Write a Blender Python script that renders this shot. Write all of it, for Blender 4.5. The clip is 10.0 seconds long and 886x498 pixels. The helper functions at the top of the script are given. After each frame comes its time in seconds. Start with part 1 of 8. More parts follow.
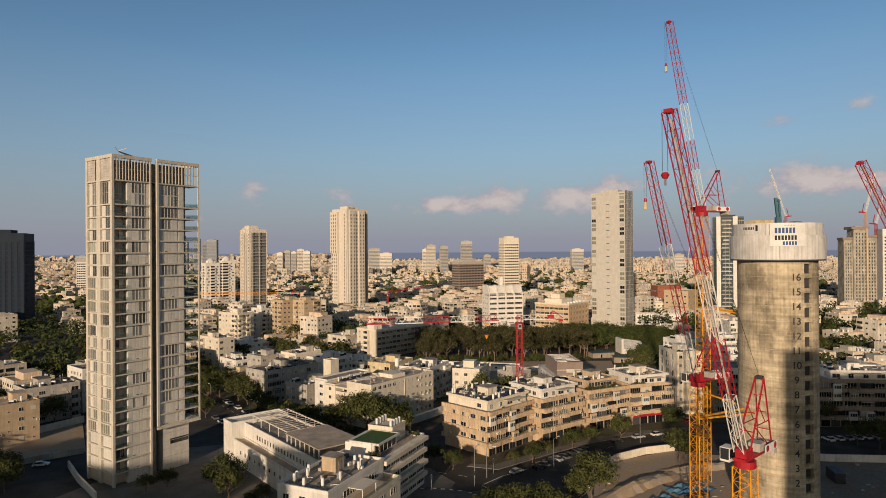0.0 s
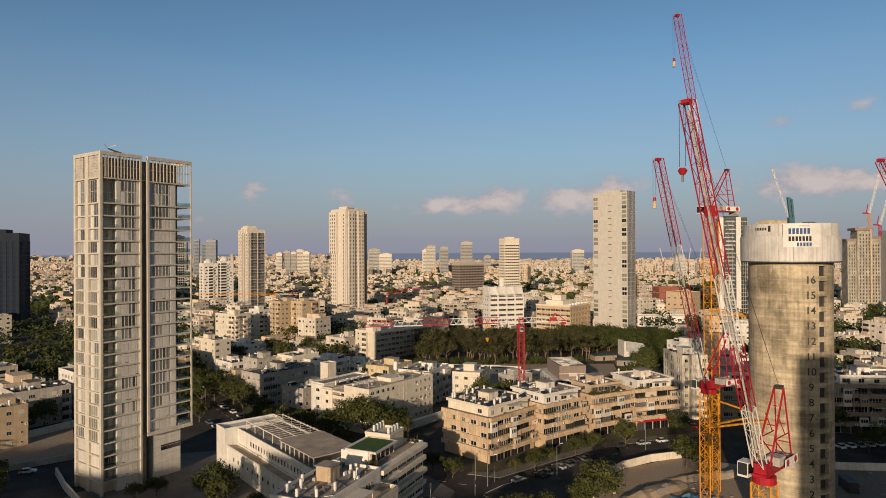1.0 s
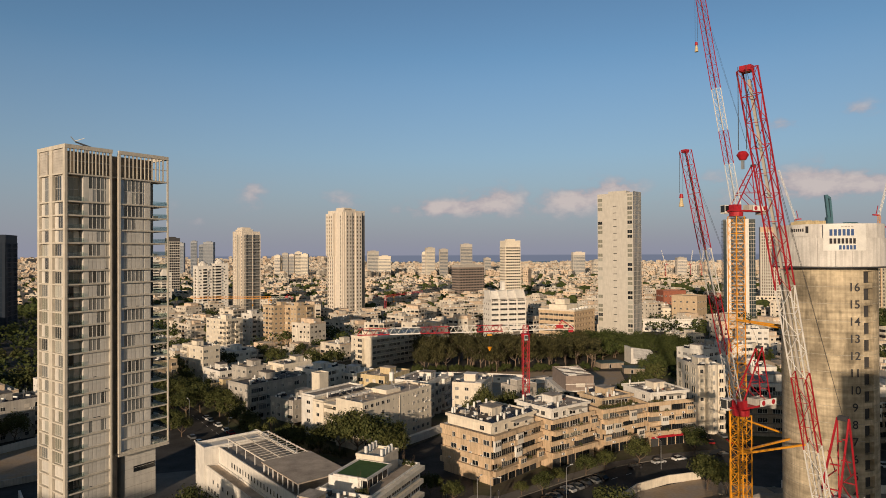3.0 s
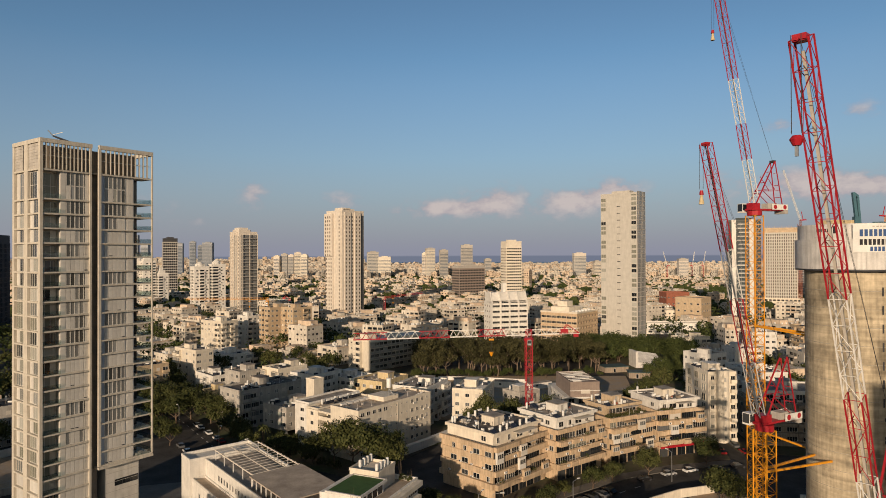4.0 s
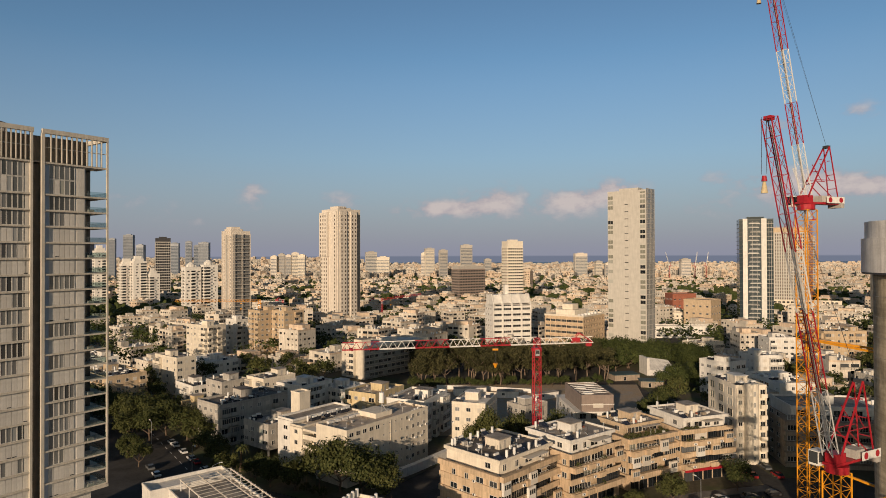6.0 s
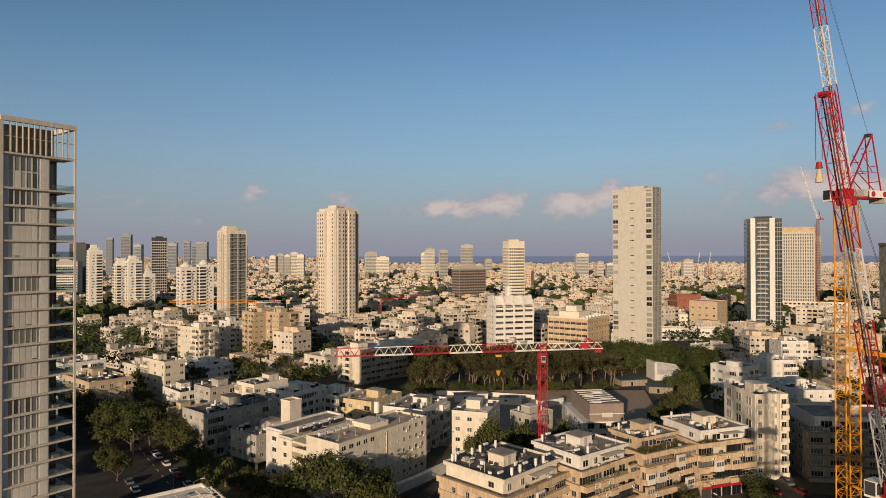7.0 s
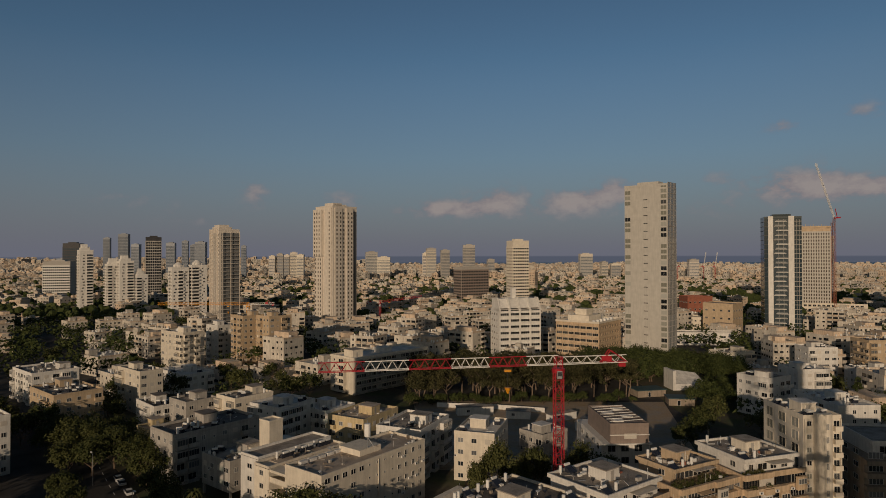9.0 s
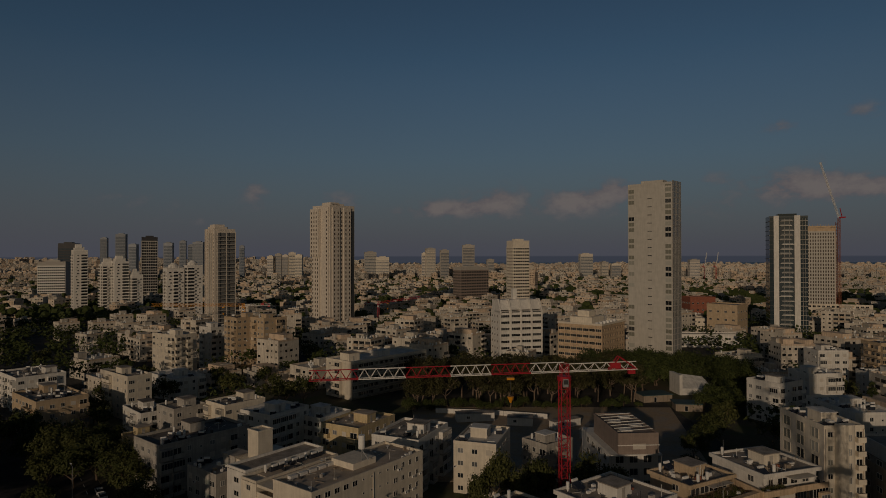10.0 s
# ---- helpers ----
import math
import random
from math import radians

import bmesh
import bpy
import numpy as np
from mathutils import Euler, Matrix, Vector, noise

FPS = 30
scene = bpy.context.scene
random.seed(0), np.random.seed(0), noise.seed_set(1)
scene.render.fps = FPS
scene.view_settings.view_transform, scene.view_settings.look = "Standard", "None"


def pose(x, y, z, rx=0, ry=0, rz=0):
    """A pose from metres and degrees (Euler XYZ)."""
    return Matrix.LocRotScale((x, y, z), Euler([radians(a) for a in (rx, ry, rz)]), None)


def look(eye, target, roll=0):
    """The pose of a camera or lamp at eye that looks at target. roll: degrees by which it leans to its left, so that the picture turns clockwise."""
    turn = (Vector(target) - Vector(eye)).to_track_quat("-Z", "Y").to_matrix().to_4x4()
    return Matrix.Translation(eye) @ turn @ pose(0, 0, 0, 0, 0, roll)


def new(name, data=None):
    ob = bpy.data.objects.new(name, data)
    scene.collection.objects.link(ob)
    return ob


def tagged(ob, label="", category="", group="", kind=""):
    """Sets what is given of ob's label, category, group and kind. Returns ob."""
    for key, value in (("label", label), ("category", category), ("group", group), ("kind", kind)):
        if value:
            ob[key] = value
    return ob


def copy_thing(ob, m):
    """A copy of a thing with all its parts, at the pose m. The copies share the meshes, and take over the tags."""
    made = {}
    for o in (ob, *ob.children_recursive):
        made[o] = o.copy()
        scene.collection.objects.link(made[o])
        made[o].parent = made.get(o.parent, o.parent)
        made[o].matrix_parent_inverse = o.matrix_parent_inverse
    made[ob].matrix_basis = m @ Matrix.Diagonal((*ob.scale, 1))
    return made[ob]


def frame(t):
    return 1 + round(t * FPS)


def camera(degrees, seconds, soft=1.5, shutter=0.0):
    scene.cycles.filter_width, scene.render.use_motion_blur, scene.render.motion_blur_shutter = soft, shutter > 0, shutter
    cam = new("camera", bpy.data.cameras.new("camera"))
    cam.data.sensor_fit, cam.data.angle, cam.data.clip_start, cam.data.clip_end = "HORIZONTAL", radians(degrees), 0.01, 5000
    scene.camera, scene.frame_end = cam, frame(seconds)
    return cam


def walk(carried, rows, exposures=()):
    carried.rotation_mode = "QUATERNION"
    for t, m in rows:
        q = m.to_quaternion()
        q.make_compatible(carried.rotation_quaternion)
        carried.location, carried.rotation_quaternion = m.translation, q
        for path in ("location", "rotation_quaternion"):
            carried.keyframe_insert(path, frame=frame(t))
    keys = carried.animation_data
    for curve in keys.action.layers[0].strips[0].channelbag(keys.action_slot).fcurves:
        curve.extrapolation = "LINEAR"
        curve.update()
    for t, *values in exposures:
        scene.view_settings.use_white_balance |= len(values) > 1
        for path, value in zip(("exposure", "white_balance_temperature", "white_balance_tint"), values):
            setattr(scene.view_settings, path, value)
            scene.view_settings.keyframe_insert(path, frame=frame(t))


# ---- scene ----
cam = camera(70.4, 10.0, soft=0.9)
PATH = [
    (0, (0.086, -0.302, 61.039), (0.087, 1.698, 61.045), -0.4),
    (0.5, (0.127, 2.221, 61.155), (0.128, 4.221, 61.161), -0.3),
    (1, (0.115, 5.21, 61.107), (0.116, 7.21, 61.115), -0.3),
    (1.5, (0.143, 8.319, 61.145), (0.144, 10.319, 61.154), -0.3),
    (2, (0.161, 11.917, 61.211), (0.162, 13.916, 61.222), -0.3),
    (2.5, (0.21, 15.604, 61.297), (0.212, 17.604, 61.31), -0.3),
    (4, (0.461, 28.302, 61.516), (0.462, 30.302, 61.533), -0.2),
    (4.5, (0.501, 32.783, 61.6), (0.503, 34.783, 61.617), -0.2),
    (5, (0.577, 37.86, 61.698), (0.578, 39.86, 61.714), -0.2),
    (5.5, (0.591, 42.851, 61.676), (0.593, 44.851, 61.693), -0.2),
    (7, (0.817, 60.067, 61.552), (0.819, 62.066, 61.57), -0.1),
    (7.5, (0.656, 65.917, 61.502), (0.65, 67.917, 61.521), -0.1),
    (8, (0.767, 72.09, 61.565), (0.762, 74.09, 61.582), -0.1),
    (8.5, (0.96, 77.651, 61.493), (0.956, 79.651, 61.51), -0.1),
    (9, (1.092, 82.726, 61.47), (1.088, 84.726, 61.488), -0.1),
    (9.5, (1.19, 87.275, 61.495), (1.188, 89.275, 61.514), -0.1),
    (10, (1.196, 91.443, 61.635), (1.194, 93.443, 61.653), -0.1),
]
walk(cam, [(t, look(eye, target, roll)) for t, eye, target, roll in PATH],
     exposures=[(0, 0.0), (7.7, 0.0), (8.0, -0.16), (8.5, -0.56), (9.0, -1.02), (9.5, -1.56), (10.0, -2.2)])

# ---- world, sun, exposure ----
SUN_EL, SUN_AZ = 11.5, (-0.30, -0.954)
world = bpy.data.worlds.new("world")
scene.world = world
world.use_nodes = True
wn, wl = world.node_tree.nodes, world.node_tree.links
wn.clear()


def wnode(kind, **sets):
    n = wn.new(kind)
    for k, v in sets.items():
        if k == "op":
            n.operation = v
        elif k == "sky":
            n.sky_type = v
    return n


sky = wnode("ShaderNodeTexSky", sky="NISHITA")
sky.sun_disc = False
sky.sun_elevation = radians(SUN_EL)
sky.sun_rotation = math.atan2(SUN_AZ[0], SUN_AZ[1])
sky.altitude, sky.air_density, sky.dust_density, sky.ozone_density = 60, 1.0, 0.6, 2.0
wcoord = wnode("ShaderNodeTexCoord")
wsep = wnode("ShaderNodeSeparateXYZ")
wl.new(wcoord.outputs["Generated"], wsep.inputs[0])
# a mauve haze low over the sea, fading into the blue
haze = wnode("ShaderNodeValToRGB")
haze.color_ramp.elements[0].position, haze.color_ramp.elements[0].color = 0.0, (1, 1, 1, 1)
haze.color_ramp.elements[1].position, haze.color_ramp.elements[1].color = 0.30, (0, 0, 0, 1)
mid = haze.color_ramp.elements.new(0.07)
mid.color = (0.72, 0.72, 0.72, 1)
mid2 = haze.color_ramp.elements.new(0.15)
mid2.color = (0.34, 0.34, 0.34, 1)
wl.new(wsep.outputs["Z"], haze.inputs[0])
hazecol = wnode("ShaderNodeMixRGB")
wl.new(haze.outputs["Color"], hazecol.inputs["Fac"])
hazetint = wnode("ShaderNodeMixRGB")
hazetint.inputs["Color1"].default_value, hazetint.inputs["Color2"].default_value = (2.78, 2.86, 3.6, 1), (4.2, 3.5, 2.9, 1)
wl.new(hazetint.outputs["Color"], hazecol.inputs["Color2"])
skytint = wnode("ShaderNodeMixRGB")
skytint.blend_type = "MULTIPLY"
skytint.inputs["Fac"].default_value = 1.0
sunside = wnode("ShaderNodeMapRange")
sunside.interpolation_type = "SMOOTHSTEP"
for i, v in ((1, 0.45), (2, -0.35), (3, 0.0), (4, 1.0)):
    sunside.inputs[i].default_value = v
wl.new(wsep.outputs["Y"], sunside.inputs[0])
tints = wnode("ShaderNodeMixRGB")
tints.inputs["Color1"].default_value, tints.inputs["Color2"].default_value = (0.86, 1.02, 1.125, 1), (1.16, 1.0, 0.80, 1)
wl.new(sunside.outputs[0], tints.inputs["Fac"])
wl.new(sunside.outputs[0], hazetint.inputs["Fac"])
wl.new(tints.outputs["Color"], skytint.inputs["Color2"])
wl.new(sky.outputs["Color"], skytint.inputs["Color1"])
# paler low down, deeper overhead
depth = wnode("ShaderNodeValToRGB")
depth.color_ramp.elements[0].position, depth.color_ramp.elements[0].color = 0.0, (1.0, 1.0, 1.0, 1)
depth.color_ramp.elements[1].position, depth.color_ramp.elements[1].color = 0.75, (0.46, 0.46, 0.46, 1)
for at_z, level in ((0.12, 1.0), (0.26, 1.0), (0.42, 0.9), (0.55, 0.6)):
    depth.color_ramp.elements.new(at_z).color = (level, level, level, 1)
wl.new(wsep.outputs["Z"], depth.inputs[0])
deeper = wnode("ShaderNodeMixRGB")
deeper.blend_type = "MULTIPLY"
deeper.inputs["Fac"].default_value = 1.0
wl.new(skytint.outputs["Color"], deeper.inputs["Color1"])
wl.new(depth.outputs["Color"], deeper.inputs["Color2"])
wl.new(deeper.outputs["Color"], hazecol.inputs["Color1"])
# soft evening clouds: a few small heaps above the horizon
cmap = wnode("ShaderNodeMapping")
cmap.inputs["Scale"].default_value = (1.0, 1.0, 1.7)
wl.new(wcoord.outputs["Generated"], cmap.inputs["Vector"])
cn = wnode("ShaderNodeTexNoise")
cn.inputs["Scale"].default_value, cn.inputs["Detail"].default_value, cn.inputs["Roughness"].default_value = 26.0, 8.0, 0.6
wl.new(cmap.outputs["Vector"], cn.inputs["Vector"])
total = None
CLOUDS = [(-0.287, 0.094, 0.020, 0.022, 0.72), (-0.16, 0.085, 0.034, 0.015, 0.55), (-0.012, 0.074, 0.046, 0.014, 0.8), (0.085, 0.086, 0.046, 0.020, 0.95), (0.035, 0.074, 0.05, 0.010, 0.6),
          (0.205, 0.083, 0.058, 0.020, 0.95), (0.268, 0.098, 0.038, 0.018, 0.85), (0.49, 0.097, 0.058, 0.022, 1.0), (0.56, 0.088, 0.055, 0.016, 0.9), (0.469, 0.176, 0.024, 0.014, 0.6),
          (0.545, 0.186, 0.018, 0.012, 0.6), (-0.371, 0.055, 0.04, 0.016, 0.34), (0.392, 0.108, 0.036, 0.014, 0.4), (-0.075, 0.062, 0.016, 0.010, 0.5), (0.42, 0.07, 0.09, 0.016, 0.35),
          (0.12, 0.062, 0.14, 0.012, 0.3), (-0.45, 0.08, 0.05, 0.014, 0.3)]
for cx, cz, rx, rz, amount in CLOUDS:
    a = wnode("ShaderNodeMath", op="SUBTRACT")
    wl.new(wsep.outputs["X"], a.inputs[0])
    a.inputs[1].default_value = cx
    b = wnode("ShaderNodeMath", op="DIVIDE")
    wl.new(a.outputs[0], b.inputs[0])
    b.inputs[1].default_value = rx
    b2 = wnode("ShaderNodeMath", op="MULTIPLY")
    wl.new(b.outputs[0], b2.inputs[0])
    wl.new(b.outputs[0], b2.inputs[1])
    c = wnode("ShaderNodeMath", op="SUBTRACT")
    wl.new(wsep.outputs["Z"], c.inputs[0])
    c.inputs[1].default_value = cz
    d = wnode("ShaderNodeMath", op="DIVIDE")
    wl.new(c.outputs[0], d.inputs[0])
    d.inputs[1].default_value = rz
    d2 = wnode("ShaderNodeMath", op="MULTIPLY_ADD")
    wl.new(d.outputs[0], d2.inputs[0])
    wl.new(d.outputs[0], d2.inputs[1])
    wl.new(b2.outputs[0], d2.inputs[2])
    e = wnode("ShaderNodeMath", op="MULTIPLY")
    wl.new(d2.outputs[0], e.inputs[0])
    e.inputs[1].default_value = -1.0
    g = wnode("ShaderNodeMath", op="EXPONENT")
    wl.new(e.outputs[0], g.inputs[0])
    h = wnode("ShaderNodeMath", op="MULTIPLY_ADD")
    wl.new(g.outputs[0], h.inputs[0])
    h.inputs[1].default_value = amount
    if total is not None:
        wl.new(total.outputs[0], h.inputs[2])
    else:
        h.inputs[2].default_value = 0.0
    total = h
front = wnode("ShaderNodeMath", op="GREATER_THAN")
wl.new(wsep.outputs["Y"], front.inputs[0])
front.inputs[1].default_value = 0.0
billow = wnode("ShaderNodeMath", op="MULTIPLY_ADD")
wl.new(cn.outputs[0], billow.inputs[0])
billow.inputs[1].default_value = 3.0
billow.inputs[2].default_value = -1.5
lump = wnode("ShaderNodeMath", op="ADD")
wl.new(billow.outputs[0], lump.inputs[0])
wl.new(total.outputs[0], lump.inputs[1])
edge = wnode("ShaderNodeMapRange")
edge.interpolation_type = "SMOOTHSTEP"
for i, v in ((1, 0.08), (2, 0.85), (3, 0.0), (4, 1.2)):
    edge.inputs[i].default_value = v
wl.new(lump.outputs[0], edge.inputs[0])
dens = wnode("ShaderNodeMath", op="MULTIPLY")
wl.new(edge.outputs[0], dens.inputs[0])
wl.new(total.outputs[0], dens.inputs[1])
dens2 = wnode("ShaderNodeMath", op="MULTIPLY")
dens2.use_clamp = True
wl.new(dens.outputs[0], dens2.inputs[0])
wl.new(front.outputs[0], dens2.inputs[1])
cloudtone = wnode("ShaderNodeMapRange")
for i, v in ((1, 0.1), (2, 1.15), (3, 0.0), (4, 1.0)):
    cloudtone.inputs[i].default_value = v
wl.new(lump.outputs[0], cloudtone.inputs[0])
cloudcol = wnode("ShaderNodeMixRGB")
cloudcol.inputs["Color1"].default_value, cloudcol.inputs["Color2"].default_value = (3.2, 3.0, 3.6, 1), (5.7, 5.05, 4.9, 1)
wl.new(cloudtone.outputs[0], cloudcol.inputs["Fac"])
cloudmix = wnode("ShaderNodeMixRGB")
wl.new(cloudcol.outputs["Color"], cloudmix.inputs["Color2"])
wl.new(dens2.outputs[0], cloudmix.inputs["Fac"])
wl.new(hazecol.outputs["Color"], cloudmix.inputs["Color1"])
# far sea below the skyline
below = wnode("ShaderNodeMapRange")
for i, v in ((1, -0.0035), (2, -0.0015), (3, 1.0), (4, 0.0)):
    below.inputs[i].default_value = v
wl.new(wsep.outputs["Z"], below.inputs[0])
seamix = wnode("ShaderNodeMixRGB")
seamix.inputs["Color2"].default_value = (1.7, 1.92, 2.6, 1)
wl.new(below.outputs[0], seamix.inputs["Fac"])
wl.new(cloudmix.outputs["Color"], seamix.inputs["Color1"])
bg = wnode("ShaderNodeBackground")
bg.inputs["Strength"].default_value = 0.098
wout = wnode("ShaderNodeOutputWorld")
wl.new(seamix.outputs["Color"], bg.inputs["Color"])
wl.new(bg.outputs["Background"], wout.inputs["Surface"])

sun = new("sun", bpy.data.lights.new("sun", "SUN"))
sun.data.energy, sun.data.angle, sun.data.color = 4.35, radians(0.6), (1.0, 0.77, 0.54)
ce = math.cos(radians(SUN_EL))
sun.matrix_world = look((SUN_AZ[0] * ce, SUN_AZ[1] * ce, math.sin(radians(SUN_EL))), (0, 0, 0))


# ---- materials ----
def nodes_of(name):
    m = bpy.data.materials.new(name)
    m.use_nodes = True
    return m, m.node_tree.nodes, m.node_tree.links, m.node_tree.nodes["Principled BSDF"]


def surface(name, rgb, rough=0.85, var=0.18, scale=0.5, streak=0.0, metal=0.0, bump=0.15, island=0.0, randobj=0.0, spec=0.3, tint=None, layers=0.0, shade_patch=0.0):
    """A weathered surface: broad stains, fine grain, optional runs of dirt down a wall, optional painted patches of
    shade, and a tone that differs from piece to piece.
    """
    m, n, l, p = nodes_of(name)
    co = n.new("ShaderNodeTexCoord")
    big = n.new("ShaderNodeTexNoise")
    big.inputs["Scale"].default_value, big.inputs["Detail"].default_value = scale, 6
    l.new(co.outputs["Object"], big.inputs["Vector"])
    fine = n.new("ShaderNodeTexNoise")
    fine.inputs["Scale"].default_value, fine.inputs["Detail"].default_value = scale * 9, 4
    l.new(co.outputs["Object"], fine.inputs["Vector"])
    mix = n.new("ShaderNodeMath")
    mix.operation = "MULTIPLY_ADD"
    l.new(fine.outputs[0], mix.inputs[0])
    mix.inputs[1].default_value = 0.45
    l.new(big.outputs[0], mix.inputs[2])
    rng = n.new("ShaderNodeMapRange")
    for i, v in ((1, 0.45), (2, 1.0), (3, 1.0 - var), (4, 1.0 + var * 0.6)):
        rng.inputs[i].default_value = v
    l.new(mix.outputs[0], rng.inputs[0])
    value = rng.outputs[0]

    def times(a, b):
        q = n.new("ShaderNodeMath")
        q.operation = "MULTIPLY"
        l.new(a, q.inputs[0])
        l.new(b, q.inputs[1])
        return q.outputs[0]
    if streak:
        mp = n.new("ShaderNodeMapping")
        mp.inputs["Scale"].default_value = (1.6, 1.6, 0.09)
        l.new(co.outputs["Object"], mp.inputs["Vector"])
        st = n.new("ShaderNodeTexNoise")
        st.inputs["Scale"].default_value, st.inputs["Detail"].default_value = 1.3, 5
        l.new(mp.outputs["Vector"], st.inputs["Vector"])
        sr = n.new("ShaderNodeMapRange")
        for i, v in ((1, 0.42), (2, 0.68), (3, 1.0), (4, 1.0 - streak)):
            sr.inputs[i].default_value = v
        l.new(st.outputs[0], sr.inputs[0])
        value = times(value, sr.outputs[0])
    if layers:
        mp2 = n.new("ShaderNodeMapping")
        mp2.inputs["Scale"].default_value = (0.05, 0.05, 1.5)
        l.new(co.outputs["Object"], mp2.inputs["Vector"])
        ly = n.new("ShaderNodeTexNoise")
        ly.inputs["Scale"].default_value, ly.inputs["Detail"].default_value = 1.0, 6
        l.new(mp2.outputs["Vector"], ly.inputs["Vector"])
        lr = n.new("ShaderNodeMapRange")
        for i, v in ((1, 0.35), (2, 0.68), (3, 1.0 + layers * 0.4), (4, 1.0 - layers)):
            lr.inputs[i].default_value = v
        l.new(ly.outputs[0], lr.inputs[0])
        value = times(value, lr.outputs[0])
    # thresholded noise that darkens the colour like patches of cast shadow
    if shade_patch:
        mp3 = n.new("ShaderNodeMapping")
        mp3.inputs["Scale"].default_value = (0.13, 0.13, 0.085)
        mp3.inputs["Location"].default_value = (0.4, 0.2, 1.3)
        l.new(co.outputs["Object"], mp3.inputs["Vector"])
        sn = n.new("ShaderNodeTexNoise")
        sn.inputs["Scale"].default_value, sn.inputs["Detail"].default_value, sn.inputs["Roughness"].default_value = 1.0, 7, 0.55
        l.new(mp3.outputs["Vector"], sn.inputs["Vector"])
        sq = n.new("ShaderNodeMapRange")
        sq.interpolation_type = "SMOOTHSTEP"
        for i, v in ((1, 0.53), (2, 0.62), (3, 1.0), (4, 1.0 - shade_patch)):
            sq.inputs[i].default_value = v
        l.new(sn.outputs[0], sq.inputs[0])
        value = times(value, sq.outputs[0])
    for src, amount in (("island", island), ("object", randobj)):
        if amount:
            if src == "island":
                o = n.new("ShaderNodeNewGeometry").outputs["Random Per Island"]
            else:
                o = n.new("ShaderNodeObjectInfo").outputs["Random"]
            r = n.new("ShaderNodeMapRange")
            for i, v in ((3, 1.0 - amount), (4, 1.0 + amount * 0.5)):
                r.inputs[i].default_value = v
            l.new(o, r.inputs[0])
            value = times(value, r.outputs[0])
    col = n.new("ShaderNodeMixRGB")
    col.blend_type = "MULTIPLY"
    col.inputs["Fac"].default_value = 1.0
    col.inputs["Color1"].default_value = (*rgb, 1)
    if tint:
        ramp = n.new("ShaderNodeMixRGB")
        ramp.inputs["Color1"].default_value, ramp.inputs["Color2"].default_value = (*rgb, 1), (*tint, 1)
        t = n.new("ShaderNodeMapRange")
        for i, v in ((1, 0.35), (2, 0.65)):
            t.inputs[i].default_value = v
        src = n.new("ShaderNodeNewGeometry").outputs["Random Per Island"] if island else big.outputs[0]
        l.new(src, t.inputs[0])
        l.new(t.outputs[0], ramp.inputs["Fac"])
        l.new(ramp.outputs["Color"], col.inputs["Color1"])
    l.new(value, col.inputs["Color2"])
    l.new(col.outputs["Color"], p.inputs["Base Color"])
    p.inputs["Roughness"].default_value, p.inputs["Metallic"].default_value = rough, metal
    p.inputs["Specular IOR Level"].default_value = spec
    if bump:
        bp = n.new("ShaderNodeBump")
        bp.inputs["Strength"].default_value, bp.inputs["Distance"].default_value = bump, 0.05
        l.new(fine.outputs[0], bp.inputs["Height"])
        l.new(bp.outputs["Normal"], p.inputs["Normal"])
    return m


def glassy(name, rgb=(0.02, 0.025, 0.03), rough=0.08, spec=0.6, rand=0.0):
    """Window glass seen from outside: a dark room behind a reflecting pane, curtains differ."""
    m, n, l, p = nodes_of(name)
    info = n.new("ShaderNodeObjectInfo")
    geo = n.new("ShaderNodeNewGeometry")
    ad = n.new("ShaderNodeMath")
    ad.operation = "ADD"
    l.new(info.outputs["Random"], ad.inputs[0])
    l.new(geo.outputs["Random Per Island"], ad.inputs[1])
    fr = n.new("ShaderNodeMath")
    fr.operation = "FRACT"
    l.new(ad.outputs[0], fr.inputs[0])
    ramp = n.new("ShaderNodeValToRGB")
    ramp.color_ramp.interpolation = "LINEAR"
    e = ramp.color_ramp.elements
    e[0].position, e[0].color = 0.55, (*rgb, 1)
    e[1].position, e[1].color = 1.0, (*[c + rand for c in rgb], 1)
    l.new(fr.outputs[0], ramp.inputs[0])
    l.new(ramp.outputs["Color"], p.inputs["Base Color"])
    p.inputs["Roughness"].default_value, p.inputs["Specular IOR Level"].default_value = rough, spec
    return m


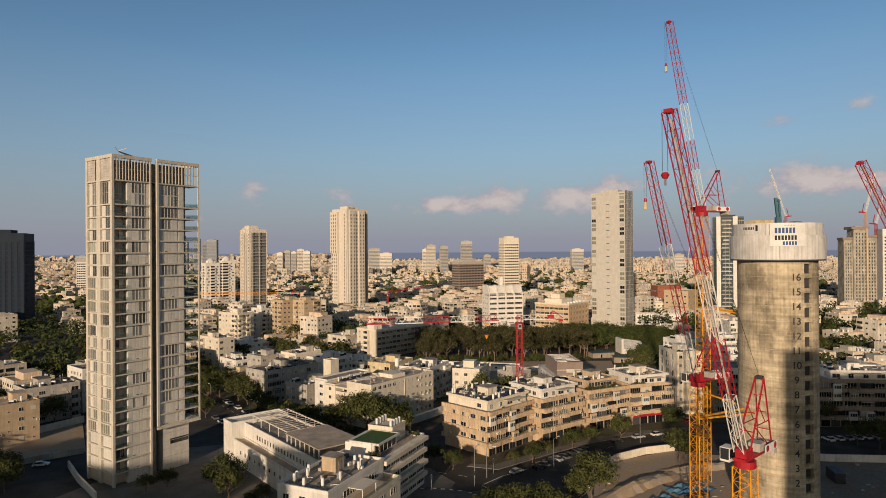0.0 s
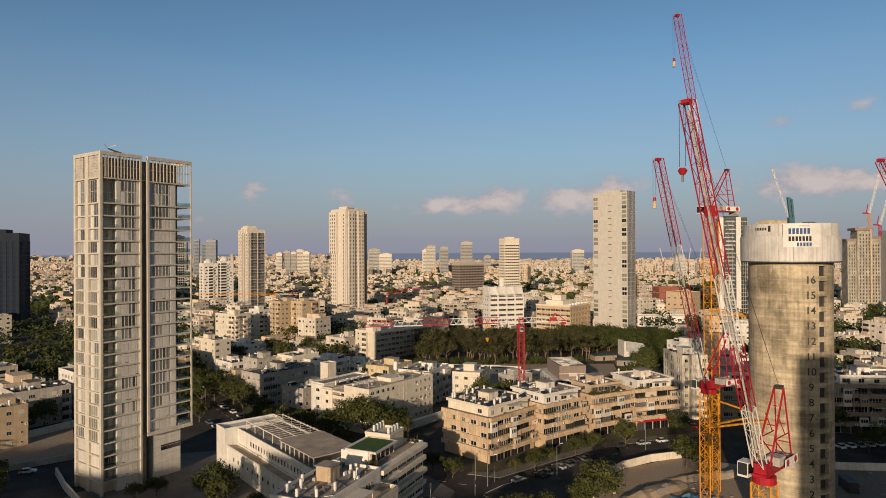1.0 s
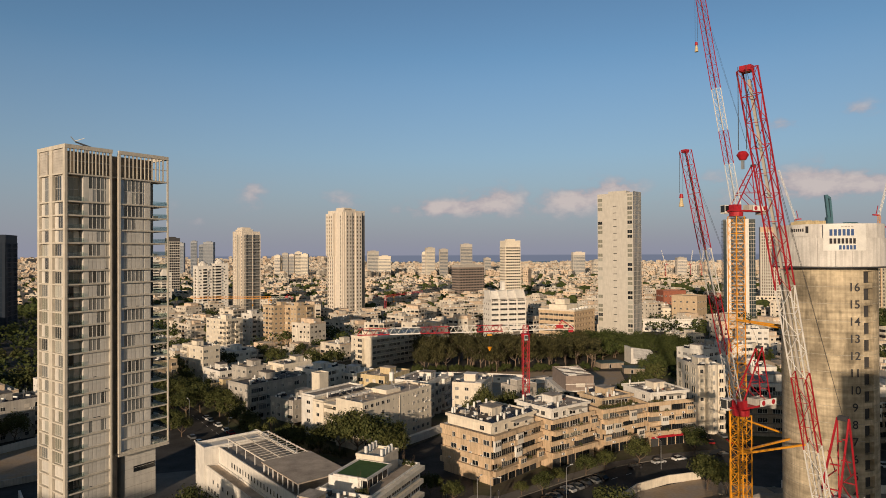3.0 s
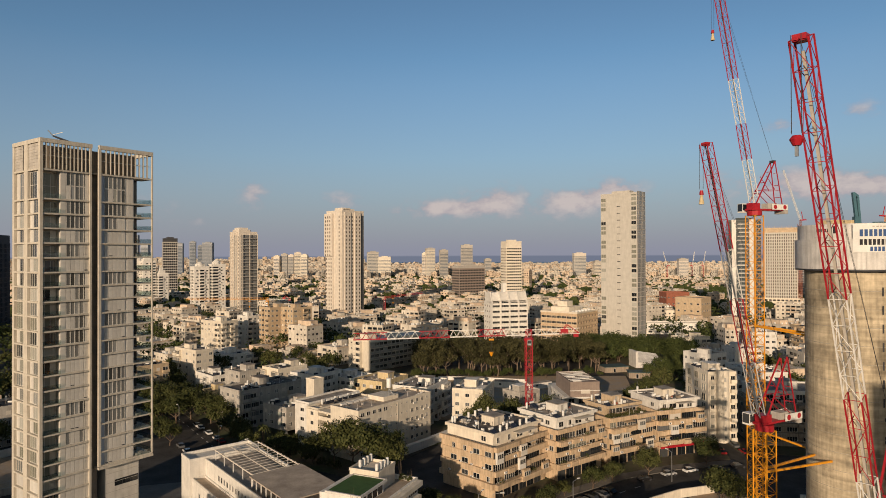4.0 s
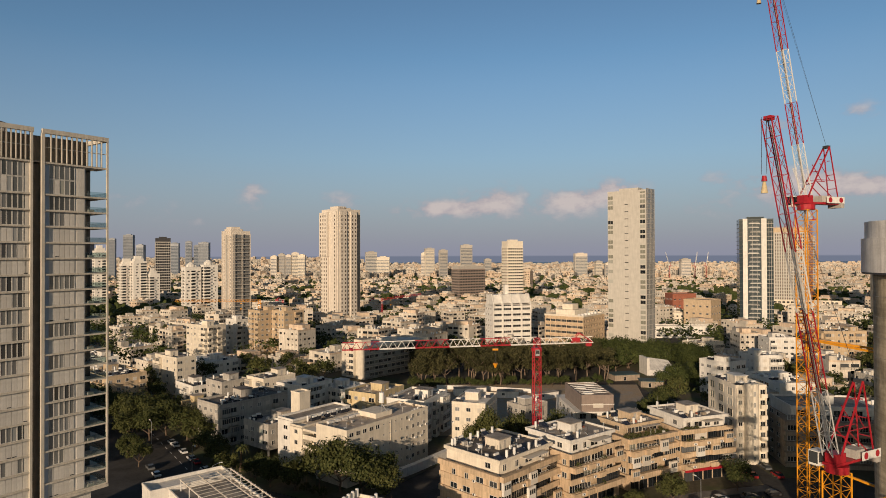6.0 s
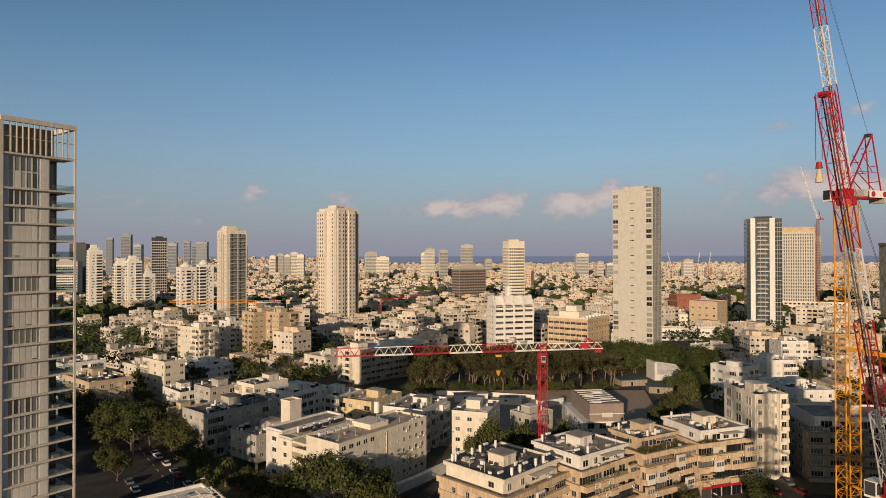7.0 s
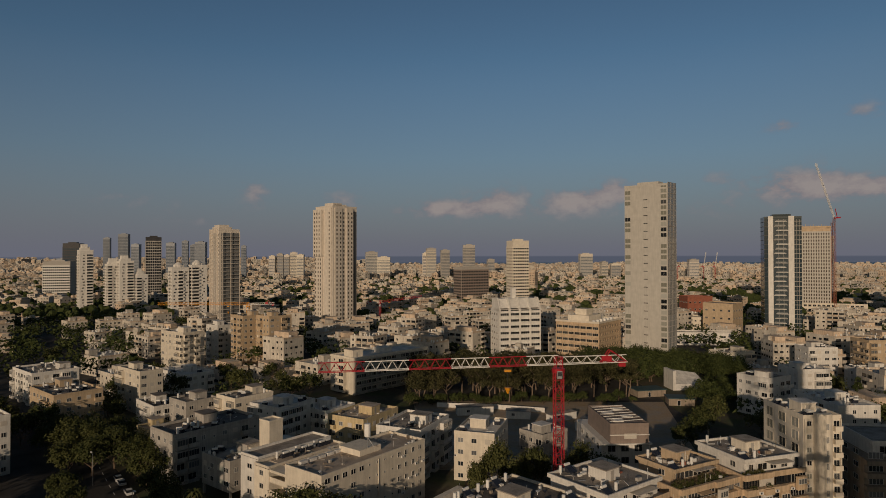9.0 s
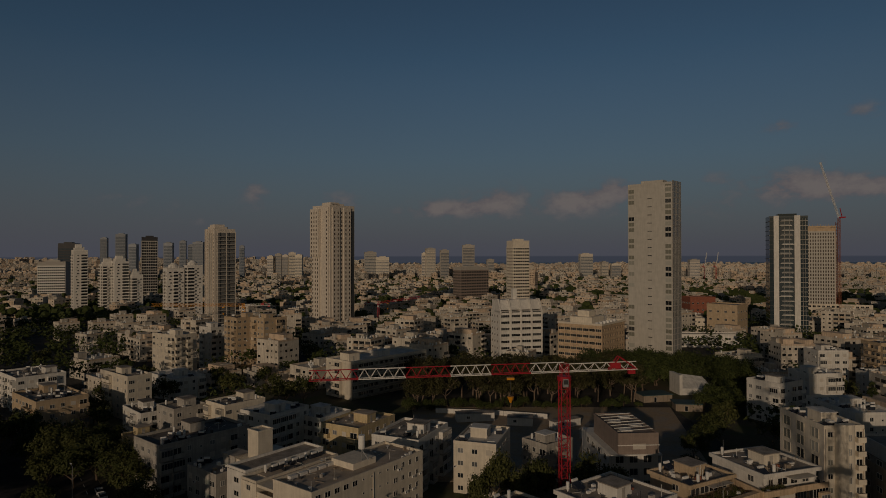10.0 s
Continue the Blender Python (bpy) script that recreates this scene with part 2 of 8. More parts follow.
M = {
    "white": surface("plaster_white", (0.74, 0.71, 0.66), var=0.16, streak=0.13, randobj=0.10),
    "cream": surface("plaster_cream", (0.72, 0.65, 0.54), var=0.16, streak=0.12, randobj=0.12),
    "tan": surface("plaster_tan", (0.52, 0.40, 0.27), var=0.2, streak=0.15, randobj=0.10),
    "yellow": surface("plaster_yellow", (0.62, 0.50, 0.30), var=0.2, streak=0.25),
    "grey": surface("plaster_grey", (0.46, 0.43, 0.39), var=0.25, streak=0.2, randobj=0.12),
    "brown": surface("cladding_brown", (0.27, 0.215, 0.185), var=0.2, streak=0.1),
    "stone": surface("stone_beige", (0.585, 0.44, 0.295), var=0.24, scale=0.35, streak=0.28, bump=0.2),
    "roof_tar": surface("roof_tar", (0.17, 0.15, 0.132), var=0.6, scale=0.35, rough=0.9),
    "roof_grey": surface("roof_grey", (0.35, 0.31, 0.268), var=0.55, scale=0.3, rough=0.9),
    "roof_white": surface("roof_whitewash", (0.66, 0.64, 0.61), var=0.35, scale=0.4, rough=0.85),
    "roof_dust": surface("roof_dust", (0.46, 0.385, 0.31), var=0.35, scale=0.35, rough=0.9),
    "glass": glassy("window_glass", rand=0.22),
    "glass_pale": glassy("curtained_glass", rgb=(0.20, 0.20, 0.165), rand=0.22, rough=0.12, spec=0.5),
    "glass_grey": glassy("reflecting_grey_glass", rgb=(0.17, 0.175, 0.17), rand=0.14, rough=0.12, spec=0.8),
    "brick_red": surface("red_brick", (0.30, 0.11, 0.07), var=0.3, scale=0.5),
    "glass_dark": glassy("window_glass_dark", rgb=(0.012, 0.015, 0.018), rand=0.06),
    "glass_blue": glassy("facade_glass", rgb=(0.05, 0.07, 0.085), rand=0.14, rough=0.05, spec=0.9),
    "frame": surface("window_frame", (0.62, 0.60, 0.56), var=0.1, rough=0.5, bump=0),
    "shutter": surface("roller_shutter", (0.62, 0.57, 0.50), var=0.12, scale=3, rough=0.6, randobj=0.25),
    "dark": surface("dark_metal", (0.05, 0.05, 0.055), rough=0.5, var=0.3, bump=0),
    "steel": surface("galvanised_steel", (0.42, 0.43, 0.44), rough=0.4, metal=0.7, var=0.2, bump=0),
    "tank": surface("tank_white", (0.78, 0.77, 0.74), rough=0.45, var=0.15, bump=0, randobj=0.15),
    "solar": surface("solar_collector", (0.03, 0.035, 0.05), rough=0.15, var=0.3, bump=0, spec=0.7),
    "asphalt": surface("asphalt", (0.060, 0.056, 0.052), rough=0.9, var=0.6, scale=0.16, bump=0.3),
    "paving": surface("paving", (0.17, 0.157, 0.138), rough=0.9, var=0.3, scale=0.25),
    "yard": surface("yard_soil", (0.15, 0.12, 0.085), rough=0.95, var=0.5, scale=0.08, tint=(0.06, 0.075, 0.03)),
    "sand": surface("building_site_sand", (0.50, 0.37, 0.24), rough=0.95, var=0.4, scale=0.15, tint=(0.30, 0.26, 0.22)),
    "concrete": surface("raw_concrete", (0.42, 0.385, 0.32), rough=0.9, var=0.45, scale=0.22, streak=0.35, bump=0.4),
    "grass": surface("artificial_turf", (0.05, 0.11, 0.03), rough=0.95, var=0.3, scale=1.0),
    "kerb": surface("kerb_stone", (0.45, 0.43, 0.40), rough=0.9, var=0.2),
    "paint": surface("road_paint", (0.75, 0.74, 0.70), rough=0.7, var=0.3),
    "bark": surface("bark", (0.16, 0.115, 0.08), rough=0.95, var=0.4, scale=1.2, bump=0.5),
    "bark_pale": surface("eucalyptus_bark", (0.20, 0.15, 0.11), rough=0.9, var=0.4, scale=0.8, bump=0.3),
    "red": surface("crane_red", (0.38, 0.018, 0.028), rough=0.45, var=0.25, scale=1.5, bump=0),
    "cwhite": surface("crane_white", (0.74, 0.72, 0.68), rough=0.5, var=0.2, scale=1.5, bump=0),
    "orange": surface("crane_orange", (0.72, 0.30, 0.015), rough=0.5, var=0.25, scale=1.5, bump=0),
    "cream_panel": surface("tower_panel", (0.62, 0.595, 0.55), rough=0.45, var=0.14, scale=0.8, streak=0.15, bump=0.05, randobj=0.12),
    "tower_stone": surface("tower_stone", (0.57, 0.525, 0.45), rough=0.75, var=0.16, scale=0.5, streak=0.2, bump=0.1),
    "form": surface("formwork_panel", (0.63, 0.61, 0.585), rough=0.55, var=0.22, scale=0.4, streak=0.25, bump=0.05),
    "blue_steel": surface("placing_boom_blue", (0.06, 0.14, 0.18), rough=0.5, var=0.2, bump=0),
    "tarp": surface("blue_tarpaulin", (0.10, 0.22, 0.33), rough=0.6, var=0.35, scale=0.6),
    "pale_stone": surface("pale_tower_stone", (0.50, 0.475, 0.43), rough=0.7, var=0.12, scale=0.4, streak=0.12, bump=0.05),
    "rose": surface("rose_tower_stone", (0.67, 0.605, 0.525), rough=0.75, var=0.14, scale=0.4, streak=0.15, bump=0.05),
    # blue-grey of the air's haze painted into the cladding colour
    "hazy": surface("haze_toned_tower_cladding", (0.30, 0.32, 0.35), rough=0.6, var=0.2, scale=0.1, bump=0, randobj=0.3),
    "glass_sea": glassy("sea_green_glass", rgb=(0.018, 0.034, 0.042), rand=0.07, rough=0.1, spec=0.5),
    # the blue in these two imitates reflected sky; specular is kept low
    "navy": surface("sky_toned_dark_cladding", (0.022, 0.031, 0.048), rough=0.6, var=0.2, scale=0.2, bump=0, spec=0.08),
    "glass_navy": glassy("sky_toned_dark_glass", rgb=(0.018, 0.028, 0.045), rand=0.05, rough=0.1, spec=0.3),
    "glass_brown": glassy("bronze_window_glass", rgb=(0.055, 0.040, 0.030), rand=0.05, rough=0.15, spec=0.4),
    # pane colour paled and blued to imitate haze
    "glass_haze": glassy("haze_toned_tower_glass", rgb=(0.09, 0.115, 0.15), rand=0.1, rough=0.15, spec=0.6),
    # site ground with some of its shade mixed into the brown
    "soil": surface("shade_toned_site_soil", (0.30, 0.24, 0.18), rough=0.95, var=0.5, scale=0.12, tint=(0.20, 0.17, 0.14)),
    "taupe": surface("taupe_render", (0.33, 0.27, 0.21), var=0.25, streak=0.25, randobj=0.1),
    "glass_smoke": glassy("smoked_tower_glass", rgb=(0.045, 0.048, 0.048), rand=0.12, rough=0.1, spec=0.7),
    "sea": surface("sea_water", (0.11, 0.125, 0.16), rough=0.35, var=0.25, scale=0.004, bump=0, spec=0.2),
    "far_wall": surface("distant_plaster", (0.77, 0.70, 0.60), var=0.3, scale=0.2, streak=0.25, island=0.36, tint=(0.60, 0.47, 0.35), bump=0),
    "far_roof": surface("distant_roof", (0.36, 0.325, 0.29), var=0.4, scale=0.2, island=0.45, tint=(0.54, 0.50, 0.45), bump=0),
}


def leaf(name, rgb, other):
    m, n, l, p = nodes_of(name)
    geo, info = n.new("ShaderNodeNewGeometry"), n.new("ShaderNodeObjectInfo")
    co = n.new("ShaderNodeTexCoord")
    no = n.new("ShaderNodeTexNoise")
    no.inputs["Scale"].default_value = 0.6
    l.new(co.outputs["Object"], no.inputs["Vector"])
    a = n.new("ShaderNodeMath")
    a.operation = "MULTIPLY_ADD"
    l.new(geo.outputs["Random Per Island"], a.inputs[0])
    a.inputs[1].default_value = 0.5
    b = n.new("ShaderNodeMath")
    b.operation = "MULTIPLY_ADD"
    l.new(info.outputs["Random"], b.inputs[0])
    b.inputs[1].default_value = 0.45
    l.new(no.outputs[0], b.inputs[2])
    l.new(b.outputs[0], a.inputs[2])
    r = n.new("ShaderNodeMapRange")
    for i, v in ((1, 0.4), (2, 1.3)):
        r.inputs[i].default_value = v
    l.new(a.outputs[0], r.inputs[0])
    c = n.new("ShaderNodeMixRGB")
    c.inputs["Color1"].default_value, c.inputs["Color2"].default_value = (*rgb, 1), (*other, 1)
    l.new(r.outputs[0], c.inputs["Fac"])
    l.new(c.outputs["Color"], p.inputs["Base Color"])
    p.inputs["Roughness"].default_value, p.inputs["Specular IOR Level"].default_value = 0.75, 0.15
    return m


def clear_glass(name):
    """A thin clear pane: mostly see-through, with a faint sheen."""
    m, n, l, p = nodes_of(name)
    out = n["Material Output"]
    tr, gl, mx = n.new("ShaderNodeBsdfTransparent"), n.new("ShaderNodeBsdfGlossy"), n.new("ShaderNodeMixShader")
    tr.inputs["Color"].default_value = (0.78, 0.84, 0.84, 1)
    gl.inputs["Roughness"].default_value = 0.05
    mx.inputs["Fac"].default_value = 0.06
    l.new(tr.outputs[0], mx.inputs[1])
    l.new(gl.outputs[0], mx.inputs[2])
    l.new(mx.outputs[0], out.inputs["Surface"])
    return m


M["tarmac_new"] = surface("fresh_asphalt", (0.036, 0.034, 0.032), rough=0.85, var=0.4, scale=0.4)
M["tarmac_old"] = surface("worn_asphalt", (0.095, 0.088, 0.08), rough=0.95, var=0.5, scale=0.3)
M["sheet_green"] = surface("green_sheet_roof", (0.05, 0.095, 0.10), rough=0.6, var=0.3, scale=0.5)
M["glass_clear"] = clear_glass("clear_balustrade_glass")
M["loggia"] = surface("loggia_plaster", (0.52, 0.44, 0.335), var=0.15, scale=0.6, bump=0.05)
M["panel_blue"] = surface("blue_grey_panel", (0.36, 0.42, 0.50), rough=0.3, var=0.12, scale=0.5, bump=0, spec=0.6)
M["leaf"] = leaf("foliage", (0.022, 0.034, 0.010), (0.086, 0.090, 0.030))
M["leaf_dark"] = leaf("foliage_dark", (0.026, 0.040, 0.012), (0.074, 0.088, 0.027))
M["leaf_olive"] = leaf("eucalyptus_foliage", (0.030, 0.033, 0.014), (0.080, 0.074, 0.032))


# ---- mesh tools ----
class MB:
    """Collects boxes, bars and sheets of one part."""

    def __init__(self):
        self.v, self.f, self.mi, self.cur = [], [], [], 0

    def face(self, *pts):
        i = len(self.v)
        self.v += pts
        self.f.append(tuple(range(i, i + len(pts))))
        self.mi.append(self.cur)

    def box(self, x0, y0, z0, x1, y1, z1, skip=""):
        i = len(self.v)
        self.v += [(x0, y0, z0), (x1, y0, z0), (x1, y1, z0), (x0, y1, z0), (x0, y0, z1), (x1, y0, z1), (x1, y1, z1), (x0, y1, z1)]
        for key, q in (("b", (0, 3, 2, 1)), ("t", (4, 5, 6, 7)), ("f", (0, 1, 5, 4)), ("r", (1, 2, 6, 5)), ("k", (2, 3, 7, 6)), ("l", (3, 0, 4, 7))):
            if key not in skip:
                self.f.append(tuple(i + k for k in q))
                self.mi.append(self.cur)
        return self

    def prism(self, pts, z0, z1):
        n, i = len(pts), len(self.v)
        self.v += [(x, y, z0) for x, y in pts] + [(x, y, z1) for x, y in pts]
        self.f.append(tuple(i + k for k in reversed(range(n))))
        self.f.append(tuple(i + n + k for k in range(n)))
        for k in range(n):
            j = (k + 1) % n
            self.f.append((i + k, i + j, i + n + j, i + n + k))
        self.mi += [self.cur] * (n + 2)
        return self

    def cyl(self, x, y, z0, z1, r, n=10, r1=None):
        r1 = r if r1 is None else r1
        i = len(self.v)
        for z, q in ((z0, r), (z1, r1)):
            self.v += [(x + q * math.cos(2 * math.pi * k / n), y + q * math.sin(2 * math.pi * k / n), z) for k in range(n)]
        self.f.append(tuple(i + k for k in reversed(range(n))))
        self.f.append(tuple(i + n + k for k in range(n)))
        for k in range(n):
            j = (k + 1) % n
            self.f.append((i + k, i + j, i + n + j, i + n + k))
        self.mi += [self.cur] * (n + 2)
        return self

    def bar(self, p, q, w, w2=None, n=4):
        """A straight bar of n sides from p to q, w thick."""
        p, q = Vector(p), Vector(q)
        d = (q - p)
        if d.length < 1e-6:
            return self
        d.normalize()
        side = d.cross(Vector((0, 0, 1)))
        if side.length < 0.02:
            side = Vector((1, 0, 0))
        side.normalize()
        up = side.cross(d)
        i = len(self.v)
        for c, ww in ((p, w), (q, w if w2 is None else w2)):
            for k in range(n):
                a = 2 * math.pi * (k + 0.5) / n
                o = c + side * (math.cos(a) * ww * 0.707) + up * (math.sin(a) * ww * 0.707)
                self.v.append(tuple(o))
        for k in range(n):
            j = (k + 1) % n
            self.f.append((i + k, i + j, i + n + j, i + n + k))
        self.f.append(tuple(i + k for k in reversed(range(n))))
        self.f.append(tuple(i + n + k for k in range(n)))
        self.mi += [self.cur] * (n + 2)
        return self

    def mesh(self, name, *mats, smooth=False):
        me = bpy.data.meshes.new(name)
        me.from_pydata(self.v, [], self.f)
        for m in mats:
            me.materials.append(M[m] if isinstance(m, str) else m)
        if len(mats) > 1:
            me.polygons.foreach_set("material_index", self.mi)
        if smooth:
            me.polygons.foreach_set("use_smooth", [True] * len(self.f))
        me.update()
        return me


def clump(b, x, y, z, r, n, size, rnd):
    for k in range(n):
        a, c = rnd.uniform(0, 2 * math.pi), rnd.uniform(-0.4, 1)
        q = math.sqrt(max(0, 1 - c * c))
        rr = r * rnd.uniform(0.65, 1.08)
        px, py, pz = x + rr * q * math.cos(a), y + rr * q * math.sin(a), z + rr * 0.8 * c
        u = Vector((rnd.uniform(-1, 1), rnd.uniform(-1, 1), rnd.uniform(-0.6, 0.6))).normalized() * size * rnd.uniform(0.6, 1.2)
        v = Vector((rnd.uniform(-1, 1), rnd.uniform(-1, 1), rnd.uniform(-1, 1))).normalized() * size * rnd.uniform(0.5, 1.0)
        b.face((px - u.x - v.x, py - u.y - v.y, pz - u.z - v.z), (px + u.x - v.x, py + u.y - v.y, pz + u.z - v.z),
               (px + u.x + v.x, py + u.y + v.y, pz + u.z + v.z), (px - u.x + v.x, py - u.y + v.y, pz - u.z + v.z))


def piece(name, me, parent=None, m=None, label=""):
    """Links a mesh as one object under a thing or part."""
    ob = new(name, me)
    if parent is not None:
        ob.parent = parent
    if m is not None:
        ob.matrix_basis = m
    if label:
        ob["label"] = label
    return ob


def part(name, mb, mats, parent=None, label="", m=None, smooth=False):
    mats = (mats,) if isinstance(mats, str) else mats
    return piece(name, mb.mesh(name, *mats, smooth=smooth), parent, m, label)


def thing(name, m, label, category, group="", kind=""):
    ob = new(name)
    ob.empty_display_size = 0.5
    ob.matrix_basis = m
    return tagged(ob, label, category, group, kind)


CACHE = {}


def cached(key, make):
    if key not in CACHE:
        CACHE[key] = make()
    return CACHE[key]


FOOT = []          # footprints already taken: centre x, y, radius


def taken(x, y, r):
    for a, b, c in FOOT:
        if (a - x) ** 2 + (b - y) ** 2 < (c + r) ** 2:
            return True
    return False


def claim(x, y, ang, w, d, pad=0.0):
    """Marks a turned rectangle as occupied, by a row of circles."""
    a = radians(ang)
    ux, uy, vx, vy = math.cos(a), math.sin(a), -math.sin(a), math.cos(a)
    r = min(w, d) / 2
    n = max(1, int(round(max(w, d) / (r * 1.2))))
    for k in range(n):
        s = (k + 0.5) / n
        p, q = (s * w, d / 2) if w >= d else (w / 2, s * d)
        FOOT.append((x + ux * p + vx * q, y + uy * p + vy * q, r + pad))


TURN = {"f": 0, "l": -90, "r": 90, "k": 180}


def on_face(face, s, z, w, d, out=0.0):
    """The pose of a piece on a wall: s metres along it from its end, z up."""
    if face == "f":
        return pose(s, -out, z, 0, 0, 0)
    if face == "l":
        return pose(-out, s, z, 0, 0, -90)
    if face == "r":
        return pose(w + out, s, z, 0, 0, 90)
    return pose(s, d + out, z, 0, 0, 180)


# ---- pieces of facades: they lie in the wall's plane, facing -y, standing on their lower edge's middle ----
def gridbox(b, xs, zs, pane, y0=-0.06, y1=0.0, recess=0.04, frame=0, back=False):
    """One welded panel: a grid of bars from xs by zs; pane(i, j) gives the material of a sunk field, or None where it is solid."""
    nx, nz, i0 = len(xs), len(zs), len(b.v)
    b.v += [(x, y0, z) for z in zs for x in xs]
    at = lambda i, j: i0 + j * nx + i

    def add(f, m):
        b.f.append(f)
        b.mi.append(m)
    for j in range(nz - 1):
        for i in range(nx - 1):
            q = (at(i, j), at(i + 1, j), at(i + 1, j + 1), at(i, j + 1))
            m = pane(i, j)
            if m is None:
                add(q, frame)
                continue
            k = len(b.v)
            b.v += [(b.v[c][0], y0 + recess, b.v[c][2]) for c in q]
            add((k, k + 1, k + 2, k + 3), m)
            for e in range(4):
                g2 = (e + 1) % 4
                add((q[e], q[g2], k + g2, k + e), frame)
    ring = [at(i, 0) for i in range(nx)] + [at(nx - 1, j) for j in range(1, nz)] + [at(i, nz - 1) for i in range(nx - 2, -1, -1)] + [at(0, j) for j in range(nz - 2, 0, -1)]
    k = len(b.v)
    b.v += [(b.v[c][0], y1, b.v[c][2]) for c in ring]
    n = len(ring)
    for e in range(n):
        g2 = (e + 1) % n
        add((ring[g2], ring[e], k + e, k + g2), frame)
    if back:
        add(tuple(k + e for e in reversed(range(n))), frame)


def split(a, c, n, t):
    """Bounds of n fields between bars t wide."""
    out = [a]
    for k in range(n):
        out += [a + t + (c - a - t) * k / n, a + (c - a - t) * (k + 1) / n]
    return out + [c]


def window_mesh(w, h, panes=2, glass="glass", frame="frame", deep=0.07, rows=1, bar=0.07):
    def make():
        b = MB()
        gridbox(b, split(-w / 2, w / 2, panes, bar), split(0, h, rows, 0.07), lambda i, j: 1 if i % 2 and j % 2 else None, -deep, 0.0, deep * 0.75)
        return b.mesh("window", frame, glass)
    return cached(("win", w, h, panes, glass, frame, deep, rows, bar), make)


def shutter_mesh(w, h, mat="shutter"):
    def make():
        b = MB()
        n = max(3, int(h / 0.2))
        zs = [h * k / n for k in range(n + 1)]
        gridbox(b, [-w / 2, -w / 2 + 0.06, w / 2 - 0.06, w / 2], zs, lambda i, j: 0 if i == 1 and j % 2 else None, -0.07, 0.0, 0.02)
        return b.mesh("shutter", mat)
    return cached(("shut", w, h, mat), make)


def tray_mesh(w, mat, depth=1.3, wall=1.0, slab=0.2):
    """A balcony's tray: floor and solid parapet in one."""
    def make():
        b = MB()
        t = 0.12
        o = [(-w / 2, -0.005), (-w / 2, -depth), (w / 2, -depth), (w / 2, -0.005)]
        n = [(-w / 2 + t, -0.005), (-w / 2 + t, -depth + t), (w / 2 - t, -depth + t), (w / 2 - t, -0.005)]
        b.v += [(x, y, -slab) for x, y in o] + [(x, y, wall) for x, y in o] + [(x, y, wall) for x, y in n] + [(x, y, 0) for x, y in n]
        for k in range(3):
            b.f += [(k, k + 1, k + 5, k + 4), (k + 4, k + 5, k + 9, k + 8), (k + 8, k + 9, k + 13, k + 12)]
        b.f += [(12, 13, 14, 15), (3, 2, 1, 0)]
        b.mi = [0] * len(b.f)
        return b.mesh("balcony", mat)
    return cached(("tray", w, mat, depth, wall), make)


def balcony_at(root, w, mat, m, depth=1.3):
    piece("balcony", tray_mesh(w, mat, depth), root, m)
    piece("balcony_door", window_mesh(round(w - 0.7, 1), 2.2, 2, "glass_dark", deep=0.05), root, m @ pose(0, -0.002, 0.03))


def ac_mesh():
    def make():
        b = MB()
        gridbox(b, [-0.4, -0.32, 0.14, 0.4], [0, 0.07, 0.48, 0.55], lambda i, j: 1 if i == 1 and j == 1 else None, -0.36, -0.004, 0.03)
        return b.mesh("air_conditioner", "tank", "dark")
    return cached("ac", make)


# ---- things on roofs ----
def heater_at(x, y, z, ang, tank_only=False):
    """A solar water heater: a white tank, mostly with its tilted collector."""
    key = ("heater", tank_only)
    if key in CACHE:
        return copy_thing(CACHE[key], pose(x, y, z, 0, 0, ang))
    b = MB()
    if tank_only:
        n = 10
        for q, zz in ((0.16, 0), (0.16, 0.35), (0.34, 0.36), (0.34, 1.75), (0.2, 1.85)):
            b.v += [(q * math.cos(2 * math.pi * k / n), q * math.sin(2 * math.pi * k / n), zz) for k in range(n)]
        for r in range(4):
            b.f += [(r * n + k, r * n + (k + 1) % n, (r + 1) * n + (k + 1) % n, (r + 1) * n + k) for k in range(n)]
        b.f.append(tuple(4 * n + k for k in range(n)))
    else:
        n = 10
        prof = [(0.75 + 0.3 * math.cos(2 * math.pi * q / n), 1.35 + 0.3 * math.sin(2 * math.pi * q / n)) for q in range(n)]
        for yy in (-0.7, 0.7):
            b.v += [(px, yy, pz) for px, pz in prof]
        b.f += [(q, n + q, n + (q + 1) % n, (q + 1) % n) for q in range(n)]
        b.f += [tuple(range(n)), tuple(n + q for q in reversed(range(n)))]
    b.mi = [0] * len(b.f)
    ob = tagged(part("water_heater", b, "tank"), "white cylindrical water tank standing on a flat roof" if tank_only
                else "white solar water tank with a tilted dark collector on a roof", "water heater", "rooftop water heaters")
    ob.matrix_basis = pose(x, y, z, 0, 0, ang)
    if not tank_only:
        c = MB()
        for x0, zz in ((-1.2, 0.12), (0.62, 1.18), (0.62, 0.0), (-1.2, 0.0)):
            c.v += [(x0, -0.9, zz), (x0, 0.9, zz)]
        for k in range(4):
            j = (k + 1) % 4
            c.f.append((2 * k, 2 * j, 2 * j + 1, 2 * k + 1))
        c.f += [(0, 6, 4, 2), (1, 3, 5, 7)]
        c.mi = [0] * 6
        part("collector", c, "solar", ob)
    CACHE[key] = ob
    return ob


def local(x, y, ang, p, q):
    a = radians(ang)
    return x + p * math.cos(a) - q * math.sin(a), y + p * math.sin(a) + q * math.cos(a)


def merged(name, items, parent, kind=""):
    """Joins small far-off repeats, each (mesh, place), into one part."""
    verts, faces, idx, mats = [], [], [], []
    for me, m in items:
        i = len(verts)
        verts += [tuple(m @ v.co) for v in me.vertices]
        slots = []
        for mt in me.materials:
            if mt not in mats:
                mats.append(mt)
            slots.append(mats.index(mt))
        for p in me.polygons:
            faces.append(tuple(i + k for k in p.vertices))
            idx.append(slots[p.material_index])
